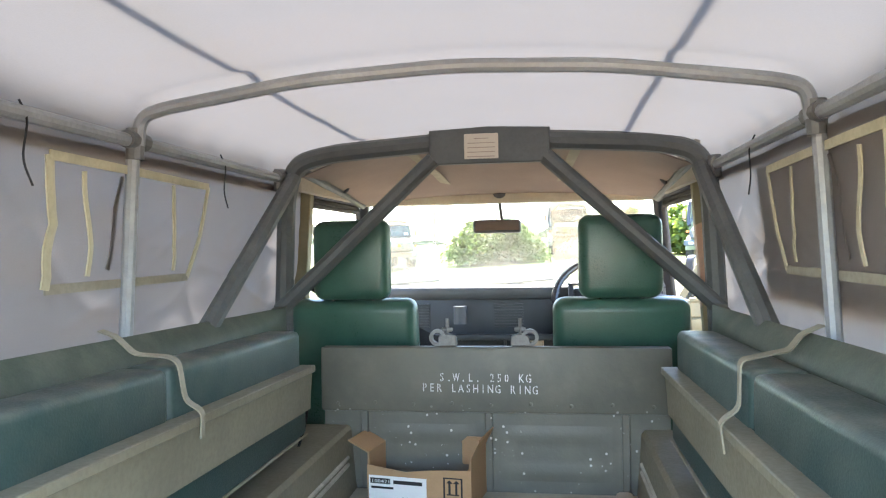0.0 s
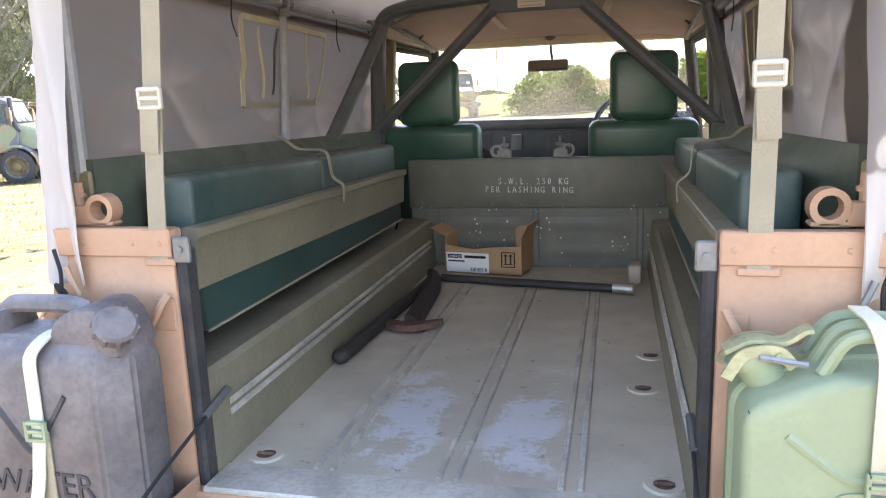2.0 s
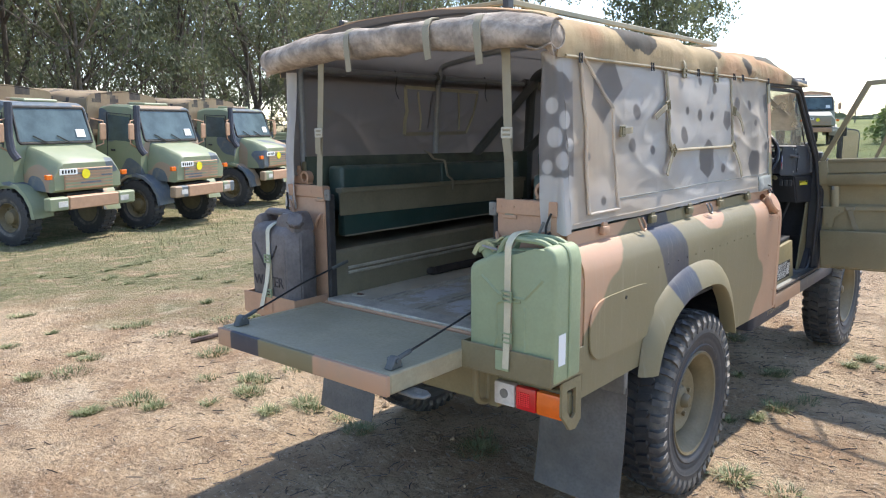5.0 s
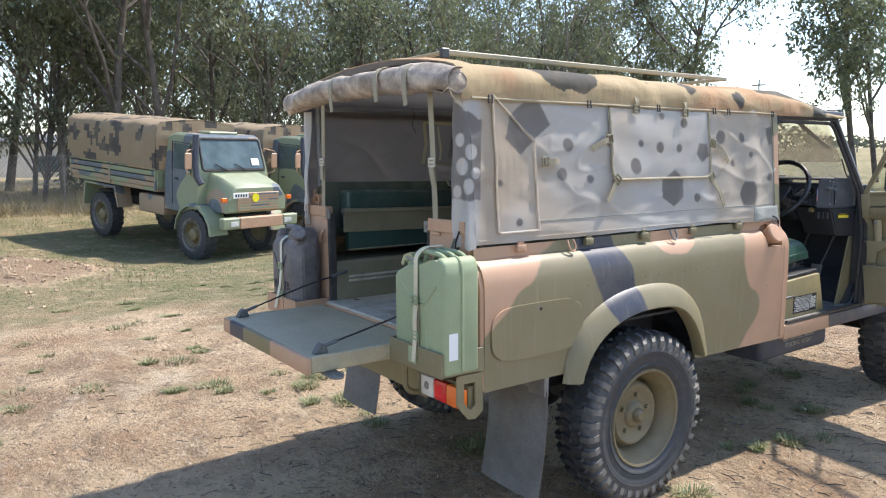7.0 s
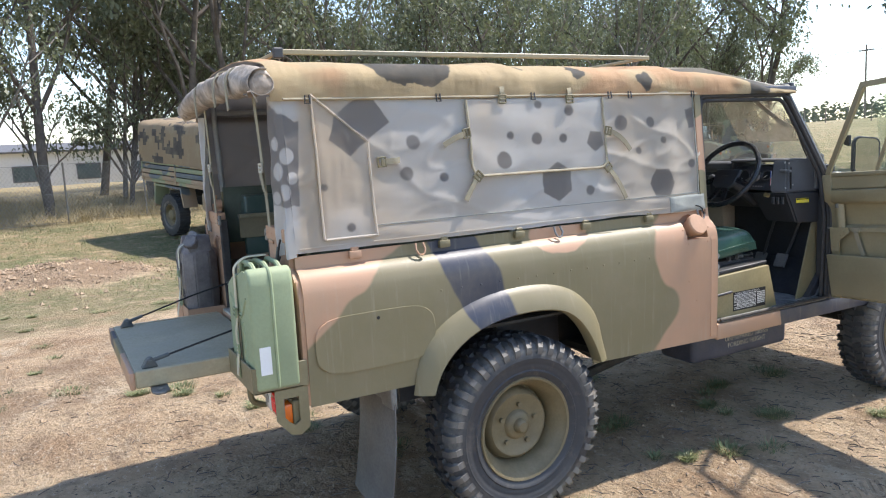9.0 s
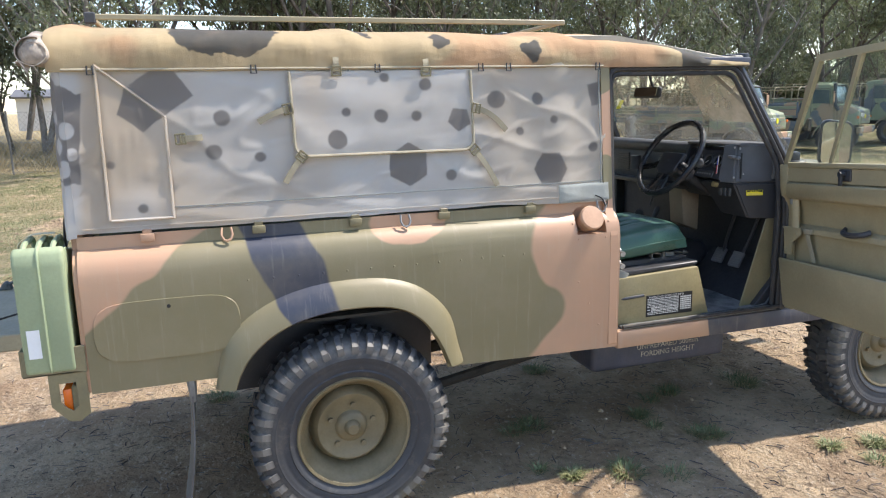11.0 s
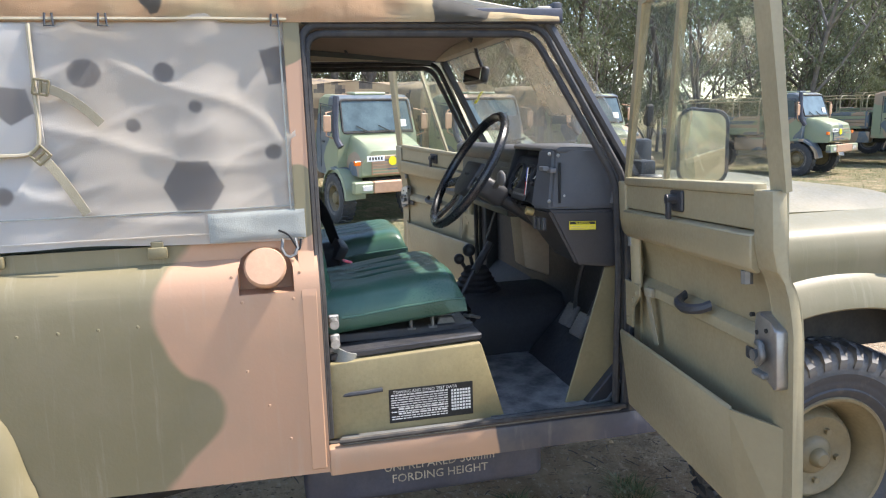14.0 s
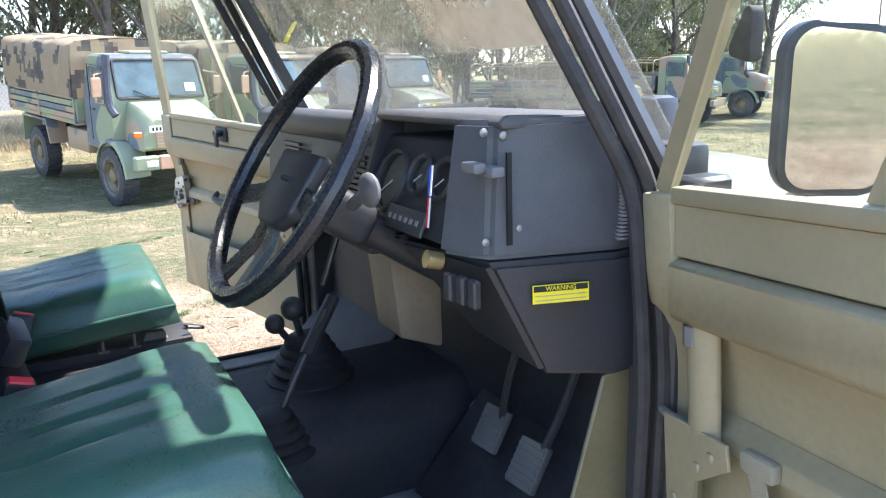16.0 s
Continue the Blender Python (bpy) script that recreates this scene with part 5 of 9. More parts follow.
bm = fresh()
box(bm, -0.76, 0.76, 1.2, 2.2, 0.632, 0.655)
part("cab_floor", bm, black_metal, car)
bm = fresh()
sheet(bm, lambda u, v: (0.17 + 0.57 * u, 1.68 + 0.5 * v, 0.662 + 0.006 * noise.noise((u * 5, v * 5, 1)) + 0.16 * smooth(0.72, 1.0, v)), 16, 16, -0.006)
part("floor_mat", bm, mat_rubber, car, "worn black rubber floor mat")
for s in (1, -1):
    def X(a, b):
        return min(s * a, s * b), max(s * a, s * b)
    bm = fresh()
    box(bm, *X(0.735, 0.792), 1.2, 2.62, 0.572, 0.652, 0.006, 2)
    part("door_sill", bm, body_camo, car)
    bm = fresh()
    box(bm, *X(0.70, 0.782), 1.235, 2.08, 0.652, 0.664, 0.004)
    part("sill_tread", bm, dull_steel, car)
    quad_bar("sill_seal", [(s * 0.784, 1.23, 0.668), (s * 0.784, 2.09, 0.668)], 0.008, rubber)
    bm = fresh()
    block(bm, [(s * 0.795, 0.60), (s * 0.797, 1.09), (s * 0.778, 1.15), (s * 0.738, 1.2), (s * 0.693, 1.815), (s * 0.65, 1.815), (s * 0.69, 1.2), (s * 0.735, 1.1), (s * 0.735, 0.60)], "y", 1.15, 1.192, 0.003)
    part("rear_door_pillar", bm, pillar_camo if s > 0 else olive_paint, car)
    for d in (0.0, 0.022):
        quad_bar("door_seal", [(s * (0.768 - d * 0.4), 1.196 + d * 0.5, 0.672), (s * (0.772 - d * 0.4), 1.196 + d * 0.5, 1.09), (s * (0.72 - d * 0.3), 1.196 + d * 0.5, 1.2), (s * (0.682 - d * 0.3), 1.196 + d * 0.5, 1.79 - d), (s * (0.668 - d * 0.3), 1.87 - d, 1.79 - d), (s * (0.742 - d * 0.3), 2.1 - d * 1.2, 1.345), (s * (0.775 - d * 0.4), 2.098 - d * 1.2, 1.1), (s * (0.762 - d * 0.4), 2.098 - d * 1.2, 0.672)], 0.0105, rubber, rnd=0.05)
    bm = fresh()
    box(bm, *X(0.645, 0.69), 1.2, 1.93, 1.795, 1.835, 0.006, 2)
    part("door_head", bm, ink_paint, car)
    # windscreen pillar, with its lower bracket, and the bulkhead pillar below
    bm = fresh()
    loops = []
    for y, z, x in ((2.17, 1.33, 0.752), (1.895, 1.83, 0.672)):
        loops.append([Vector((s * (x + a), y + b, z)) for a, b in ((-0.052, -0.03), (-0.014, -0.03), (-0.008, -0.02), (-0.012, -0.003), (-0.052, -0.003))])
    rings(bm, loops)
    part("windscreen_pillar", bm, black_metal, car)
    bm = fresh()
    block(bm, [(2.1, 0.6), (2.2, 0.6), (2.2, 1.36), (2.14, 1.36), (2.1, 1.2)], "x", s * 0.70, s * 0.785, 0.006)
    part("hinge_pillar", bm, black_metal, car)
    for z in (1.24, 0.93):
        bm = fresh()
        cyl(bm, (s * 0.80, 2.17, z - 0.025), (s * 0.80, 2.17, z + 0.025), 0.011, 10)
        box(bm, *X(0.785, 0.8), 2.15, 2.2, z - 0.02, z + 0.02, 0.003)
        part("door_hinge", bm, olive_pale, car)
bm = fresh()
box(bm, -0.67, 0.67, 1.86, 1.91, 1.795, 1.845, 0.01, 2)
part("windscreen_header", bm, cream_lining, car)
bm = fresh()
box(bm, -0.675, 0.675, 1.905, 1.935, 1.80, 1.855, 0.008, 2)
part("windscreen_top_rail", bm, black_metal, car)
bm = fresh()
box(bm, -0.745, 0.745, 2.15, 2.2, 1.335, 1.40, 0.01, 2)
part("windscreen_base", bm, black_metal, car)
bm = fresh()
sheet(bm, lambda u, v: ((-0.715 + 1.43 * u) * (1 - 0.085 * v), 2.175 - 0.262 * v, 1.385 + 0.435 * v), 1, 1, 0.004)
g = part("windscreen", bm, screen_glass, car, "dusty flat windscreen glass")
g.visible_shadow = False
bm = fresh()
sheet(bm, lambda u, v: ((0.2 + 0.42 * u) * (1 - 0.05 * v), 2.168 - 0.262 * (0.35 + 0.62 * v), 1.385 + 0.435 * (0.35 + 0.62 * v)), 1, 1, 0.002)
part("frosted_sticker", bm, frosted_sheet, g).visible_shadow = False
bm = fresh()
box(bm, -0.02, 0.02, -0.001, 0.001, -0.03, 0.03, 0, 1, pose(-0.585, 2.045, 1.63, -31, 0, 0))
part("yellow_sticker", bm, yellow_label, g)
# wipers
for x in (-0.25, 0.3):
    bm = fresh()
    tube(bm, [(x, 2.215, 1.39), (x - 0.2, 2.195, 1.42), (x - 0.33, 2.185, 1.43)], 0.006, 6)
    tube(bm, [(x - 0.48, 2.185, 1.42), (x - 0.1, 2.185, 1.445)], 0.005, 6)
    part("wiper", bm, black_metal, car)
# roof front hook boards seen from behind: padded corners with coat hooks
for s in (1, -1):
    bm = fresh()
    block(bm, [(1.0, 1.8), (1.86, 1.8), (1.86, 1.835), (1.25, 1.93), (1.0, 1.93)], "x", s * 0.63, s * 0.65, 0.004)
    part("roof_side_panel", bm, cream_lining, car)
    for y in (1.45, 1.58):
        bm = fresh()
        tube(bm, rounded([(s * 0.63, y, 1.875), (s * 0.6, y, 1.87), (s * 0.595, y, 1.845), (s * 0.615, y + 0.01, 1.83)], 0.015), 0.007, 6)
        part("coat_hook", bm, black_metal, car)
    bm = fresh()
    strap(bm, [(s * 0.28, 1.02, 1.93), (s * 0.25, 1.5, 1.893), (s * 0.22, 1.86, 1.838)], 0.035, 0.003, (1, 0, 0))
    part("roof_strap", bm, faded_tape, car)

# cloth lining under the cab's roof


def cab_lining(u, v):
    x, y = -0.63 + 1.26 * v, 1.0 + 0.86 * u
    k = smooth(1.2, 1.92, y)
    return (x, y, 1.80 + (1.985 - 0.11 * abs(x / 0.63) ** 2.6 - 1.80) * (1 - 0.66 * k) - 0.028 + 0.003 * noise.noise((x * 6, y * 6, 4)))


bm = fresh()
sheet(bm, cab_lining, 12, 18, 0.004)
part("cab_roof_lining", bm, brown_lining, car, sharp=80)

# interior mirror and its stalk
bm = fresh()
box(bm, -0.105, 0.105, -0.02, 0.012, -0.03, 0.03, 0.014, 3, pose(-0.044, 1.885, 1.694, -12, 0, 4))
im = part("interior_mirror", bm, black_plastic, car)
bm = fresh()
box(bm, -0.095, 0.095, -0.0225, -0.0205, -0.022, 0.022, 0.0, 1, pose(-0.044, 1.885, 1.694, -12, 0, 4))
part("mirror_glass", bm, mirror_glass, im)
bm = fresh()
tube(bm, rounded([(-0.03, 1.875, 1.82), (-0.028, 1.88, 1.77), (-0.02, 1.91, 1.7)], 0.03), 0.007, 8)
ball(bm, (-0.03, 1.87, 1.835), 0.026, 1.2, 1, 0.8, 10)
part("mirror_stalk", bm, black_plastic, im)

# ---------------------------------------------------------------- seats
def seat_box(s):
    def X(a, b):
        return min(s * a, s * b), max(s * a, s * b)
    bm = fresh()
    block(bm, [(1.2, 0.655), (1.725, 0.655), (1.655, 0.895), (1.2, 0.875)], "x", s * 0.08, s * 0.738, 0.006, 2)
    b = part("seat_box", bm, seat_box_paint, car)
    bm = fresh()
    block(bm, [(1.22, 0.878), (1.66, 0.9), (1.665, 0.918), (1.22, 0.9)], "x", s * 0.1, s * 0.72, 0.004)
    part("seat_base_frame", bm, black_metal, b)
    return b


box_r = seat_box(1)
seat_box(-1)


def seat(x):
    bm = fresh()

    # cushion with rolled front edge and four stitched channels
    def top(u, v):
        a, b = 2 * u - 1, v
        xx = x + 0.245 * a * (0.94 + 0.06 * b)
        yy = 1.2 + 0.425 * b
        edge = (1 - abs(a) ** 7) * (1 - (max(0, b - 0.75) / 0.25) ** 4) ** 0.5 if b < 1 else 0
        ch = 0.0
        if 0.2 < b < 0.84:
            for c in (-0.34, 0.0, 0.34):
                ch -= 0.009 * math.exp(-((a - c - 0.02 * math.sin(5 * b + x)) / 0.03) ** 2) * smooth(0.2, 0.35, b) * smooth(0.84, 0.7, b)
        z = 0.003 * noise.noise((a * 5, b * 6, x)) + 0.982 + 0.036 * smooth(0, 1, b) + 0.078 * max(0.0, edge) ** 0.45 + ch
        return (xx, yy, z)
    nu, nv = 46, 20
    P = [[Vector(top(i / nu, j / nv)) for j in range(nv + 1)] for i in range(nu + 1)]
    A = [[bm.verts.new(p) for p in row] for row in P]
    for i in range(nu):
        for j in range(nv):
            bm.faces.new((A[i][j], A[i + 1][j], A[i + 1][j + 1], A[i][j + 1]))
    ring = [A[i][0] for i in range(nu + 1)] + [A[nu][j] for j in range(1, nv + 1)] + [A[i][nv] for i in range(nu - 1, -1, -1)] + [A[0][j] for j in range(nv - 1, 0, -1)]
    low = [bm.verts.new((x + (v.co.x - x) * 0.96, 1.21 + (v.co.y - 1.21) * 0.975, 0.935 + 0.038 * (v.co.y - 1.2) / 0.425)) for v in ring]
    mid = [bm.verts.new((x + (v.co.x - x) * 1.015, 1.21 + (v.co.y - 1.21) * 1.015, v.co.z * 0.5 + 0.47)) for v in ring]
    n = len(ring)
    for p, q in ((ring, mid), (mid, low)):
        for k in range(n):
            bm.faces.new((p[k], q[k], q[(k + 1) % n], p[(k + 1) % n]))
    bm.faces.new(low)
    edge = [v.co.copy() for v in ring[nu // 2:nu]] + [v.co.copy() for v in ring[nu:nu + nv + nu + nv]]
    cushion = part("seat_cushion", bm, green_vinyl, car, "glossy dark green vinyl seat", sharp=60)
    bm = fresh()
    tube(bm, [p for p in edge if p.y > 1.26], 0.0035, 6)
    part("piping", bm, green_vinyl, cushion)
    for d in (-0.2, 0.2):
        for y in (1.47, 1.535):
            bm = fresh()
            box(bm, x + d - 0.012, x + d + 0.012, y - 0.003, y + 0.003, 0.925, 0.985, 0.001)
            box(bm, x + d - 0.012, x + d + 0.012, y - 0.012, y + 0.012, 0.925, 0.931, 0.001)
            part("seat_bracket", bm, dull_steel, car)
    bm = fresh()
    xb = x - 0.018
    box(bm, xb - 0.222, xb + 0.222, -0.055, 0.055, 0.0, 0.472, 0.04, 4, pose(0, 1.205, 0.965, 9))
    part("seat_back", bm, green_vinyl, car)
    bm = fresh()
    box(bm, xb - 0.136, xb + 0.136, 1.075, 1.155, 1.43, 1.705, 0.038, 4)
    part("headrest", bm, green_vinyl, car)
    for d in (-0.07, 0.07):
        bm = fresh()
        cyl(bm, (xb + d, 1.125, 1.36), (xb + d, 1.115, 1.45), 0.008, 8)
        part("headrest_post", bm, chrome, car)
    for d in (-0.19, 0.19):
        bm = fresh()
        box(bm, x + d - 0.018, x + d + 0.018, 1.25, 1.66, 0.905, 0.93, 0.003)
        part("seat_runner", bm, black_metal, car)
    bm = fresh()
    block(bm, [(1.54, 0.9), (1.62, 0.905), (1.6, 0.95), (1.56, 0.95)], "x", x + 0.17, x + 0.19, 0.003)
    tube(bm, rounded([(x + 0.1, 1.66, 0.925), (x + 0.17, 1.7, 0.93), (x + 0.2, 1.65, 0.95)], 0.03), 0.005, 6)
    part("seat_adjuster", bm, dull_steel, car)


seat(0.43)
seat(-0.475)
# data plate on the driver's seat box
side = pose(0.7395, 1.378, 0.684) @ Matrix.Rotation(radians(90), 4, "Z") @ Matrix.Rotation(radians(90), 4, "X")
bm = fresh()
box(bm, 0, 0.247, 0, 0.1, -0.001, 0.0012, 0, 1, side)
dp = part("data_plate", bm, black_ink, box_r, "black data plate with white print")
bm = fresh()
text_mesh(bm, "TOWING AND DYNO TEST DATA", 0.0125, side @ pose(0.012, 0.0865, 0.0014), 0.0002, "LEFT", 0.98)
part("heading", bm, white_paint, dp)
random.seed(4)
for k in range(11):
    bm = fresh()
    z = 0.0795 - 0.007 * k
    x = 0.006 + (0.02 if k in (6, 8) else 0.0)
    while x < 0.168:
        w = random.uniform(0.006, 0.02)
        box(bm, x, min(x + w, 0.172), z, z + (0.0045 if k in (0, 6, 8) else 0.003), 0.0013, 0.0016, 0, 1, side)
        x += w + 0.0025
    part("print_line", bm, white_paint, dp)
for i in range(7):
    for j in range(7):
        bm = fresh()
        box(bm, 0.182 + 0.0085 * i, 0.1885 + 0.0085 * i, 0.018 + 0.0095 * j, 0.0245 + 0.0095 * j, 0.0013, 0.0016, 0, 1, side)
        part("print_square", bm, white_paint, dp)
# hand lever, grey canvas fold beside the seat, belt and buckle
quad_bar("seat_lever", [(0.73, 1.245, 0.78), (0.745, 1.3, 0.787), (0.745, 1.36, 0.79)], 0.007, black_metal)
bm = fresh()
sheet(bm, lambda u, v: (0.70 + 0.03 * math.sin(3 * u + v), 1.235 + 0.07 * u * (1 - 0.3 * v), 0.92 - 0.12 * v - 0.03 * u), 8, 8, 0.004)
part("seat_skirt", bm, grey_canvas, car)
for s, x0 in ((1, 0.69), (-1, -0.69)):
    if s < 0:
        bm = fresh()
        strap(bm, rounded([(-0.665, 1.13, 1.5), (-0.3, 1.225, 1.3), (-0.08, 1.29, 1.18), (0.03, 1.31, 1.1)], 0.05), 0.055, 0.003, (0.6, 0.4, 0.5))
        belt = part("seat_belt", bm, belt_webbing, car)
        bm = fresh()
        box(bm, -0.04, 0.04, -0.02, 0.02, -0.03, 0.03, 0.01, 2, pose(0.045, 1.32, 1.08, -25, 20, 10))
        part("latch", bm, black_plastic, belt)
        bm = fresh()
        box(bm, -0.05, 0.05, -0.055, 0.055, -0.12, 0.06, 0.02, 3, pose(0.0, 1.27, 1.03, 12, 8, 0))
        part("belt_cover", bm, belt_webbing, car)
    bm = fresh()
    box(bm, -0.014, 0.014, -0.022, 0.022, 0, 0.1, 0.006, 2, pose(s * 0.17, 1.3, 0.97, -20, s * 18, 0))
    bk = part("belt_buckle", bm, black_plastic, car)
    bm = fresh()
    box(bm, -0.009, 0.009, -0.018, 0.018, 0.098, 0.104, 0.002, 1, pose(s * 0.17, 1.3, 0.97, -20, s * 18, 0))
    part("release_button", bm, bright_red, bk)
    for z in (0.94, 0.995):
        if s > 0:
            bm = fresh()
            cyl(bm, (0.72, 1.235, z), (0.765, 1.235, z), 0.013, 10)
            box(bm, 0.715, 0.73, 1.222, 1.25, z - 0.018, z + 0.018, 0.003)
            part("striker", bm, steel, car)

# ---------------------------------------------------------------- dashboard
dash = new("dashboard")
dash.parent = car
bm = fresh()
# padded top rail and centre fascia
block(bm, [(1.985, 1.365), (1.965, 1.39), (1.965, 1.418), (1.99, 1.432), (2.14, 1.42), (2.15, 1.365)], "x", -0.7, 0.28, 0.008, 2)
part("top_rail", bm, dash_plastic, dash)
bm = fresh()
block(bm, [(1.985, 1.2), (1.995, 1.37), (2.14, 1.37), (2.14, 1.17)], "x", -0.7, 0.28, 0.008, 2)
part("fascia", bm, black_plastic, dash)
bm = fresh()
block(bm, [(1.9, 1.19), (1.9, 1.215), (2.1, 1.2), (2.1, 1.17)], "x", -0.7, 0.25, 0.006, 2)
part("parcel_shelf", bm, black_plastic, dash)
for x0 in (-0.5, -0.07):
    for k in range(9):
        bm = fresh()
        box(bm, x0, x0 + 0.13, 1.979, 1.988, 1.235 + 0.013 * k, 1.242 + 0.013 * k, 0)
        part("vent_slat", bm, black_metal, dash)
bm = fresh()
tube(bm, [(-0.22, 1.93, 1.34), (-0.22, 1.93, 1.26)], 0.03, 12)
part("air_knob", bm, dash_plastic, dash)
# instrument binnacle: hood, recess with dials, right-hand end box
bm = fresh()
block(bm, [(1.925, 1.428), (1.92, 1.438), (1.935, 1.446), (2.14, 1.44), (2.14, 1.425)], "x", 0.262, 0.655, 0.004, 2)
part("binnacle_hood", bm, dash_plastic, dash)
bm = fresh()
block(bm, [(1.875, 1.27), (1.935, 1.405), (2.14, 1.405), (2.14, 1.27)], "x", 0.29, 0.575, 0.004)
part("instrument_panel", bm, black_plastic, dash)
bm = fresh()
block(bm, [(1.87, 1.27), (1.925, 1.43), (1.97, 1.43), (1.93, 1.27)], "x", 0.262, 0.285, 0.004)
part("binnacle_cheek", bm, black_plastic, dash)
for x, z, r in ((0.365, 1.335, 0.05), (0.455, 1.352, 0.03), (0.525, 1.352, 0.03)):
    m = pose(x, 1.9 + (z - 1.325) * 0.44, z, 66)
    bm = fresh()
    lathe(bm, [(r - 0.004, -0.01), (r - 0.004, 0.008), (r, 0.012), (r + 0.004, 0.008), (r + 0.004, -0.01)], 24, m, close=True)
    d = part("dial_rim", bm, black_metal, dash)
    bm = fresh()
    lathe(bm, [(r - 0.004, -0.002), (r - 0.004, 0.003), (0.001, 0.003)], 24, m)
    part("dial_glass", bm, dial_face, d)
    bm = fresh()
    box(bm, -0.001, 0.001, 0, r * 0.75, 0.0035, 0.0042, 0, 1, m @ Matrix.Rotation(2.2, 4, "Z"))
    part("pointer", bm, white_paint, d)
bm = fresh()
box(bm, -0.06, 0.065, -0.018, 0.018, 0, 0.006, 0.002, 1, pose(0.48, 1.868, 1.292, 66))
wl = part("warning_lamp_panel", bm, black_plastic, dash)
for k in range(6):
    bm = fresh()
    box(bm, -0.05 + 0.018 * k, -0.041 + 0.018 * k, -0.004, 0.004, 0.006, 0.0068, 0, 1, pose(0.48, 1.868, 1.292, 66))
    part("lamp_symbol", bm, dim_print, wl)
# end box: slanted faces towards seat and door
def prism(bm, foot, top, z0, z1):
    a = [bm.verts.new((x, y, z0)) for x, y in foot]
    b = [bm.verts.new((x, y, z1)) for x, y in top]
    n = len(a)
    bm.faces.new(a[::-1])
    bm.faces.new(b)
    for i in range(n):
        bm.faces.new((a[i], a[(i + 1) % n], b[(i + 1) % n], b[i]))
    bmesh.ops.bevel(bm, geom=list(bm.edges), offset=0.008, segments=2, affect="EDGES")


bm = fresh()
prism(bm, [(0.575, 1.865), (0.655, 1.9), (0.705, 2.08), (0.7, 2.15), (0.575, 2.15)], [(0.575, 1.895), (0.64, 1.92), (0.685, 2.05), (0.68, 2.15), (0.575, 2.15)], 1.26, 1.44)
endbox = part("heater_control_box", bm, dash_plastic, dash)
bm = fresh()
prism(bm, [(0.45, 2.0), (0.66, 1.985), (0.715, 2.07), (0.71, 2.15), (0.45, 2.15)], [(0.45, 1.865), (0.66, 1.895), (0.712, 2.075), (0.705, 2.15), (0.45, 2.15)], 1.085, 1.258)
part("knee_panel", bm, black_plastic, dash)
bm = fresh()
prism(bm, [(0.2, 1.99), (0.45, 1.99), (0.45, 2.15), (0.2, 2.15)], [(0.2, 1.865), (0.45, 1.865), (0.45, 2.15), (0.2, 2.15)], 1.16, 1.262)
part("lower_fascia", bm, black_plastic, dash)
# coloured heater scale, two levers, screws, knob, yellow label
fm = pose(0.618, 1.874, 1.35, 80, 0, 24)
for k, (z, ma) in enumerate(((0.012, blue_print), (-0.03, red_print))):
    bm = fresh()
    box(bm, -0.0335, -0.031, z - 0.02, z + 0.02, 0.012, 0.0135, 0, 1, fm)
    part("scale_stripe", bm, ma, endbox)
    bm = fresh()
    box(bm, -0.0305, -0.0285, z - 0.02, z + 0.02, 0.012, 0.0135, 0, 1, fm)
    part("scale_stripe", bm, white_paint, endbox)
for dy in (0.0, 0.012):
    bm = fresh()
    box(bm, 0.63 + dy * 1.2, 0.665 + dy * 1.2, 1.875 + dy * 1.5, 1.895 + dy * 1.5, 1.376 - dy * 0.4, 1.39 - dy * 0.4, 0.004, 2)
    part("heater_lever", bm, lever_grey, endbox)
bm = fresh()
box(bm, 0.661, 0.6645, 1.925, 1.932, 1.28, 1.4, 0, 1)
part("lever_slot", bm, black_ink, endbox)
for y, z in ((1.905, 1.425), (1.945, 1.3), (1.9, 1.285), (1.93, 1.42)):
    bm = fresh()
    ball(bm, (0.652 + (y - 1.9) * 0.28 - (z - 1.26) * 0.08 + 0.001, y, z), 0.006, 0.5, 1, 1, 8)
    part("screw", bm, steel, endbox)
bm = fresh()
cyl(bm, (0.553, 1.885, 1.243), (0.551, 1.862, 1.249), 0.013, 14)
part("light_knob", bm, brass, dash)
for k in range(3):
    bm = fresh()
    box(bm, 0.58 + 0.026 * k, 0.6 + 0.026 * k, 1.872 + 0.004 * k, 1.884 + 0.004 * k, 1.195, 1.235, 0.003)
    part("rocker_switch", bm, black_metal, dash)
lm = Matrix.Translation((0.6905, 1.99, 1.212)) @ Matrix.Rotation(radians(72.5), 4, "Z") @ Matrix.Rotation(radians(88), 4, "X")
bm = fresh()
box(bm, -0.039, 0.039, -0.0125, 0.0125, 0.0, 0.002, 0, 1, lm)
yl = part("warning_label", bm, yellow_label, dash, "yellow warning label")
bm = fresh()
box(bm, -0.0375, 0.0375, 0.0035, 0.0115, 0.002, 0.0024, 0, 1, lm)
part("label_band", bm, black_ink, yl)
bm = fresh()
text_mesh(bm, "WARNING", 0.0088, lm @ pose(0.0, 0.0046, 0.0026), 0.0002, "CENTER")
part("heading", bm, yellow_label, yl)
bm = fresh()
for k in range(2):
    box(bm, -0.036, 0.036, -0.003 - 0.006 * k, -0.0015 - 0.006 * k, 0.002, 0.0023, 0, 1, lm)
part("print_line", bm, faded_print, yl)
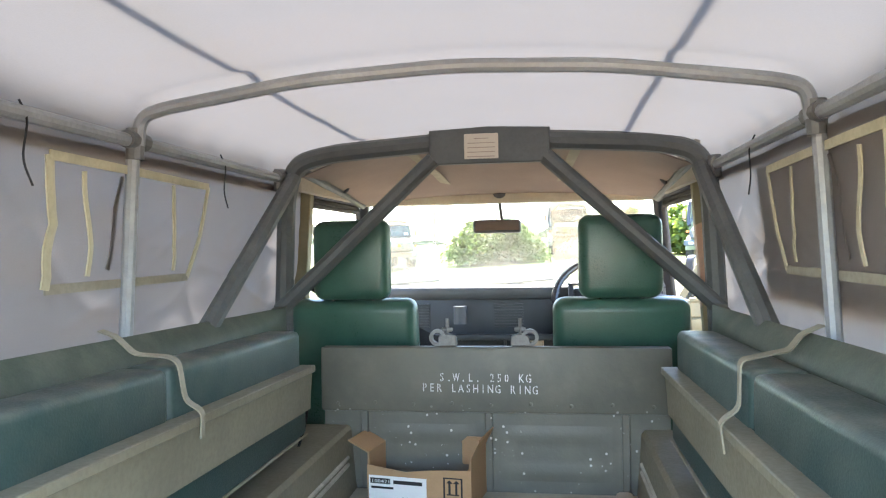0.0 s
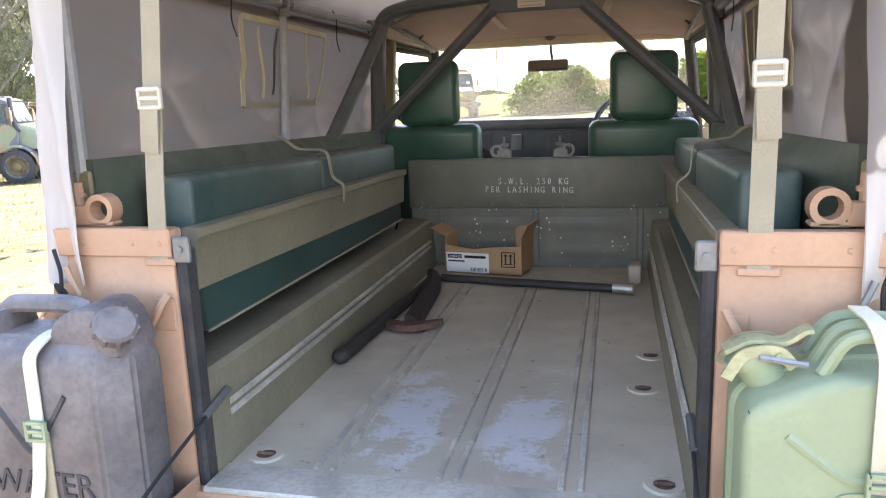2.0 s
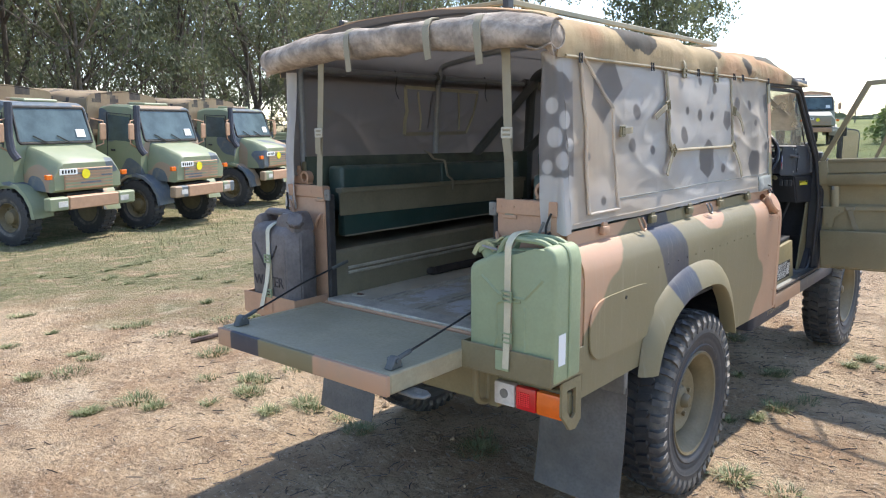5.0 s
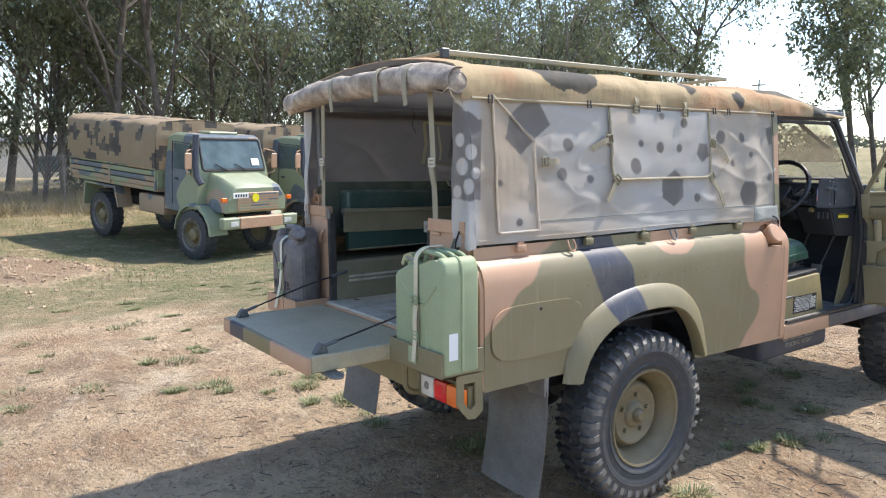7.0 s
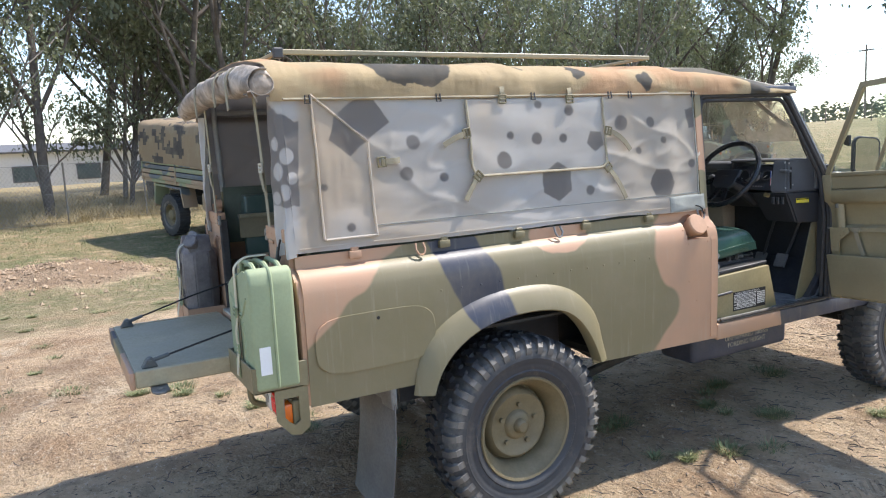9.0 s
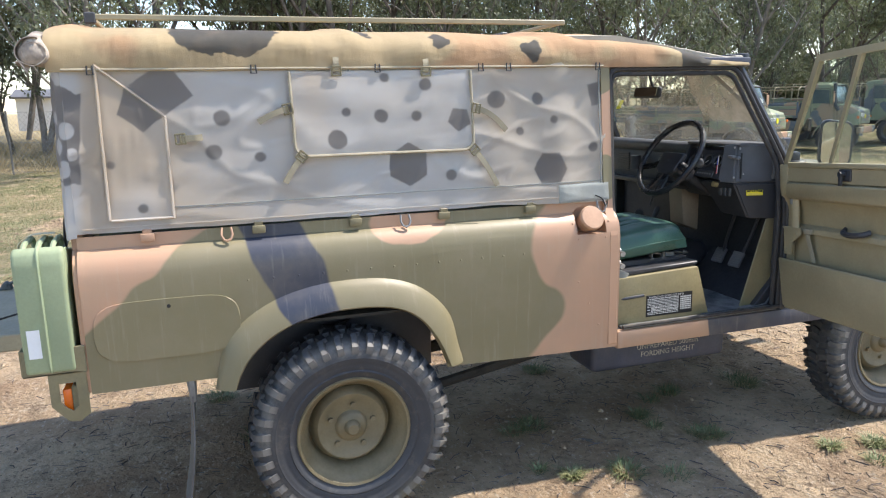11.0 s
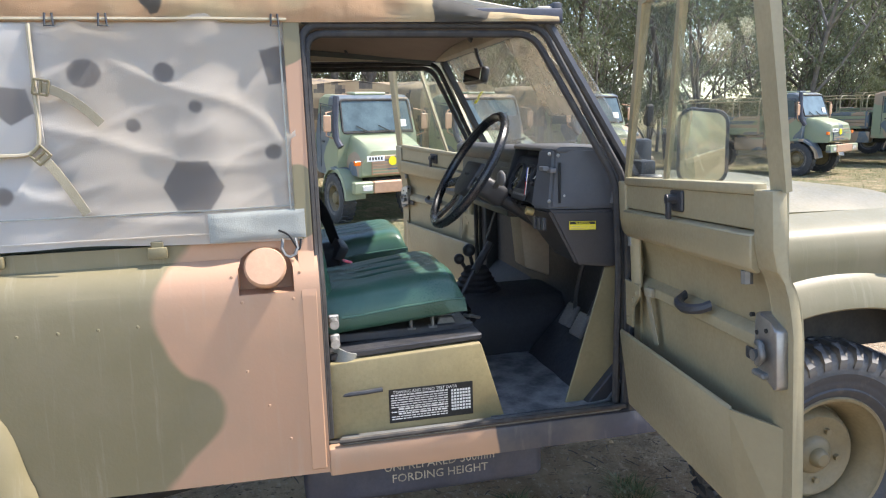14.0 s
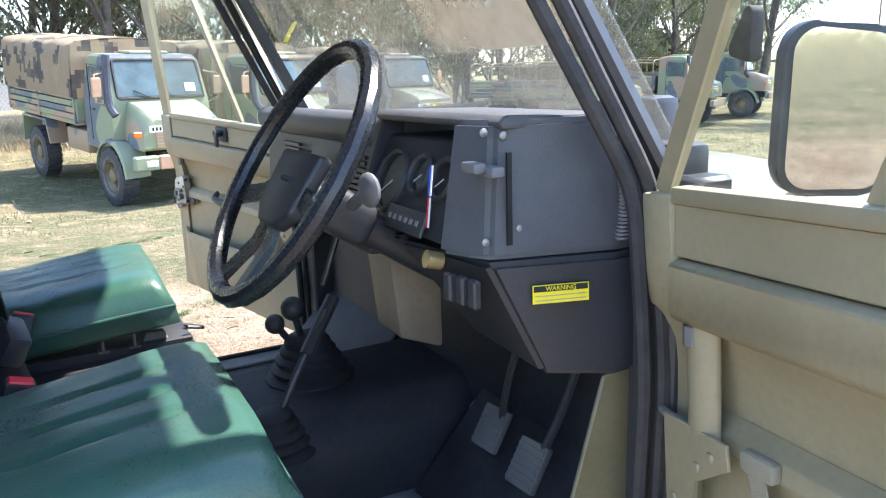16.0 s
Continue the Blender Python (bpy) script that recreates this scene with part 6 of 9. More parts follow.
# wiring and hose along the pillar
quad_bar("wiring_loom", [(0.655, 2.0, 1.56), (0.66, 2.05, 1.47), (0.68, 2.07, 1.42)], 0.004, rubber)
quad_bar("wiring_plug", [(0.67, 2.06, 1.455), (0.68, 2.07, 1.43), (0.69, 2.075, 1.41)], 0.011, lever_grey)
bm = fresh()
for k in range(26):
    z = 1.405 - 0.005 * k
    y = 2.078 + 0.012 * math.sin(k * 0.12)
    cyl(bm, (0.692 + 0.0006 * k, y, z), (0.692 + 0.0006 * k, y, z - 0.003), 0.0095, 10)
    cyl(bm, (0.692 + 0.0006 * k, y, z - 0.003), (0.6925 + 0.0006 * k, y, z - 0.005), 0.007, 10)
part("drain_hose", bm, lever_grey, car)

# ---------------------------------------------------------------- steering
sw = new("steering_wheel")
sw.parent = car
sm = Matrix.Translation((0.40, 1.72, 1.372)) @ Matrix.Rotation(radians(57), 4, "X")
bm = fresh()
n = 56
loops = []
for k in range(n):
    a = 2 * math.pi * k / n
    c = Vector((0.2 * math.cos(a), 0.2 * math.sin(a), 0))
    o = Vector((math.cos(a), math.sin(a), 0))
    rr = 0.0148 + 0.0012 * math.cos(a * 28)
    loops.append([sm @ (c + o * rr * math.cos(b) + Vector((0, 0, 1)) * 0.0148 * math.sin(b)) for b in [2 * math.pi * j / 10 for j in range(10)]])
loops.append(loops[0])
rings(bm, loops, True, False)
bmesh.ops.remove_doubles(bm, verts=bm.verts, dist=1e-5)
part("rim", bm, wheel_gloss, sw)
for a in (200, 340, 255, 285):
    bm = fresh()
    a = radians(a)
    strap(bm, [sm @ Vector((0.05 * math.cos(a), 0.05 * math.sin(a), -0.012)), sm @ Vector((0.12 * math.cos(a), 0.12 * math.sin(a), -0.018)), sm @ Vector((0.195 * math.cos(a), 0.195 * math.sin(a), -0.002))], 0.028, 0.01, sm.to_3x3() @ Vector((-math.sin(a), math.cos(a), 0)))
    part("spoke", bm, wheel_gloss, sw)
bm = fresh()
block(bm, [(-0.085, 0.035), (0.085, 0.035), (0.075, -0.06), (0.04, -0.085), (-0.04, -0.085), (-0.075, -0.06)], "z", -0.028, -0.004, 0.008, 3, sm)
hub = part("horn_pad", bm, black_plastic, sw)
bm = fresh()
for dx in (-0.012, 0, 0.012):
    ball(bm, sm @ Vector((dx, -0.012, -0.003)), 0.005, 1, 1, 1, 6)
part("emblem", bm, black_metal, hub)
bm = fresh()
tube(bm, [sm @ Vector((0, -0.02, -0.03)), sm @ Vector((0, -0.02, -0.3))], 0.026, 12)
part("steering_column", bm, black_plastic, car)
bm = fresh()
box(bm, -0.032, 0.045, -0.055, 0.015, -0.15, -0.05, 0.02, 3, sm)
part("column_shroud", bm, black_plastic, car)
for s, a in ((1, 15), (-1, 170)):
    bm = fresh()
    a = radians(a)
    tube(bm, [sm @ Vector((0.06 * math.cos(a), 0.06 * math.sin(a) - 0.02, -0.09)), sm @ Vector((0.13 * math.cos(a), 0.13 * math.sin(a) - 0.02, -0.07)), sm @ Vector((0.155 * math.cos(a), 0.155 * math.sin(a) - 0.02, -0.062))], 0.009, 8)
    ball(bm, sm @ Vector((0.15 * math.cos(a), 0.15 * math.sin(a) - 0.02, -0.065)), 0.024, 1.25, 0.5, 1, 12)
    part("column_stalk", bm, lever_grey, car)

# ---------------------------------------------------------------- footwell
bm = fresh()
block(bm, [(-0.22, 0.655), (-0.2, 0.82), (-0.14, 0.87), (0.12, 0.87), (0.18, 0.80), (0.2, 0.655)], "y", 1.6, 2.17, 0.02, 2)
part("transmission_tunnel", bm, tunnel_black, car)
bm = fresh()
box(bm, -0.745, 0.745, 2.16, 2.2, 0.6, 1.36, 0.004)
part("firewall", bm, tunnel_black, car)
bm = fresh()
block(bm, [(1.98, 0.655), (2.165, 0.655), (2.165, 0.86)], "x", 0.2, 0.73, 0.004)
part("toe_board", bm, tunnel_black, car)
bm = fresh()
block(bm, [(1.98, 0.655), (2.165, 0.655), (2.165, 0.86)], "x", -0.73, -0.22, 0.004)
part("toe_board", bm, tunnel_black, car)
bm = fresh()
block(bm, [(2.0, 0.98), (2.1, 0.94), (2.1, 1.18), (1.98, 1.18)], "x", 0.03, 0.15, 0.01, 2)
part("heater_duct", bm, tan_duct, car)


def boot(name, c, r, h, ma, steps=5):
    bm = fresh()
    prof = [(r * 1.3, 0)]
    for k in range(steps):
        q = r * (1.15 - 0.7 * k / steps)
        prof += [(q * 1.12, h * (k + 0.3) / steps), (q * 0.92, h * (k + 0.75) / steps)]
    prof += [(r * 0.25, h), (0.001, h)]
    lathe(bm, prof, 14, pose(*c))
    return part(name, bm, ma, car)


boot("gear_boot", (-0.03, 1.86, 0.868), 0.075, 0.1, tunnel_black)
boot("handbrake_boot", (0.14, 1.73, 0.8), 0.06, 0.09, tunnel_black)
bm = fresh()
tube(bm, rounded([(0.14, 1.735, 0.86), (0.125, 1.79, 0.95), (0.09, 1.865, 1.05)], 0.03), 0.008, 8)
hb = part("handbrake", bm, black_metal, car)
bm = fresh()
tube(bm, [(0.118, 1.81, 0.975), (0.07, 1.89, 1.068)], 0.0145, 10)
part("grip", bm, black_plastic, hb)
for x, y, z, r in ((-0.02, 1.83, 1.03, 0.026), (-0.06, 1.8, 0.99, 0.022)):
    bm = fresh()
    tube(bm, [(x - 0.01, 1.86, 0.9), (x, y, z)], 0.008, 8)
    gl = part("gear_lever", bm, black_metal, car)
    bm = fresh()
    ball(bm, (x, y, z), r, 1, 1, 1, 12)
    part("knob", bm, black_plastic, gl)
quad_bar("transfer_rod", [(-0.02, 1.95, 1.2), (-0.02, 1.9, 1.07)], 0.007, black_metal)
for x, y, z in ((0.335, 2.10, 0.835), (0.5, 2.07, 0.845)):
    bm = fresh()
    box(bm, -0.034, 0.034, -0.042, 0.042, -0.008, 0.008, 0.004, 2, pose(x, y, z, 58, 0, 6))
    pd = part("pedal_pad", bm, pad_rubber, car)
    for k in range(6):
        bm = fresh()
        box(bm, -0.031, 0.031, -0.034 + 0.012 * k, -0.029 + 0.012 * k, 0.008, 0.0105, 0, 1, pose(x, y, z, 58, 0, 6))
        part("tread", bm, pad_rubber, pd)
    bm = fresh()
    tube(bm, rounded([(x + 0.01, y + 0.015, z + 0.01), (x + 0.04, 2.11, z + 0.1), (x + 0.085, 2.13, 1.1)], 0.05), 0.008, 8)
    part("pedal_arm", bm, black_metal, pd)

# ---------------------------------------------------------------- front: wings, bonnet, screen vents, lamps
ARCHF = [(y + 2.794, z + 0.012) for y, z in ARCH]


def front_wing(s):
    bm = fresh()
    ys = sorted({2.2, 2.3, 2.34, 3.21, 3.3, 3.36} | {a for a, _ in ARCHF})

    def low(y):
        return along(ARCHF, y) if ARCHF[0][0] - 1e-4 <= y <= ARCHF[-1][0] + 1e-4 else 0.66
    top = [1.06, 1.1, 1.13, 1.15, 1.165, 1.175, 1.18]
    xs = [0.8, 0.798, 0.79, 0.775, 0.75, 0.7, 0.5]

    def f(u, v):
        y, j = ys[round(u * (len(ys) - 1))], round(v * 10)
        if j < 4:
            return (s * 0.797, y, low(y) + (1.06 - low(y)) * j / 4)
        return (s * xs[j - 4], y, top[j - 4])
    sheet(bm, f, len(ys) - 1, 10, 0.006 * s)
    part("front_wing", bm, body_camo, car)
    bm = fresh()
    loops = []
    for i, (y, z) in enumerate(ARCHF):
        a, b = ARCHF[max(i - 1, 0)], ARCHF[min(i + 1, len(ARCHF) - 1)]
        d = Vector((b[0] - a[0], b[1] - a[1])).normalized()
        nn = Vector((-d.y, d.x)) if 0 < i < len(ARCHF) - 1 else Vector((-1 if i == 0 else 1, 0))
        w = 0.07 + 0.035 * smooth(0.64, 0.8, z)
        q = lambda k, x: Vector((s * x, y + nn.x * w * k, z + nn.y * w * k))
        loops.append([q(1.0, 0.796), q(0.93, 0.808), q(0.75, 0.824), q(0.5, 0.837), q(0.22, 0.847), q(0.04, 0.85), q(-0.02, 0.842), q(0.0, 0.78)])
    rings(bm, loops)
    part("wheel_arch", bm, body_camo, car, sharp=60)
    bm = fresh()
    box(bm, min(s * 0.798, s * 0.812), max(s * 0.798, s * 0.812), 2.985, 3.06, 1.063, 1.088, 0.004, 2)
    part("side_repeater", bm, amber_lens, car)
    bm = fresh()
    block(bm, [(3.36, 0.6), (3.36, 1.18), (3.32, 1.18), (3.32, 0.6)], "x", s * 0.5, s * 0.797, 0.004)
    part("wing_front", bm, olive_paint, car)
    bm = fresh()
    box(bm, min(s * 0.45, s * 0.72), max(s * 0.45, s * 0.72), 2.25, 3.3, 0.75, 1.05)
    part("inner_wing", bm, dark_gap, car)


front_wing(1)
front_wing(-1)
bm = fresh()


def bonnet(u, v):
    x = -0.53 + 1.06 * u
    y = 2.22 + 1.12 * v
    rise = 0.05 * (1 - abs(2 * u - 1) ** 6)
    bulge = 0.055 * math.exp(-((x + 0.08) / 0.33) ** 4 - ((y - 2.8) / 0.36) ** 4)
    return (x, y, 1.195 + rise + bulge - 0.02 * v)


sheet(bm, bonnet, 24, 20, 0.02)
part("bonnet", bm, bonnet_paint, car)
bm = fresh()
box(bm, -0.5, 0.5, 3.3, 3.36, 0.7, 1.17, 0.01)
part("radiator_front", bm, dark_gap, car)
# snorkel block by the pillar
bm = fresh()
box(bm, 0.605, 0.65, 2.185, 2.24, 1.2, 1.46, 0.012, 2)
part("air_intake", bm, black_plastic, car)

# door mirrors on short arms from the top hinge
for s, a in ((1, 55), (-1, 50)):
    mir = new("door_mirror")
    mir.parent = car
    m = pose(s * (0.872 if s > 0 else 0.822), 2.275, 1.337, 0, 0, s * a) @ Matrix.Rotation(radians(1.2), 4, "X")

    def outline(g, r=0.036):
        c = [(0.062 - g - r, 0.204 - g - r, 0), (-0.074 + g + r, 0.212 - g - r, 90), (-0.074 + g + r, g + r, 180), (0.062 - g - r, g + r, 270)]
        return [(x + r * math.cos(radians(b + 15 * i)), z + r * math.sin(radians(b + 15 * i))) for x, z, b in c for i in range(7)]
    bm = fresh()
    block(bm, outline(0.0), "y", -0.012, 0.022, 0.004, 2, m)
    part("mirror_shell", bm, black_plastic, mir)
    bm = fresh()
    block(bm, outline(0.009, 0.03), "y", -0.0145, -0.0125, m=m)
    part("mirror_glass", bm, mirror_glass, mir)
    bm = fresh()
    tube(bm, rounded([(s * 0.79, 2.13, 1.26), (s * 0.8, 2.2, 1.3), (s * 0.83, 2.3, 1.34), (s * 0.85, 2.3, 1.44)], 0.03), 0.009, 8)
    part("mirror_arm", bm, black_metal, mir)


# ---------------------------------------------------------------- doors
def door(s, angle):
    hx, hy = s * 0.795, 2.092
    # the hinge line leans in with the body side, so the open door rises towards its free edge
    m = pose(s * 0.768, 2.19, 1.0) @ Matrix.Rotation(radians(-3.5 * s), 4, "Y") @ Matrix.Rotation(radians(angle * s), 4, "Z") @ pose(-hx, -hy, -1.0)

    def X(a, b):
        return min(s * a, s * b), max(s * a, s * b)
    ma = olive_pale
    bm = fresh()
    # outer skin with the shoulder, as a thin shell
    sec = [(0.79, 0.662), (0.797, 0.8), (0.797, 1.07), (0.792, 1.11), (0.78, 1.145), (0.76, 1.17), (0.738, 1.19), (0.73, 1.24), (0.728, 1.345)]
    sheet(bm, lambda u, v: (s * sec[round(v * 8)][0], 1.222 + 0.855 * u, sec[round(v * 8)][1]), 6, 8, 0.006 * s)
    d = part("door", bm, ma, car, "open olive door with pocket")
    d.matrix_local = m

    def add(name, bm, material=ma, label=""):
        return part(name, bm, material, d, label)
    # edge frames front and back follow the shoulder
    for y0, y1 in ((1.222, 1.29), (2.02, 2.077)):
        bm = fresh()
        o = [(s * (x - 0.004), z) for x, z in sec] + [(s * (x - 0.045), z + (0.01 if 1.0 < z < 1.2 else 0)) for x, z in sec[::-1]]
        block(bm, o, "y", y0, y1, 0.004, 2)
        add("edge_frame", bm)
    bm = fresh()
    box(bm, *X(0.683, 0.722), 1.29, 2.02, 1.335, 1.356, 0.004, 2)
    add("waist_rail", bm)
    bm = fresh()
    box(bm, *X(0.69, 0.70), 1.29, 2.02, 1.27, 1.335, 0.002)
    add("upper_panel", bm)
    bm = fresh()
    block(bm, [(s * 0.70, 1.268), (s * 0.678, 1.262), (s * 0.678, 1.2), (s * 0.69, 1.188), (s * 0.70, 1.19)], "y", 1.29, 2.02, 0.003)
    add("mid_panel", bm)
    for y in (1.33, 1.99):
        bm = fresh()
        cyl(bm, (s * 0.693, y, 1.165), (s * 0.693, y, 1.19), 0.012, 8)
        add("bolt", bm, dull_steel)
    bm = fresh()
    block(bm, [(s * 0.79, 1.075), (s * 0.735, 1.06), (s * 0.73, 1.035), (s * 0.742, 1.035), (s * 0.75, 1.05), (s * 0.79, 1.06)], "y", 1.29, 2.02, 0.003)
    add("cross_rail", bm)
    bm = fresh()
    box(bm, *X(0.77, 0.776), 1.29, 2.02, 0.67, 1.06, 0.001)
    add("inner_panel", bm)
    # map pocket: sloping front with folded lip
    bm = fresh()
    block(bm, [(s * 0.768, 0.67), (s * 0.70, 0.68), (s * 0.675, 0.905), (s * 0.683, 0.912), (s * 0.71, 0.69), (s * 0.768, 0.682)], "y", 1.37, 2.06, 0.002)
    add("map_pocket", bm)
    bm = fresh()
    vv = [[(s * 0.768, 1.235, 0.67), (s * 0.7, 1.37, 0.68), (s * 0.675, 1.37, 0.905), (s * 0.768, 1.235, 0.905)]]
    a = [bm.verts.new(p) for p in vv[0]]
    b = [bm.verts.new((p[0] + s * 0.006, p[1] + 0.006, p[2])) for p in vv[0]]
    bm.faces.new(a)
    bm.faces.new(b[::-1])
    for i in range(4):
        bm.faces.new((a[i], b[i], b[(i + 1) % 4], a[(i + 1) % 4]))
    add("pocket_end", bm)
    # rounded pressing and riveted bracket at the hinge end
    bm = fresh()
    cyl(bm, (s * 0.715, 1.985, 1.05), (s * 0.712, 1.985, 1.195), 0.026, 14)
    add("hinge_pressing", bm)
    bm = fresh()
    block(bm, [(2.04, 0.93), (2.045, 1.06), (1.93, 1.06), (1.925, 1.03), (1.985, 0.99), (1.99, 0.93)], "x", s * 0.690, s * 0.696, 0.001)
    br = add("hinge_bracket", bm)
    for y, z in ((1.955, 1.035), (1.98, 1.012), (2.025, 0.95)):
        bm = fresh()
        ball(bm, (s * 0.689, y, z), 0.007, 0.5, 1, 1, 8)
        add("rivet", bm)
    # lock, handle, pull strap, window catch
    bm = fresh()
    block(bm, [(1.238, 0.985), (1.25, 0.978), (1.285, 1.0), (1.318, 1.01), (1.322, 1.05), (1.312, 1.085), (1.318, 1.108), (1.3, 1.118), (1.262, 1.098), (1.24, 1.092)], "x", s * 0.705, s * 0.76, 0.006, 2)
    lk = add("door_lock", bm, steel, "greasy bare-metal door lock")
    bm = fresh()
    tube(bm, rounded([(s * 0.698, 1.275, 1.058), (s * 0.69, 1.25, 1.062), (s * 0.69, 1.24, 1.04), (s * 0.692, 1.262, 1.022)], 0.008), 0.007, 8)
    box(bm, *X(0.69, 0.706), 1.242, 1.285, 0.995, 1.006, 0.003, 1)
    cyl(bm, (s * 0.686, 1.272, 1.035), (s * 0.71, 1.272, 1.035), 0.011, 12)
    part("latch_claw", bm, dull_steel, lk)
    for y, z in ((1.307, 1.105), (1.25, 1.085), (1.31, 1.022), (1.285, 1.075)):
        bm = fresh()
        cyl(bm, (s * 0.700, y, z), (s * 0.707, y, z), 0.005, 6)
        part("screw", bm, dark_gap, lk)
    bm = fresh()
    box(bm, *X(0.72, 0.735), 1.315, 1.37, 1.01, 1.035, 0.006, 2)
    add("lock_lever", bm, black_plastic)
    bm = fresh()
    tube(bm, rounded([(s * 0.735, 1.54, 1.08), (s * 0.69, 1.55, 1.07), (s * 0.682, 1.61, 1.062), (s * 0.69, 1.665, 1.07), (s * 0.735, 1.675, 1.08)], 0.025), 0.012, 8)
    add("pull_handle", bm, black_plastic)
    bm = fresh()
    strap(bm, rounded([(s * 0.72, 1.895, 1.05), (s * 0.705, 1.895, 1.035), (s * 0.72, 1.88, 0.97), (s * 0.73, 1.86, 0.91)], 0.015), 0.026, 0.004, (0, 1, 0))
    box(bm, *X(0.70, 0.735), 1.87, 1.92, 1.035, 1.06, 0.006, 2)
    add("check_strap", bm, webbing)
    bm = fresh()
    box(bm, *X(0.683, 0.692), 1.615, 1.687, 1.283, 1.332, 0.004)
    box(bm, *X(0.66, 0.672), 1.642, 1.66, 1.265, 1.322, 0.005, 2)
    cyl(bm, (s * 0.66, 1.651, 1.312), (s * 0.686, 1.651, 1.312), 0.012, 10)
    add("window_catch", bm, black_plastic)
    # upper frame with sliding panes
    tops = [(0.712, 1.235, 1.35), (0.667, 1.235, 1.795), (0.667, 1.79, 1.795), (0.712, 2.055, 1.352)]
    for a, b, r in ((0, 1, 0.026), (1, 2, 0.014), (2, 3, 0.014)):
        bm = fresh()
        p, q = [Vector((s * t[0], t[1], t[2])) for t in (tops[a], tops[b])]
        way = (q - p).normalized()
        strap(bm, [p - way * 0.008, q + way * 0.008], 2 * r, 0.024, way.cross(Vector((1, 0, 0))))
        add("window_frame", bm)
    bm = fresh()
    strap(bm, [(s * 0.71, 1.76, 1.355), (s * 0.667, 1.55, 1.79)], 0.018, 0.02, (0, 1, 0))
    add("window_divider", bm)

    def win(u, v, y0, y1):
        z = 1.352 + 0.44 * v
        far = 2.05 - 0.265 * v
        yy = y0 + (min(y1, far) - y0) * u
        return (s * (0.711 - 0.1 * (z - 1.352)), yy, z)
    for y0, y1, o in ((1.25, 1.73, 0.0), (1.58, 2.2, 0.006)):
        bm = fresh()
        sheet(bm, lambda u, v: (win(u, v, y0 - (0 if y0 < 1.5 else 0.0), y1)[0] - s * o, *win(u, v, y0, y1)[1:]), 1, 1, 0.003)
        gl = add("window_pane", bm, pane_glass)
        gl.visible_shadow = False
    # the shell is slim: pull everything outside the inner face inwards
    for o in [d] + list(d.children):
        for v in o.data.vertices:
            if abs(v.co.x) > 0.70:
                v.co.x = s * (0.70 + (abs(v.co.x) - 0.70) * 0.45)
            v.co.y = 2.092 + (v.co.y - 2.092) * 1.03
    return d


door(1, 80.5)
door(-1, 73)
# check rod between door and pillar
quad_bar("check_rod", [(0.735, 2.13, 1.06), (0.79, 2.08, 1.055), (0.85, 2.1, 1.055)], 0.006, dull_steel)
# rubber window stop near the hinge, paper strip on the glass
bm = fresh()
block(bm, [(-0.016, -0.022), (0.012, -0.03), (0.017, -0.024), (0.017, 0.024), (0.011, 0.03), (0.004, 0.029), (-0.018, -0.012)], "y", -0.009, 0.009, 0.003, 2, pose(0.872, 2.1, 1.53, 0, 0, -8))
part("window_stop", bm, rubber, car)
bm = fresh()
sheet(bm, lambda u, v: (0.37 + 0.04 * u + 0.17 * (1 - v), 2.168 - 0.602 * (1.62 + 0.19 * v - 1.385), 1.62 + 0.19 * v), 1, 4, 0.001)
part("paper_strip", bm, white_label, g)
# painted kick panel beside the pedals
bm = fresh()
block(bm, [(1.93, 0.66), (2.155, 0.66), (2.155, 1.1), (2.06, 1.08)], "x", 0.692, 0.70, 0.002)
part("kick_panel", bm, olive_paint, car)

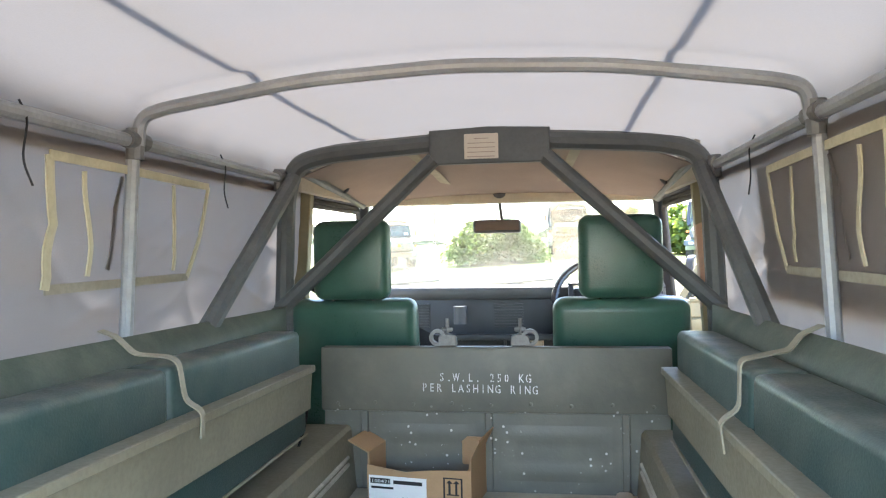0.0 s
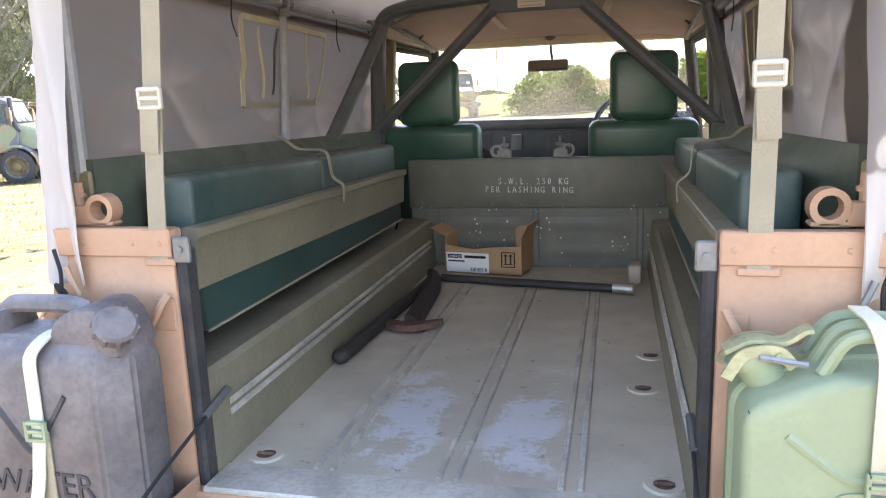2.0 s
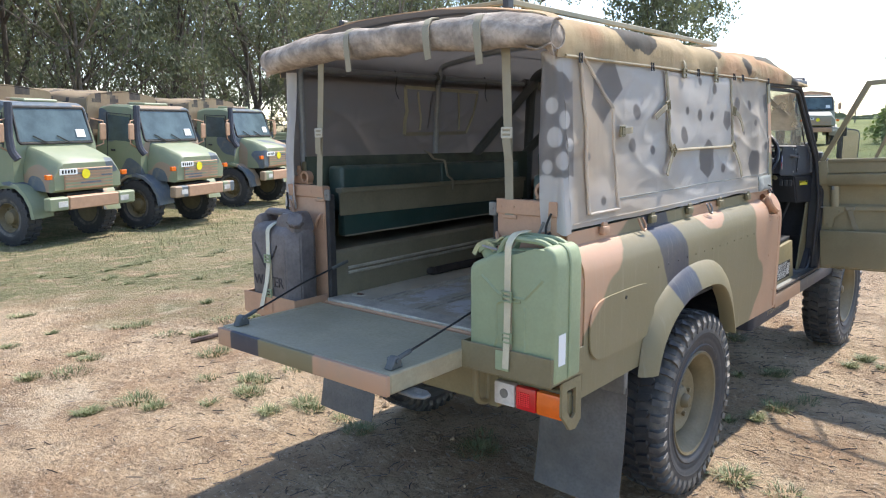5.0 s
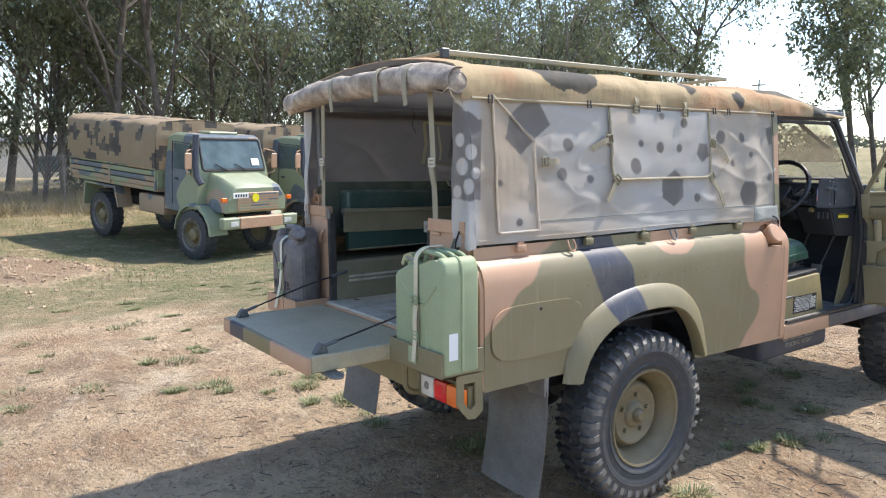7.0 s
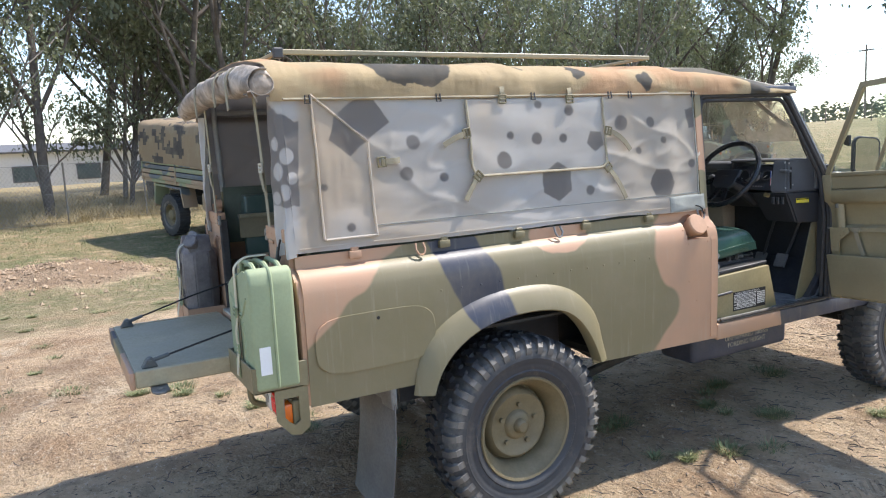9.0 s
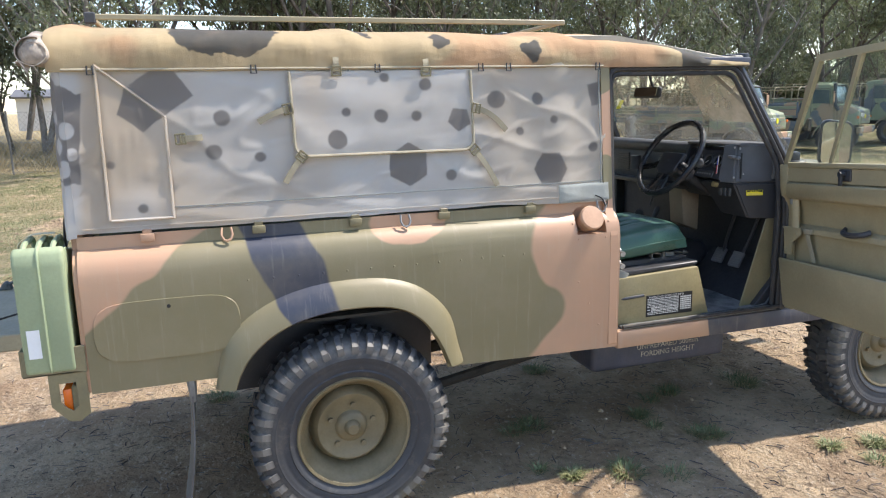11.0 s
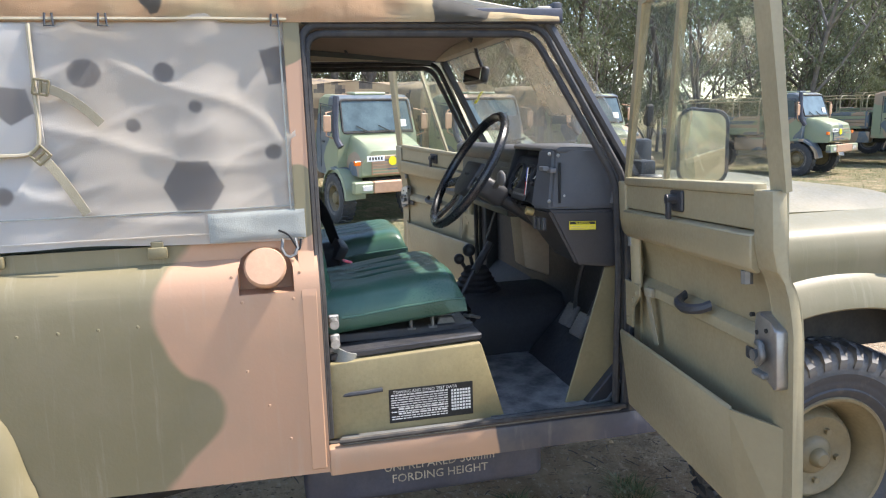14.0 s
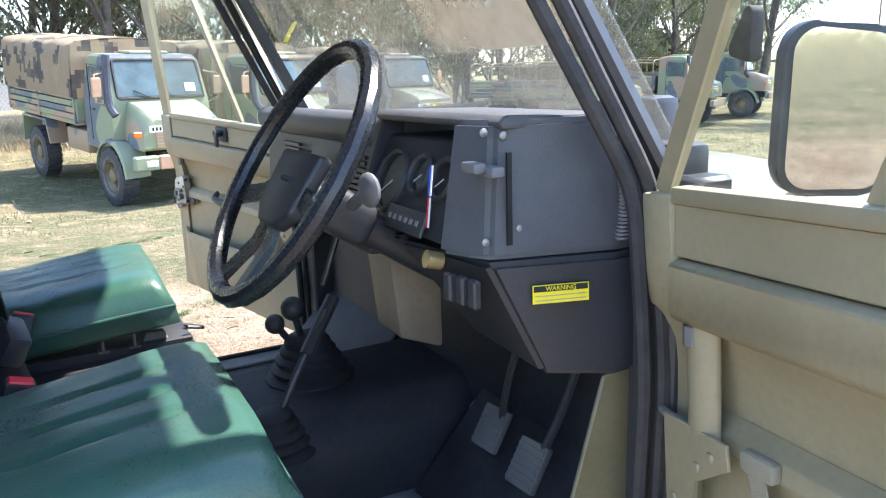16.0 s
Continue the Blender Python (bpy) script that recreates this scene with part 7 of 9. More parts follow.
# ---------------------------------------------------------------- load space: folded benches
for s in (1, -1):
    def X(a, b):
        return min(s * a, s * b), max(s * a, s * b)
    bench = thing("folding_bench", "folded bench with dusty green vinyl cushions and olive steel rail", "bench", group="benches in the load space")
    for y0, y1 in ((-0.79, -0.118), (-0.11, 0.59)):
        bm = fresh()
        box(bm, *X(0.5, 0.6), y0, y1, 1.205, 1.411, 0.016, 3)
        for v in bm.verts:
            if v.co.z > 1.3:
                v.co.z -= 0.027 * (v.co.y + 0.79) / 1.38
        part("seat_cushion", bm, bench_vinyl, bench)
    bm = fresh()
    # padded backrest: swells between its edges
    def pad(u, v):
        a, b = u * 2 - 1, v * 2 - 1
        bulge = (1 - a ** 6) * (1 - b ** 4)
        return (s * (0.655 - 0.045 * bulge), -0.86 + 1.76 * u, 1.16 + 0.294 * v - 0.03 * u)
    sheet(bm, pad, 30, 10, -0.04 * s)
    bk = part("backrest_cushion", bm, back_vinyl, bench)
    bm = fresh()
    box(bm, *X(0.66, 0.70), -0.868, -0.85, 1.16, 1.432, 0.004)
    part("backrest_board", bm, olive_paint, bench)
    bm = fresh()
    # steel seat pan stood on edge: channel with a flat top flange
    block(bm, [(s * 0.462, 1.318), (s * 0.505, 1.318), (s * 0.505, 1.30), (s * 0.484, 1.298), (s * 0.484, 1.20), (s * 0.478, 1.195), (s * 0.474, 1.296), (s * 0.462, 1.30)], "y", -0.83, 0.6, 0.002)
    for v in bm.verts:
        v.co.z -= 0.035 * (v.co.y + 0.81) / 1.66
    part("seat_pan", bm, tub_paint, bench)
    bm = fresh()
    box(bm, *X(0.486, 0.535), -0.80, 0.59, 1.1, 1.2, 0.012, 2)
    part("lower_cushion", bm, lower_vinyl, bench)
    bm = fresh()
    tube(bm, [(s * 0.4855, -0.80, 1.103), (s * 0.4855, 0.59, 1.1)], 0.0035, 5)
    part("piping", bm, webbing, bench)
    bm = fresh()
    tube(bm, rounded([(s * 0.475, 0.604, 1.28), (s * 0.5, 0.62, 1.12), (s * 0.54, 0.64, 1.02)], 0.03), 0.004, 5)
    part("stay_cord", bm, rope_black, bench)
    # webbing strap over the folded cushions
    tie = thing("bench_strap", "narrow webbing strap tied over a folded bench", "strap", group="bench straps")
    bm = fresh()
    if s > 0:
        pts = [(0.46, -0.1, 1.26), (0.456, -0.09, 1.312), (0.49, -0.08, 1.33), (0.497, -0.06, 1.408), (0.55, -0.02, 1.412), (0.6, 0.02, 1.414), (0.635, 0.06, 1.438), (0.68, 0.09, 1.45)]
    else:
        pts = [(-0.46, -0.075, 1.262), (-0.456, -0.075, 1.312), (-0.488, -0.08, 1.33), (-0.495, -0.09, 1.405), (-0.52, -0.08, 1.413), (-0.60, -0.06, 1.414), (-0.65, -0.04, 1.445), (-0.69, -0.03, 1.455)]
    strap(bm, rounded(pts, 0.015, 3), 0.014, 0.003, (0, 1, 0.2))
    part("webbing", bm, webbing if s > 0 else faded_tape, tie)

# tools and carton on the floor
def lug_wrench_row(name, label, pts, r, ma, extra=None):
    t = thing(name, label, "tool")
    bm = fresh()
    tube(bm, rounded(pts, 0.03), r, 10)
    part("handle", bm, ma, t)
    return t


jack = lug_wrench_row("jack_bar", "dark steel jack handle with bright socket lying on floor", [(-0.34, 0.595, 0.872), (0.305, 0.491, 0.872)], 0.015, wood_dark)
bm = fresh()
cyl(bm, (0.3, 0.492, 0.874), (0.37, 0.481, 0.874), 0.02, 14)
part("socket", bm, steel, jack, "bright steel socket")
pick = lug_wrench_row("pick_handle", "dark wooden tool handle lying on floor", [(-0.406, -0.3, 0.874), (-0.4, -0.2, 0.875), (-0.39, 0.1, 0.873), (-0.37, 0.55, 0.872)], 0.02, wood_dark)
bm = fresh()
ball(bm, (-0.407, -0.305, 0.877), 0.024, 1, 1.2, 0.85, 12)
part("knob_end", bm, wood_dark, pick)
head = thing("tool_head", "curved rusty steel tool head on its dark shaft", "tool")
bm = fresh()
tube(bm, rounded([(-0.3, 0.02, 0.873), (-0.305, 0.15, 0.882), (-0.325, 0.42, 0.888), (-0.36, 0.55, 0.895)], 0.06), 0.019, 8, 1.6)
part("shaft", bm, wood_dark, head)
bm = fresh()
loops = []
for k in range(13):
    u = k / 12
    x = -0.4 + 0.195 * u
    w = 0.011 + 0.02 * math.sin(math.pi * u) ** 0.7
    y, z = 0.03 - 0.045 * math.sin(math.pi * u), 0.866 + 0.006 * u
    loops.append([Vector((x, y - w, z - 0.006)), Vector((x, y + w, z - 0.006)), Vector((x, y + w * 0.8, z + 0.012)), Vector((x, y - w * 0.8, z + 0.012))])
rings(bm, loops)
part("blade", bm, rust, head, "rust-brown curved blade")

carton = thing("carton", "open brown cardboard carton with white label on floor", "box", pose(-0.19, 0.82, 0.857, 0, 0, -9) @ Matrix.Diagonal((1.27, 1, 0.9, 1)))
W, D, H = 0.125, 0.09, 0.165
for name, a in (("front_panel", (-W, W, -D, -D + 0.004, 0, 0.13)), ("back_panel", (-W, W, D - 0.004, D, 0, H + 0.02)), ("side_panel", (-W, -W + 0.004, -D + 0.004, D - 0.004, 0, H)), ("side_panel", (W - 0.004, W, -D + 0.004, D - 0.004, 0, H)), ("base_panel", (-W, W, -D, D, 0.0, 0.004))):
    bm = fresh()
    if name == "front_panel":
        block(bm, [(-W, 0), (W, 0), (W, 0.128), (0.03, 0.12), (-0.03, 0.108), (-W, 0.125)], "y", -D, -D + 0.004)
    else:
        box(bm, *a)
    p = part(name, bm, card, carton)
    if name == "back_panel":
        bm = fresh()
        text_mesh(bm, "ROTATE STOCK", 0.017, Matrix.Translation((0.0, D - 0.0045, 0.135)) @ Matrix.Rotation(radians(90), 4, "X") @ Matrix.Rotation(radians(180), 4, "Z"), 0.0003, "CENTER")
        for k, w in enumerate((0.05, 0.04, 0.055, 0.045)):
            box(bm, 0.01 - w, 0.01 + w, D - 0.0048, D - 0.0042, 0.147 + 0.008 * k, 0.151 + 0.008 * k)
        part("print", bm, faded_ink, p)
for s, a in ((-1, 55), (1, -20)):
    bm = fresh()
    box(bm, -0.002, 0.002, -D, D, 0, 0.06, 0, 1, pose(s * (W - 0.002), 0, H, 0, -a if s > 0 else -a, 0))
    part("flap", bm, card, carton)
bm = fresh()
box(bm, -W + 0.004, 0.02, -D - 0.0012, -D - 0.0004, 0.004, 0.092)
lab = part("label_sheet", bm, white_label, carton, "white paper label")
bm = fresh()
box(bm, -W + 0.008, -0.068, -D - 0.0017, -D - 0.0013, 0.066, 0.084)
part("number_box", bm, black_ink, lab)
bm = fresh()
text_mesh(bm, "100421", 0.016, Matrix.Translation((-W + 0.010, -D - 0.0019, 0.069)) @ Matrix.Rotation(radians(90), 4, "X"), 0.0002)
part("number_print", bm, white_label, lab)
bm = fresh()
box(bm, -0.06, 0.01, -D - 0.0017, -D - 0.0013, 0.068, 0.08)
part("name_print", bm, black_ink, lab)
bm = fresh()
box(bm, -W + 0.01, -0.06, -D - 0.0017, -D - 0.0013, 0.05, 0.057)
part("line_print", bm, black_ink, lab)
bm = fresh()
for k in range(14):
    box(bm, -0.04 + 0.004 * k, -0.04 + 0.004 * k + (0.0012 if k % 3 else 0.0026), -D - 0.0017, -D - 0.0013, 0.01, 0.026)
part("barcode", bm, black_ink, lab)
bm = fresh()
for a in ((0.06, 0.105, 0.034, 0.038), (0.06, 0.105, 0.098, 0.102), (0.06, 0.064, 0.038, 0.098), (0.101, 0.105, 0.038, 0.098), (0.068, 0.097, 0.046, 0.05), (0.072, 0.077, 0.05, 0.088), (0.088, 0.093, 0.05, 0.088)):
    box(bm, a[0], a[1], -D - 0.0008, -D - 0.0003, a[2], a[3])
for x in (0.0745, 0.0905):
    block(bm, [(x - 0.008, 0.084), (x + 0.008, 0.084), (x, 0.094)], "y", -D - 0.0009, -D - 0.0003)
part("arrow_mark", bm, black_ink, carton)

# drain plates and ring sockets let into the floor
for x, y in ((-0.373, -0.82), (0.395, -0.815), (0.373, -0.369), (0.4, -0.138)):
    bm = fresh()
    lathe(bm, [(0.02, 0.0), (0.02, 0.004), (0.034, 0.004), (0.038, 0.0)], 20, pose(x, y, 0.8532), close=True)
    part("ring_socket", bm, tub_floor_mat, car)
    bm = fresh()
    cyl(bm, (x, y, 0.8532), (x, y, 0.8545), 0.02, 16)
    tube(bm, [(x - 0.018, y, 0.857), (x + 0.018, y, 0.857)], 0.004, 6)
    part("lashing_ring", bm, rust, car)
bm = fresh()
box(bm, 0.352, 0.4, 0.62, 0.72, 0.853, 0.925, 0.012, 2)
part("floor_bracket", bm, tub_floor_mat, car)
# clamps for long arms on the bulkhead's top edge
for x, o in ((-0.135, -1), (0.09, 1)):
    bm = fresh()
    lathe(bm, [(0.016, -0.011), (0.026, -0.011), (0.026, 0.011), (0.016, 0.011)], 20, pose(x + o * 0.03, 0.9, 1.327, 90), close=True)
    block(bm, [(x - 0.03, 1.301), (x + 0.03, 1.301), (x + 0.028, 1.33), (x + 0.012, 1.338), (x - 0.012, 1.338), (x - 0.028, 1.33)], "y", 0.89, 0.91, 0.003)
    cyl(bm, (x, 0.9, 1.33), (x, 0.9, 1.385), 0.006, 8)
    box(bm, x - 0.018, x + 0.018, 0.895, 0.905, 1.345, 1.358, 0.004, 2)
    part("barrel_clamp", bm, dull_steel, car)

# ---------------------------------------------------------------- rear of the body
def tube_clamp(s, x, y):
    bm = fresh()
    m = pose(x, y, 1.335) @ Matrix.Diagonal((0.76, 0.76, 0.76, 1))
    ringm = m @ pose(-0.02, 0, 0.04, 90)
    lathe(bm, [(0.024, -0.02), (0.038, -0.02), (0.038, 0.02), (0.024, 0.02)], 20, ringm, close=True)
    box(bm, 0.01, 0.075, -0.02, 0.02, 0.002, 0.05, 0.006, 2, m)
    box(bm, -0.055, 0.02, -0.02, 0.02, 0.001, 0.012, 0.004, 1, m)
    cyl(bm, m @ Vector((0.045, 0, 0.04)), m @ Vector((0.045, 0, 0.105)), 0.009, 8)
    box(bm, 0.028, 0.062, -0.009, 0.009, 0.068, 0.08, 0.004, 2, m @ pose(0, 0, 0, 0, 0, 0))
    if s < 0:
        for v in bm.verts:
            v.co.x = 2 * x - v.co.x
    part("pole_clamp", bm, tan_paint, car)


tube_clamp(1, 0.627, -0.885)
tube_clamp(-1, -0.628, -0.9)
for s in (1, -1):
    def X(a, b):
        return min(s * a, s * b), max(s * a, s * b)
    # capping strip, hinged latch, cord hook
    bm = fresh()
    box(bm, *X(0.455, 0.7), -0.9445, -0.9385, 1.285, 1.337, 0.003)
    part("capping_strip", bm, tan_paint, car)
    bm = fresh()
    box(bm, *X(0.46, 0.5), -0.9435, -0.9385, 1.15, 1.21, 0.002)
    tube(bm, rounded([(s * 0.465, -0.95, 1.22), (s * 0.475, -0.962, 1.2), (s * 0.49, -0.958, 1.175), (s * 0.5, -0.955, 1.165)], 0.015), 0.007, 6)
    part("tailgate_latch", bm, tan_paint, car)
    for dx, dz in ((0.475, 1.31), (0.53, 1.31), (0.465, 1.16), (0.51, 1.155), (0.63, 1.31)):
        bm = fresh()
        ball(bm, (s * dx, -0.945, dz), 0.005, 1, 0.5, 1, 6)
        part("rivet", bm, tan_paint, car)
    bm = fresh()
    tube(bm, rounded([(s * 0.66, -0.96, 1.27), (s * 0.648, -0.962, 1.24), (s * 0.635, -0.962, 1.215), (s * 0.648, -0.968, 1.195), (s * 0.668, -0.968, 1.2)], 0.012), 0.0055, 6)
    part("cord_hook", bm, dull_steel if s > 0 else tan_paint, car)
    bm = fresh()
    tube(bm, rounded([(s * 0.685, -0.955, 1.3), (s * 0.67, -0.962, 1.26), (s * 0.672, -0.966, 1.215), (s * 0.69, -0.96, 1.24), (s * 0.66, -0.965, 1.22), (s * 0.68, -0.96, 1.19)], 0.012), 0.004, 5)
    part("shock_cord", bm, rope_black, car)
    bm = fresh()
    box(bm, *X(0.421, 0.453), -0.942, -0.93, 1.275, 1.322, 0.003)
    cyl(bm, (s * 0.437, -0.946, 1.3), (s * 0.437, -0.94, 1.3), 0.006, 8)
    part("seal_bracket", bm, dull_steel, car)
    # tray for the can
    tr = tan_paint if s < 0 else olive_paint
    bm = fresh()
    box(bm, *X(0.445, 0.8), -1.128, -1.122, 0.78, 0.872, 0.002)
    box(bm, *X(0.445, 0.451), -1.124, -0.945, 0.775, 0.87, 0.002)
    box(bm, *X(0.794, 0.8), -1.124, -0.925, 0.775, 0.87, 0.002)
    box(bm, *X(0.445, 0.8), -1.126, -0.945, 0.775, 0.782, 0.002)
    part("can_tray", bm, tr, car)
    bm = fresh()
    box(bm, *X(0.59, 0.645), -1.1325, -1.1285, 0.80, 0.866, 0.002)
    part("strap_slot", bm, tan_paint if s < 0 else green_can_paint, car)
    # tail lights under the tray
    lamp = new("tail_lamp")
    lamp.parent = car
    for a, b, ma, nm in ((0.50, 0.585, clear_lens, "reversing_lens"), (0.59, 0.672, red_lens, "red_lens"), (0.674, 0.775, amber_lens, "amber_lens")):
        bm = fresh()
        box(bm, *X(a, b), -1.015, -0.985, 0.628, 0.71, 0.006, 2)
        part(nm, bm, ma, lamp)
    bm = fresh()
    box(bm, *X(0.495, 0.78), -0.985, -0.955, 0.62, 0.72, 0.004)
    part("lamp_housing", bm, olive_paint, lamp)
    bm = fresh()
    cyl(bm, (s * 0.543, -1.017, 0.672), (s * 0.543, -1.0, 0.672), 0.017, 14)
    part("bulb_ring", bm, dull_steel, lamp)
    bm = fresh()
    for i in range(7):
        for j in range(7):
            box(bm, s * (0.603 + 0.007 * i) - 0.0025, s * (0.603 + 0.007 * i) + 0.0025, -1.0175, -1.0145, 0.645 + 0.007 * j, 0.65 + 0.007 * j)
    part("reflector_grid", bm, bright_red, lamp)
    # guard at the lamp's outer end
    bm = fresh()
    o = [(-1.05, 0.775), (-0.93, 0.775), (-0.93, 0.62), (-0.965, 0.595), (-1.0, 0.6), (-1.05, 0.66)]
    i = [(-1.02, 0.74), (-0.965, 0.74), (-0.965, 0.65), (-0.985, 0.635), (-1.0, 0.645), (-1.02, 0.67)]
    loops = []
    for xx in (0.786, 0.796):
        loops.append([Vector((s * xx, *p)) for p in o])
    rings_o = [[bm.verts.new(p) for p in lp] for lp in loops]
    rings_i = [[bm.verts.new(Vector((s * xx, *p))) for p in i] for xx in (0.786, 0.796)]
    n = 6
    for k in range(n):
        kk = (k + 1) % n
        bm.faces.new((rings_o[0][k], rings_o[0][kk], rings_o[1][kk], rings_o[1][k]))
        bm.faces.new((rings_i[0][k], rings_i[1][k], rings_i[1][kk], rings_i[0][kk]))
        for q in (0, 1):
            bm.faces.new((rings_o[q][k], rings_i[q][k], rings_i[q][kk], rings_o[q][kk]))
    part("lamp_guard", bm, tr, car)
    bm = fresh()
    tube(bm, rounded([(s * 0.455, -1.06, 0.775), (s * 0.455, -1.06, 0.64), (s * 0.455, -0.99, 0.61), (s * 0.455, -0.98, 0.775)], 0.03), 0.012, 8)
    box(bm, *X(0.44, 0.5), -0.99, -0.955, 0.60, 0.775, 0.008, 2)
    part("bumperette", bm, olive_paint, car)
    # mud flap
    bm = fresh()
    def flap_f(u, v):
        return (s * (0.425 + 0.37 * u) - (0.085 if s < 0 else 0), -0.59 - 0.05 * (1 - v) ** 2 - 0.012 * math.sin(3 * u), 0.165 + 0.46 * v)
    sheet(bm, flap_f, 8, 10, 0.006)
    part("mud_flap", bm, flap_rubber, car)
    bm = fresh()
    box(bm, *X(0.42, 0.79), -0.6, -0.575, 0.6, 0.69, 0.004)
    part("flap_bracket", bm, dull_steel, car)
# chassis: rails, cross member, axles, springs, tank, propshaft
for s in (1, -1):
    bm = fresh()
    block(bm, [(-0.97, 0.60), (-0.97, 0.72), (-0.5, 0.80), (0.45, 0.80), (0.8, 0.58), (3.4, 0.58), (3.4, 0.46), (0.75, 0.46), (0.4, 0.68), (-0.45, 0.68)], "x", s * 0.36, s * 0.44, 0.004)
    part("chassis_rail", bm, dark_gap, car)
    for y in (0.0, 2.794):
        bm = fresh()
        pts = [(s * 0.5 + 0.06 * math.cos(k * 0.8), y + 0.06 * math.sin(k * 0.8), 0.47 + 0.0075 * k) for k in range(42)]
        tube(bm, pts, 0.009, 6)
        part("coil_spring", bm, dark_gap, car)
    bm = fresh()
    tube(bm, [(s * 0.47, 0.05, 0.33), (s * 0.42, 1.0, 0.47)], 0.025, 8)
    part("radius_arm", bm, dark_gap, car)
    bm = fresh()
    box(bm, *X(0.5, 0.79), -0.5, 0.45, 0.856, 0.868)
    part("wheel_well", bm, dark_gap, car)
    bm = fresh()
    box(bm, *X(0.46, 0.7), 1.13, 1.86, 0.43, 0.6, 0.03, 3)
    tank = part("side_tank", bm, ink_paint, car)
    if s > 0:
        bm = fresh()
        m = Matrix.Translation((0.7015, 1.53, 0.518)) @ Matrix.Rotation(radians(90), 4, "Z") @ Matrix.Rotation(radians(90), 4, "X")
        text_mesh(bm, "UNPREPARED 500mm", 0.036, m, 0.0006, "CENTER")
        text_mesh(bm, "FORDING HEIGHT", 0.036, Matrix.Translation((0, 0, -0.037)) @ m, 0.0006, "CENTER")
        part("stencil_lettering", bm, faded_stencil, tank)
for y in (0.0, 2.794):
    bm = fresh()
    cyl(bm, (-0.66, y, 0.398), (0.66, y, 0.398), 0.045, 12)
    ball(bm, (0.12 if y < 1 else -0.15, y, 0.398), 0.14, 1, 1, 1, 14)
    part("axle", bm, dark_gap, car)
bm = fresh()
cyl(bm, (0.1, 0.1, 0.42), (0.05, 1.4, 0.5), 0.03, 10)
part("propeller_shaft", bm, dark_gap, car)
bm = fresh()
box(bm, -0.5, 0.5, -0.975, -0.945, 0.60, 0.77, 0.006)
part("rear_cross_member", bm, olive_paint, car)
bm = fresh()
box(bm, -0.42, 0.42, 1.3, 2.0, 0.42, 0.6, 0.04)
part("gearbox", bm, dark_gap, car)
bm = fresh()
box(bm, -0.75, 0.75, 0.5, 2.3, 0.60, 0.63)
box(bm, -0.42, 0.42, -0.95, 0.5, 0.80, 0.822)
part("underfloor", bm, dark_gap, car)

# fuel filler in its recess
bm = fresh()
dense = []
for (ya, za), (yb, zb) in zip(FILLER, FILLER[1:] + FILLER[:1]):
    dense += [(ya + (yb - ya) * k / 6, za + (zb - za) * k / 6) for k in range(6)]
front = [bm.verts.new((side_x(z), y, z)) for y, z in dense]
back = [bm.verts.new((0.70 + 0.02 * (z < 1.11), y, z)) for y, z in dense]
for k in range(len(dense)):
    bm.faces.new((front[k], front[(k + 1) % len(dense)], back[(k + 1) % len(dense)], back[k]))
bm.faces.new(back)
part("filler_recess", bm, tan_paint, car)
for y, z in ((0.978, 1.15), (1.15, 1.15), (1.0, 1.085), (1.13, 1.085)):
    bm = fresh()
    ball(bm, (side_x(z), y, z), 0.005, 0.5, 1, 1, 6)
    part("screw", bm, tan_paint, car)
bm = fresh()
m = pose(0.762, 1.064, 1.158, 0, 62)
lathe(bm, [(0.042, -0.03), (0.042, 0.012), (0.052, 0.014), (0.054, 0.032), (0.049, 0.04), (0.001, 0.042)], 26, m)
fc = part("filler_cap", bm, tan_paint, car, "round tan fuel cap")
for k in range(3):
    bm = fresh()
    box(bm, -0.006, 0.006, 0.044, 0.053, 0.015, 0.03, 0.002, 1, m @ Matrix.Rotation(2.1 * k, 4, "Z"))
    part("grip", bm, tan_paint, fc)
for k in range(16):
    bm = fresh()
    ball(bm, (0.797, -0.36 + 0.092 * k if k < 13 else 1.0 + 0.05 * (k - 13), 1.045 if k < 13 else 0.9 - 0.1 * (k - 13)), 0.0045, 0.5, 1, 1, 6)
    part("rivet", bm, body_camo, car)

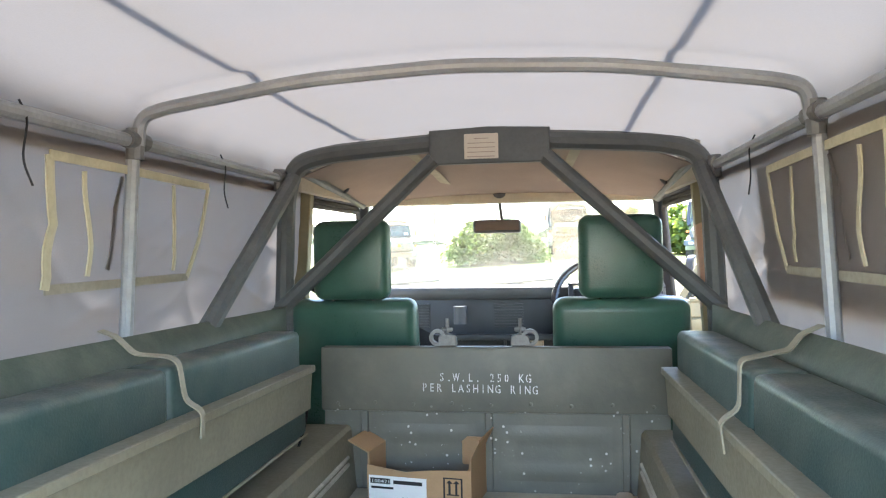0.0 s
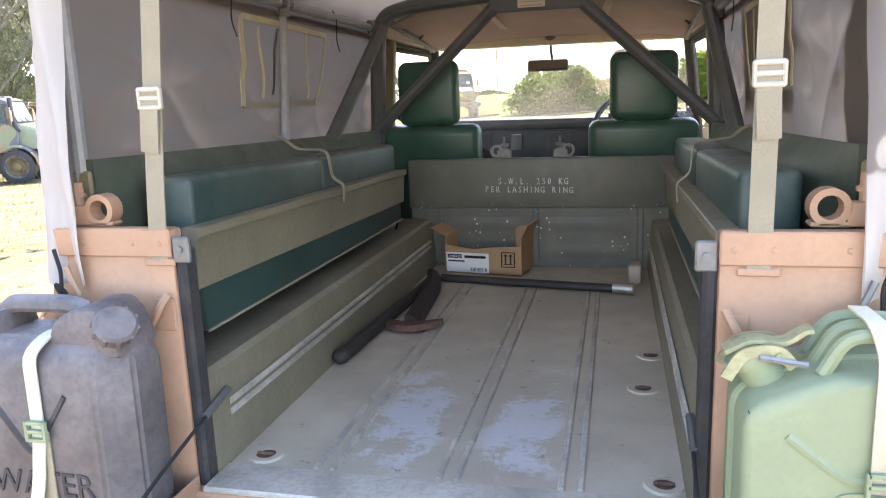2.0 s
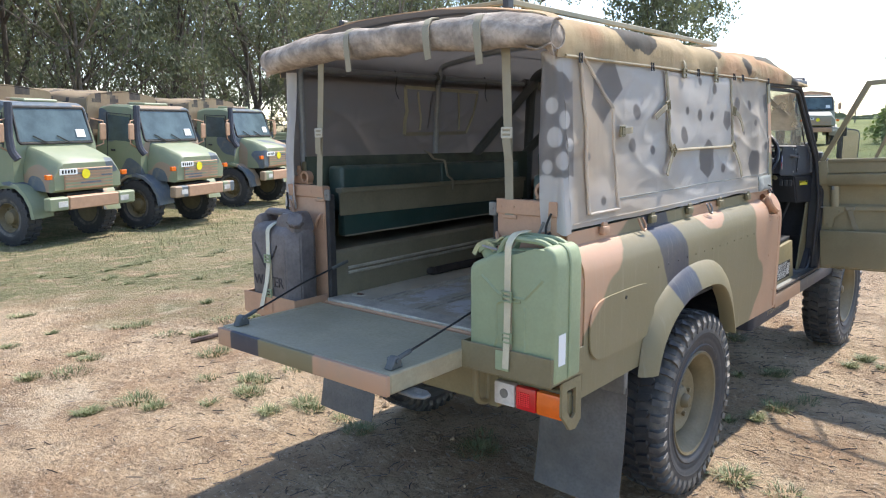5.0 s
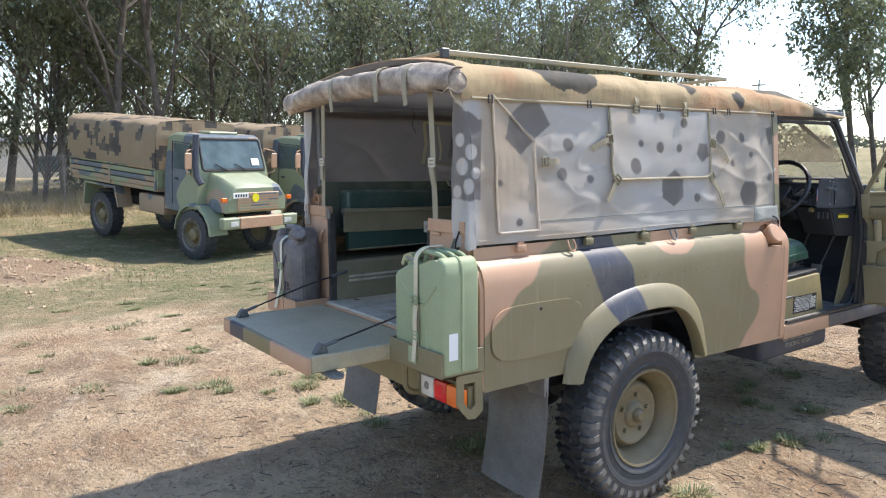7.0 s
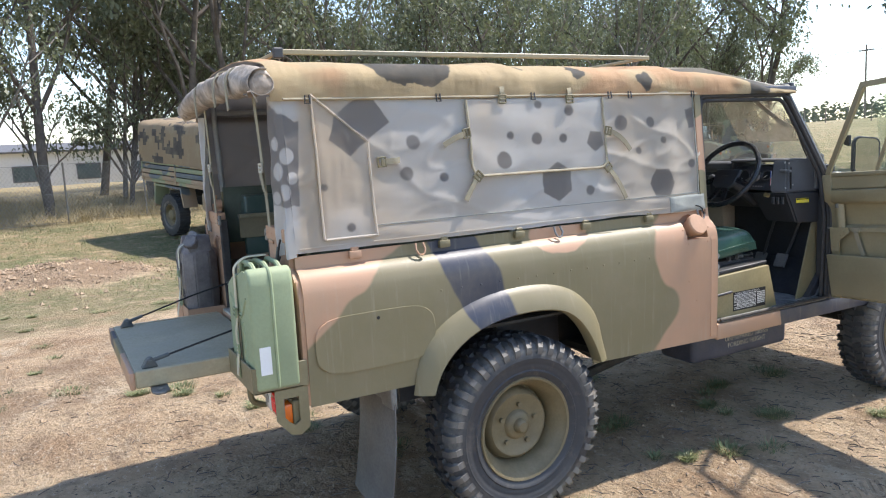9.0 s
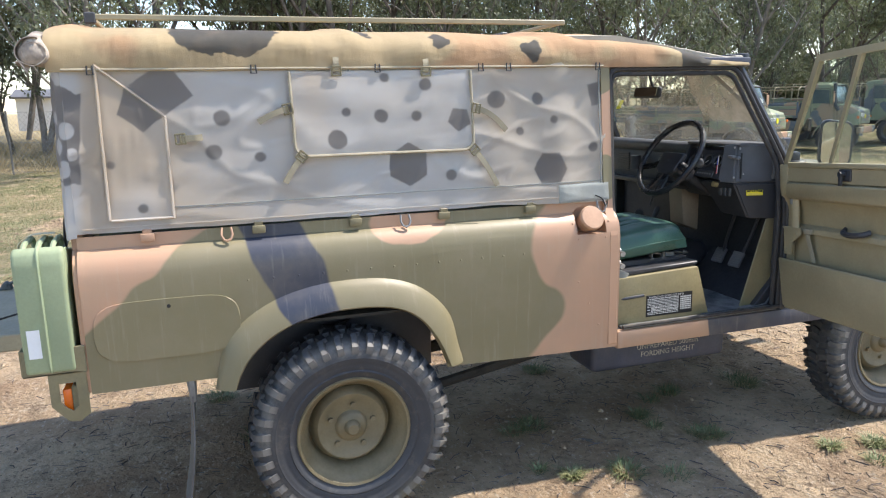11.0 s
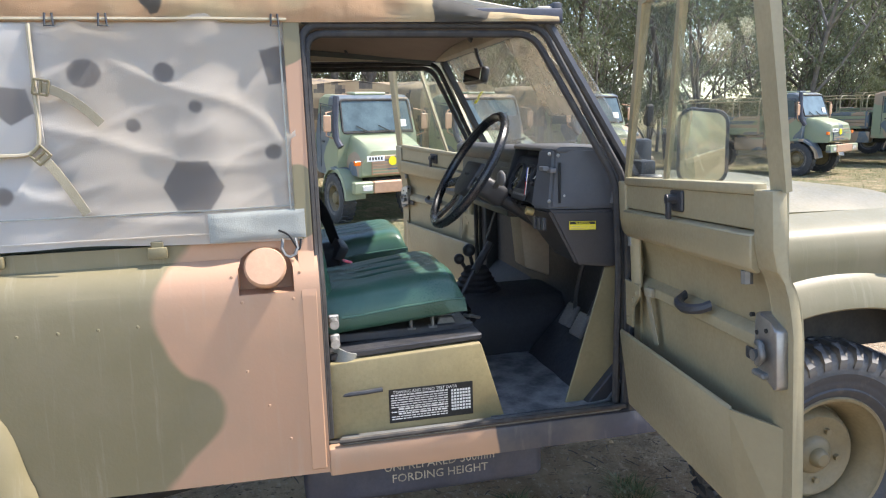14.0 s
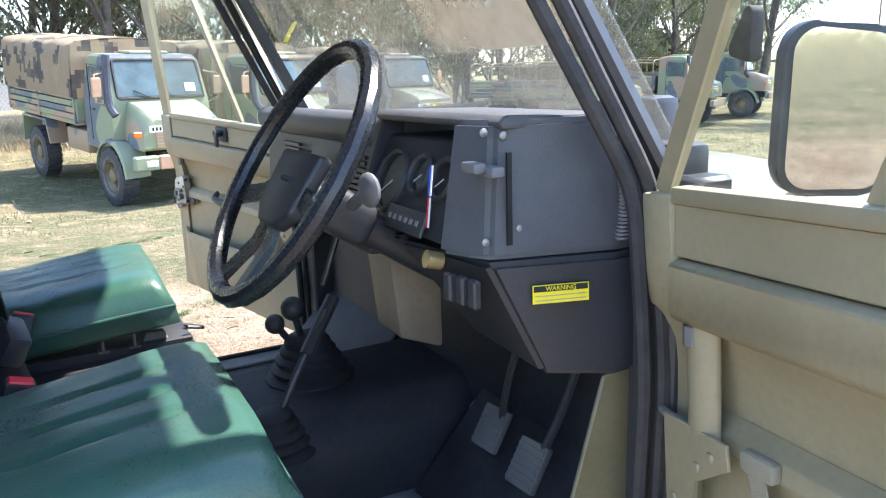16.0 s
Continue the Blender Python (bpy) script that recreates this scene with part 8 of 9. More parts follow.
# ---------------------------------------------------------------- cans
def green_can():
    can = thing("jerry_can", "green steel jerry can strapped in rear tray", "fuel can", pose(0.638, -1.035, 0.7825))
    w, h, d = 0.168, 0.44, 0.08
    bm = fresh()
    o = [(-w, 0.0), (w, 0.0), (w, 0.385), (w * 0.93, 0.425), (w * 0.74, h), (w * 0.6, 0.415), (0.02, 0.402), (-0.066, 0.397), (-w * 0.93, 0.356), (-w, 0.335)]
    block(bm, o, "y", -d, d, 0.014, 3)
    body = part("can_body", bm, green_can_paint, can)
    bm = fresh()
    pts = [(x * 1.006, 0.0, z) for x, z in o] + [(o[0][0] * 1.006, 0, o[0][1])]
    tube(bm, rounded(pts, 0.03), 0.006, 6)
    part("weld_seam", bm, green_can_paint, body)
    # pressed cross on the broad faces
    for pts in ([(-0.115, 0.32), (-0.04, 0.262), (0.055, 0.262)], [(0.12, 0.33), (0.055, 0.262)], [(-0.115, 0.04), (-0.055, 0.1), (-0.055, 0.24), (0.04, 0.25)], [(0.055, 0.235), (0.055, 0.05), (0.08, 0.02)]):
        bm = fresh()
        tube(bm, rounded([(x, -d + 0.001, z) for x, z in pts], 0.02), 0.007, 6, 0.7)
        part("pressed_rib", bm, green_can_paint, body)
    for y in (-0.045, 0.0, 0.045):
        bm = fresh()
        tube(bm, rounded([(-0.07, y, 0.392), (-0.043, y, h + 0.006), (0.1, y, h + 0.003), (0.14, y, h - 0.018)], 0.025), 0.0095, 8)
        part("handle", bm, green_can_paint, can)
    bm = fresh()
    cyl(bm, (-0.125, 0, 0.36), (-0.148, 0, 0.392), 0.027, 16)
    cyl(bm, (-0.148, 0, 0.392), (-0.155, 0, 0.404), 0.033, 16)
    part("spout", bm, green_can_paint, can)
    bm = fresh()
    for y in (-0.03, 0.03):
        strap(bm, rounded([(-0.185, y, 0.375), (-0.165, y, 0.412), (-0.12, y, 0.418), (-0.1, y, 0.395)], 0.015), 0.006, 0.016, (0, 1, 0))
    strap(bm, rounded([(-0.185, 0, 0.405), (-0.15, 0, 0.425), (-0.11, 0, 0.418), (-0.085, 0, 0.438), (-0.075, 0, 0.44)], 0.015), 0.03, 0.006, (0, 1, 0))
    cyl(bm, (-0.12, -0.036, 0.41), (-0.12, 0.036, 0.41), 0.005, 8)
    part("cap_lever", bm, cap_paint, can, "scuffed cap with clamp lever")
    bm = fresh()
    tube(bm, [(-0.145, -0.036, 0.408), (-0.085, -0.036, 0.4)], 0.0045, 6)
    part("cap_pin", bm, steel, can)
    bm = fresh()
    box(bm, 0.168, 0.1695, -0.06, -0.02, 0.06, 0.16)
    part("paper_label", bm, white_label, can)
    return can


green_can()


def water_can():
    can = thing("water_can", "weathered grey plastic water can strapped in rear tray", "water can", pose(-0.622, -1.035, 0.7825))
    d = 0.082

    def ring(z, x0, x1, y, c):
        """Plan of the can at a height: a box with cut corners."""
        return [Vector(p) for p in ((x0 + c, -y, z), (x1 - c, -y, z), (x1, -y + c, z), (x1, y - c, z), (x1 - c, y, z), (x0 + c, y, z), (x0, y - c, z), (x0, -y + c, z))]
    bm = fresh()
    rings(bm, [ring(0.0, -0.145, 0.145, 0.068, 0.04), ring(0.012, -0.158, 0.158, d - 0.004, 0.045), ring(0.15, -0.161, 0.161, d, 0.046), ring(0.345, -0.162, 0.162, d, 0.046), ring(0.372, -0.155, 0.155, d - 0.012, 0.042), ring(0.398, -0.125, 0.128, d - 0.034, 0.03)])
    bmesh.ops.bevel(bm, geom=list(bm.edges), offset=0.006, segments=2, affect="EDGES")
    body = part("can_body", bm, grey_can_paint, can)
    # raised shoulders at both ends of the carrying bar
    for o, y in (([(-0.155, 0.36), (-0.145, 0.395), (-0.118, 0.425), (-0.09, 0.437), (-0.078, 0.37)], 0.05), ([(0.01, 0.37), (0.03, 0.425), (0.07, 0.446), (0.112, 0.45), (0.135, 0.425), (0.155, 0.365)], 0.056)):
        bm = fresh()
        block(bm, o, "y", -y, y, 0.012, 2)
        part("shoulder", bm, grey_can_paint, can)
    bm = fresh()
    tube(bm, rounded([(-0.115, 0, 0.42), (-0.09, 0, 0.44), (0.03, 0, 0.441), (0.06, 0, 0.43)], 0.02), 0.017, 10, 0.75)
    part("handle", bm, grey_can_paint, can)
    bm = fresh()
    m = pose(0.132, -0.034, 0.405, 28, 38)
    lathe(bm, [(0.028, -0.03), (0.028, 0.006), (0.034, 0.008), (0.035, 0.026), (0.03, 0.031), (0.001, 0.032)], 20, m)
    for k in range(10):
        a = k * 0.6283
        cyl(bm, m @ Vector((0.035 * math.cos(a), 0.035 * math.sin(a), 0.01)), m @ Vector((0.034 * math.cos(a), 0.034 * math.sin(a), 0.027)), 0.004, 5)
    part("screw_cap", bm, grey_can_paint, can)
    for pts in ([(-0.09, 0.31), (-0.015, 0.2), (0.06, 0.31)], [(-0.07, 0.02), (-0.01, 0.1), (0.06, 0.02)]):
        bm = fresh()
        tube(bm, rounded([(x, -d + 0.002, z) for x, z in pts], 0.02), 0.008, 6, 0.6)
        part("moulded_rib", bm, dark_can, body)
    bm = fresh()
    text_mesh(bm, "WATER", 0.062, Matrix.Translation((-0.005, -d - 0.0008, 0.13)) @ Matrix.Rotation(radians(90), 4, "X"), 0.002, "CENTER", 0.95)
    part("moulded_lettering", bm, dark_can, body)
    return can


water_can()
for s, x0, h in ((1, 0.632, 0.452), (-1, -0.615, 0.405)):
    st = thing("can_strap", "khaki webbing strap with slide buckles round a can", "strap", group="can straps")
    z0 = 0.7825
    ys = -1.035 - 0.082
    bm = fresh()
    if s > 0:
        pts = [(x0 - 0.005, -1.0, z0 + h + 0.01), (x0 - 0.003, -1.08, z0 + h + 0.01), (x0, ys - 0.004, z0 + h - 0.02), (x0, ys - 0.006, z0 + 0.24), (x0 + 0.006, ys - 0.016, z0 + 0.19), (x0 + 0.002, ys - 0.012, z0 + 0.12), (x0 + 0.004, ys - 0.022, z0 + 0.03)]
    else:
        pts = [(x0 + 0.03, -1.0, z0 + h - 0.005), (x0 + 0.01, -1.08, z0 + h), (x0, ys - 0.004, z0 + h - 0.025), (x0, ys - 0.006, z0 + 0.24), (x0 - 0.01, ys - 0.012, z0 + 0.15), (x0 - 0.035, ys - 0.03, z0 + 0.03)]
    strap(bm, rounded(pts, 0.02, 3), 0.024, 0.003, (1, 0, 0))
    part("webbing", bm, can_webbing if s > 0 else faded_green_webbing, st)
    bm = fresh()
    strap(bm, [(x0 + 0.004, ys - 0.003, z0 + 0.25), (x0 + 0.003, ys - 0.003, z0 + 0.06)], 0.024, 0.003, (1, 0, 0))
    part("webbing", bm, khaki_webbing, st)
    for z in ((0.265, 0.13) if s > 0 else (0.25, 0.1)):
        bm = fresh()
        c = Vector((x0 + 0.001, ys - 0.012, z0 + z))
        for dz in (-0.015, 0, 0.015):
            box(bm, c.x - 0.018, c.x + 0.018, c.y - 0.005, c.y + 0.003, c.z + dz - 0.003, c.z + dz + 0.003, 0.001)
        for dx in (-0.017, 0.017):
            box(bm, c.x + dx - 0.003, c.x + dx + 0.003, c.y - 0.005, c.y + 0.003, c.z - 0.018, c.z + 0.018, 0.001)
        part("buckle", bm, green_can_paint, st)

# ---------------------------------------------------------------- parked trucks
def lofted(bm, sections):
    """Boxy shell through rectangles (y, x half width low, high, z low, z high)."""
    loops = []
    for y, a, b, z0, z1 in sections:
        c = 0.05
        loops.append([Vector(p) for p in ((-a, y, z0), (a, y, z0), (a, y, z0 + (z1 - z0) * 0.5), (b, y, z1 - c), (b - c, y, z1), (-b + c, y, z1), (-b, y, z1 - c), (-a, y, z0 + (z1 - z0) * 0.5))])
    rings(bm, loops)


def truck(name, label, m, cover=True, cab_ma=None, cover_ma=None):
    t = thing(name, label, "truck", m, "row of parked trucks")
    paint, cloth_ma = cab_ma or truck_paint, cover_ma or truck_cover
    # cab
    bm = fresh()
    lofted(bm, [(-1.2, 1.0, 0.9, 1.05, 2.78), (-0.9, 1.02, 0.93, 1.05, 2.86), (-0.3, 1.02, 0.93, 1.05, 2.86), (-0.12, 1.02, 0.92, 1.05, 2.8), (0.12, 1.02, 0.98, 1.2, 2.05)])
    cab = part("cab", bm, paint, t)
    bm = fresh()
    box(bm, -0.4, 0.4, -0.85, -0.3, 2.855, 2.92, 0.02)
    part("roof_hatch", bm, paint, cab)
    # bonnet with wings
    bm = fresh()
    lofted(bm, [(0.1, 0.8, 0.72, 1.15, 2.0), (0.5, 0.82, 0.7, 1.15, 1.92), (0.93, 0.84, 0.68, 1.15, 1.78), (0.99, 0.82, 0.64, 1.2, 1.72)])
    part("bonnet", bm, paint, t)
    for s in (1, -1):
        bm = fresh()
        loops = []
        for k in range(9):
            a = math.pi * (0.02 + 0.96 * k / 8)
            y, z = 0.72 * math.cos(a), 0.6 + 0.72 * math.sin(a)
            y2, z2 = 0.66 * math.cos(a), 0.6 + 0.66 * math.sin(a)
            loops.append([Vector((s * 0.62, y, z)), Vector((s * 1.08, y, z - 0.02)), Vector((s * 1.1, y2, z2 - 0.03)), Vector((s * 0.62, y2, z2))])
        rings(bm, loops)
        part("wing", bm, paint, t)
    # bumper, grille, lamps, plate
    bm = fresh()
    box(bm, -0.62, 0.62, 1.02, 1.16, 0.82, 1.08, 0.02)
    part("bumper", bm, tan_paint, t)
    for s in (1, -1):
        bm = fresh()
        box(bm, min(s * 0.62, s * 1.08), max(s * 0.62, s * 1.08), 0.98, 1.15, 0.82, 1.08, 0.025)
        part("bumper_end", bm, paint, t)
        bm = fresh()
        box(bm, min(s * 0.66, s * 0.88), max(s * 0.66, s * 0.88), 1.15, 1.16, 0.89, 1.0, 0.003)
        part("headlamp", bm, clear_lens, t)
        bm = fresh()
        box(bm, min(s * 0.86, s * 1.0), max(s * 0.86, s * 1.0), 0.93, 1.0, 1.42, 1.52, 0.01)
        part("indicator", bm, amber_lens, t)
        # side window, mirror, door seam, step
        bm = fresh()
        block(bm, [(-0.82, 2.02), (-0.16, 2.02), (-0.2, 2.58), (-0.82, 2.62)], "x", s * 0.985, s * 1.012)
        part("side_window", bm, truck_glass, cab)
        bm = fresh()
        tube(bm, [(s * 0.98, -0.02, 2.55), (s * 1.25, 0.06, 2.5), (s * 1.25, 0.06, 2.0), (s * 1.0, -0.02, 1.9)], 0.018, 6)
        box(bm, min(s * 1.14, s * 1.32), max(s * 1.14, s * 1.32), 0.05, 0.09, 2.08, 2.45, 0.02)
        part("mirror", bm, tan_paint, t)
        bm = fresh()
        for a, b in (((-0.86, 1.2), (-0.86, 2.66)), ((-0.86, 2.66), (-0.14, 2.64)), ((-0.14, 1.95), (-0.14, 2.64))):
            tube(bm, [(s * 1.022, *a), (s * 1.015, *b)], 0.012, 4)
        part("door_frame", bm, black_metal, cab)
        bm = fresh()
        box(bm, min(s * 1.02, s * 1.05), max(s * 1.02, s * 1.05), -0.75, -0.62, 1.78, 1.83, 0.01)
        part("door_handle", bm, black_metal, cab)
    bm = fresh()
    box(bm, -0.6, 0.6, 0.985, 1.01, 1.2, 1.62, 0.01)
    part("grille", bm, tan_paint if cover else paint, t)
    for k in range(6):
        bm = fresh()
        box(bm, -0.58, 0.58, 1.005, 1.02, 1.24 + 0.065 * k, 1.275 + 0.065 * k)
        part("grille_slat", bm, paint, t)
    bm = fresh()
    box(bm, 0.3, 0.72, 1.012, 1.024, 1.5, 1.62, 0.003)
    pl = part("number_plate", bm, white_label, t)
    for k in range(5):
        bm = fresh()
        box(bm, 0.35 + 0.07 * k, 0.39 + 0.07 * k, 1.0235, 1.0255, 1.53, 1.595)
        part("plate_mark", bm, black_ink, pl)
    bm = fresh()
    lathe(bm, [(0.1, -0.004), (0.1, 0.006), (0.001, 0.006)], 16, pose(0.1, 1.026, 1.5, -90))
    part("load_class_disc", bm, yellow_label, t)
    # windscreen, wipers, paper
    bm = fresh()
    v = [bm.verts.new(p) for p in ((-0.86, 0.115, 2.08), (0.86, 0.115, 2.08), (0.82, -0.11, 2.72), (-0.82, -0.11, 2.72))]
    w = [bm.verts.new(x.co + Vector((0, 0.02, 0.007))) for x in v]
    bm.faces.new(w)
    bm.faces.new(v[::-1])
    for i in range(4):
        bm.faces.new((v[i], v[(i + 1) % 4], w[(i + 1) % 4], w[i]))
    ws = part("windscreen", bm, truck_glass, cab)
    bm = fresh()
    box(bm, -0.72, -0.5, -0.003, 0.003, 0, 0.17, 0, 1, pose(0, 0.125, 2.16, 19))
    part("paper_notice", bm, white_label, ws)
    bm = fresh()
    tube(bm, rounded([(-0.88, 0.13, 2.05), (-0.85, -0.1, 2.76), (0.85, -0.1, 2.76), (0.88, 0.13, 2.05), (-0.88, 0.13, 2.05)], 0.08), 0.028, 6)
    part("windscreen_surround", bm, rubber, cab)
    for x in (-0.3, 0.25):
        bm = fresh()
        tube(bm, [(x, 0.17, 2.05), (x + 0.3, 0.12, 2.2)], 0.012, 4)
        part("wiper", bm, rubber, cab)
    # snorkel
    bm = fresh()
    tube(bm, rounded([(0.98, 0.22, 1.75), (1.04, 0.12, 1.9), (1.04, 0.06, 2.2), (0.98, 0.0, 2.85)], 0.08), 0.075, 8)
    part("air_intake", bm, ink_paint, t)
    # bed with boards
    bm = fresh()
    box(bm, -1.12, 1.12, -5.35, -1.35, 1.42, 1.52, 0.01)
    part("bed_floor", bm, paint, t)
    for s in (1, -1):
        for k in range(4):
            bm = fresh()
            box(bm, min(s * 1.1, s * 1.15), max(s * 1.1, s * 1.15), -5.35, -1.35, 1.525 + 0.135 * k, 1.64 + 0.135 * k, 0.012)
            part("side_board", bm, board_ma, t)
        for y in (-5.35, -3.4, -1.37):
            bm = fresh()
            box(bm, min(s * 1.1, s * 1.165), max(s * 1.1, s * 1.165), y - 0.03, y + 0.03, 1.45, 2.1, 0.008)
            part("stake", bm, paint, t)
    for y in (-5.37, -1.34):
        bm = fresh()
        box(bm, -1.12, 1.12, y - 0.025, y + 0.025, 1.5, 2.07, 0.01)
        part("end_board", bm, board_ma, t)
    if cover:
        bm = fresh()
        n = 22

        def f(u, v):
            y = -5.41 + 4.09 * v
            sec = [(-1.17, 1.98), (-1.165, 2.35), (-1.15, 2.75), (-1.12, 2.98), (-1.02, 3.06), (-0.5, 3.13), (0, 3.15), (0.5, 3.13), (1.02, 3.06), (1.12, 2.98), (1.15, 2.75), (1.165, 2.35), (1.17, 1.98)]
            x, z = sec[round(u * 12)]
            d = 0.025 * noise.noise((y * 1.4 + x, z * 1.5, x)) - 0.03 * abs(math.sin(3.0 * (y + 5.41))) * (z > 2.9)
            return (x * (1 + 0.6 * d), y, z + d)
        sheet(bm, f, 12, n, -0.02)
        cv = part("cargo_cover", bm, cloth_ma, t, "camouflage canvas cargo cover", sharp=70)
        for y in (-5.405, -1.325):
            bm = fresh()
            pts = [(-1.165, 1.95), (1.165, 1.95), (1.15, 2.75), (1.11, 2.98), (1.0, 3.06), (0, 3.14), (-1.0, 3.06), (-1.11, 2.98), (-1.15, 2.75)]
            block(bm, pts, "y", y - 0.012, y + 0.012)
            part("cover_end", bm, cloth_ma, cv)
    else:
        for y in (-5.3, -4.35, -3.35, -2.4, -1.4):
            bm = fresh()
            tube(bm, rounded([(-1.1, y, 2.05), (-1.08, y, 2.62), (-0.9, y, 2.72), (0.9, y, 2.72), (1.08, y, 2.62), (1.1, y, 2.05)], 0.12), 0.022, 6)
            part("bow", bm, olive_pale, t)
        for x, z in ((-1.08, 2.6), (-0.45, 2.73), (0.45, 2.73), (1.08, 2.6)):
            bm = fresh()
            tube(bm, [(x, -5.3, z), (x, -1.4, z)], 0.018, 6)
            part("bow_rail", bm, olive_pale, t)
    # chassis, tank, wheels
    bm = fresh()
    box(bm, -0.45, 0.45, -5.25, 0.9, 0.85, 1.1, 0.02)
    part("chassis", bm, dark_gap, t)
    for s in (1, -1):
        bm = fresh()
        box(bm, min(s * 0.5, s * 1.0), max(s * 0.5, s * 1.0), -2.35, -1.25, 0.85, 1.32, 0.06, 2)
        part("side_tank", bm, paint, t)
        bm = fresh()
        block(bm, [(-4.85, 0.75), (-4.75, 1.38), (-3.25, 1.38), (-3.1, 0.85), (-3.15, 0.85), (-3.32, 1.33), (-4.7, 1.33), (-4.8, 0.75)], "x", s * 0.7, s * 1.1)
        part("rear_mudguard", bm, paint, t)
        for y in (0.0, -3.95):
            w = new("wheel", truck_tyre)
            w.parent = t
            w.matrix_local = pose(s * 0.94, y, 0.575) @ Matrix.Rotation(radians(90 * s), 4, "Y")
            r = new("rim", truck_rim)
            r.parent = w
    return t


def truck_wheel_meshes():
    bm = fresh()
    lathe(bm, [(0.3, -0.14), (0.36, -0.165), (0.5, -0.165), (0.555, -0.13), (0.565, 0), (0.555, 0.13), (0.5, 0.165), (0.36, 0.165), (0.3, 0.14), (0.28, 0)], 36, close=True)
    for side in (-1, 1):
        ring = []
        for k in range(24):
            for d, r in ((-0.27, 0.55), (-0.23, 0.582), (0.23, 0.582), (0.27, 0.55)):
                a = 2 * math.pi * (k + 0.25 * side + d) / 24
                ring.append((r * math.cos(a), r * math.sin(a)))
        lo, hi = sorted((side * 0.002, side * 0.155))
        loops = [[bm.verts.new((x * f, y * f, z)) for x, y in ring] for f, z in ((0.93, lo), (1, lo), (1, hi), (0.93, hi))]
        n = len(ring)
        for a, b in zip(loops, loops[1:]):
            for k in range(n):
                bm.faces.new((a[k], a[(k + 1) % n], b[(k + 1) % n], b[k]))
    a = finish(bm, "wheel")
    a.materials.append(tyre_rubber)
    bm = fresh()
    lathe(bm, [(0.28, -0.13), (0.31, -0.13), (0.31, 0.13), (0.29, 0.14), (0.27, 0.08), (0.23, 0.02), (0.16, 0.05), (0.13, 0.13), (0.06, 0.15), (0.001, 0.15)], 24)
    for k in range(8):
        c = Vector((0.2 * math.cos(k * math.pi / 4), 0.2 * math.sin(k * math.pi / 4), 0.03))
        cyl(bm, c, c + Vector((0, 0, 0.05)), 0.022, 6)
    b = finish(bm, "rim")
    b.materials.append(rim_paint)
    return a, b


truck_tyre, truck_rim = truck_wheel_meshes()
board_ma = truck_paint


def stand(x, y, yaw, pitch=0.0, roll=0.0):
    """On the ground at the front axle; pitch: nose down."""
    return pose(x, y, height(x, y)) @ Matrix.Rotation(radians(yaw), 4, "Z") @ pose(0, 0, 0, -pitch, roll, 0)


first = truck("army_truck", "camouflaged army truck with canvas-covered tray parked on grass", stand(-14.48, 3.52, -72.6, 4.6))
for x, y, yaw in ((-14.95, 6.4, -71), (-17.05, 10.35, -69)):
    copy_thing(first, stand(x, y, yaw, 3.2 if y < 8 else 1.2))
bare = truck("army_truck", "camouflaged army truck with bare hoops over open tray", stand(-19.85, 19.85, -64, 0.5), cover=False)
for x, y, yaw in ((-21.4, 25.8, -62), (-22.5, 30.4, -60)):
    copy_thing(bare, stand(x, y, yaw, 1))
# ahead, beyond the bushes
small = Matrix.Diagonal((0.88, 0.88, 0.88, 1))
truck("army_truck", "pale army truck parked far across the grass", stand(1.1, 37, 178) @ small, cover=True, cab_ma=pale_truck, cover_ma=pale_truck)
truck("army_truck", "army truck with a tan box-shaped cover far across the grass", stand(-8.0, 37.5, 208) @ small, cover=True, cab_ma=pale_truck, cover_ma=tan_paint)
truck("army_truck", "dark army truck with a covered tray on the grass", stand(6.7, 29.5, 160) @ small)

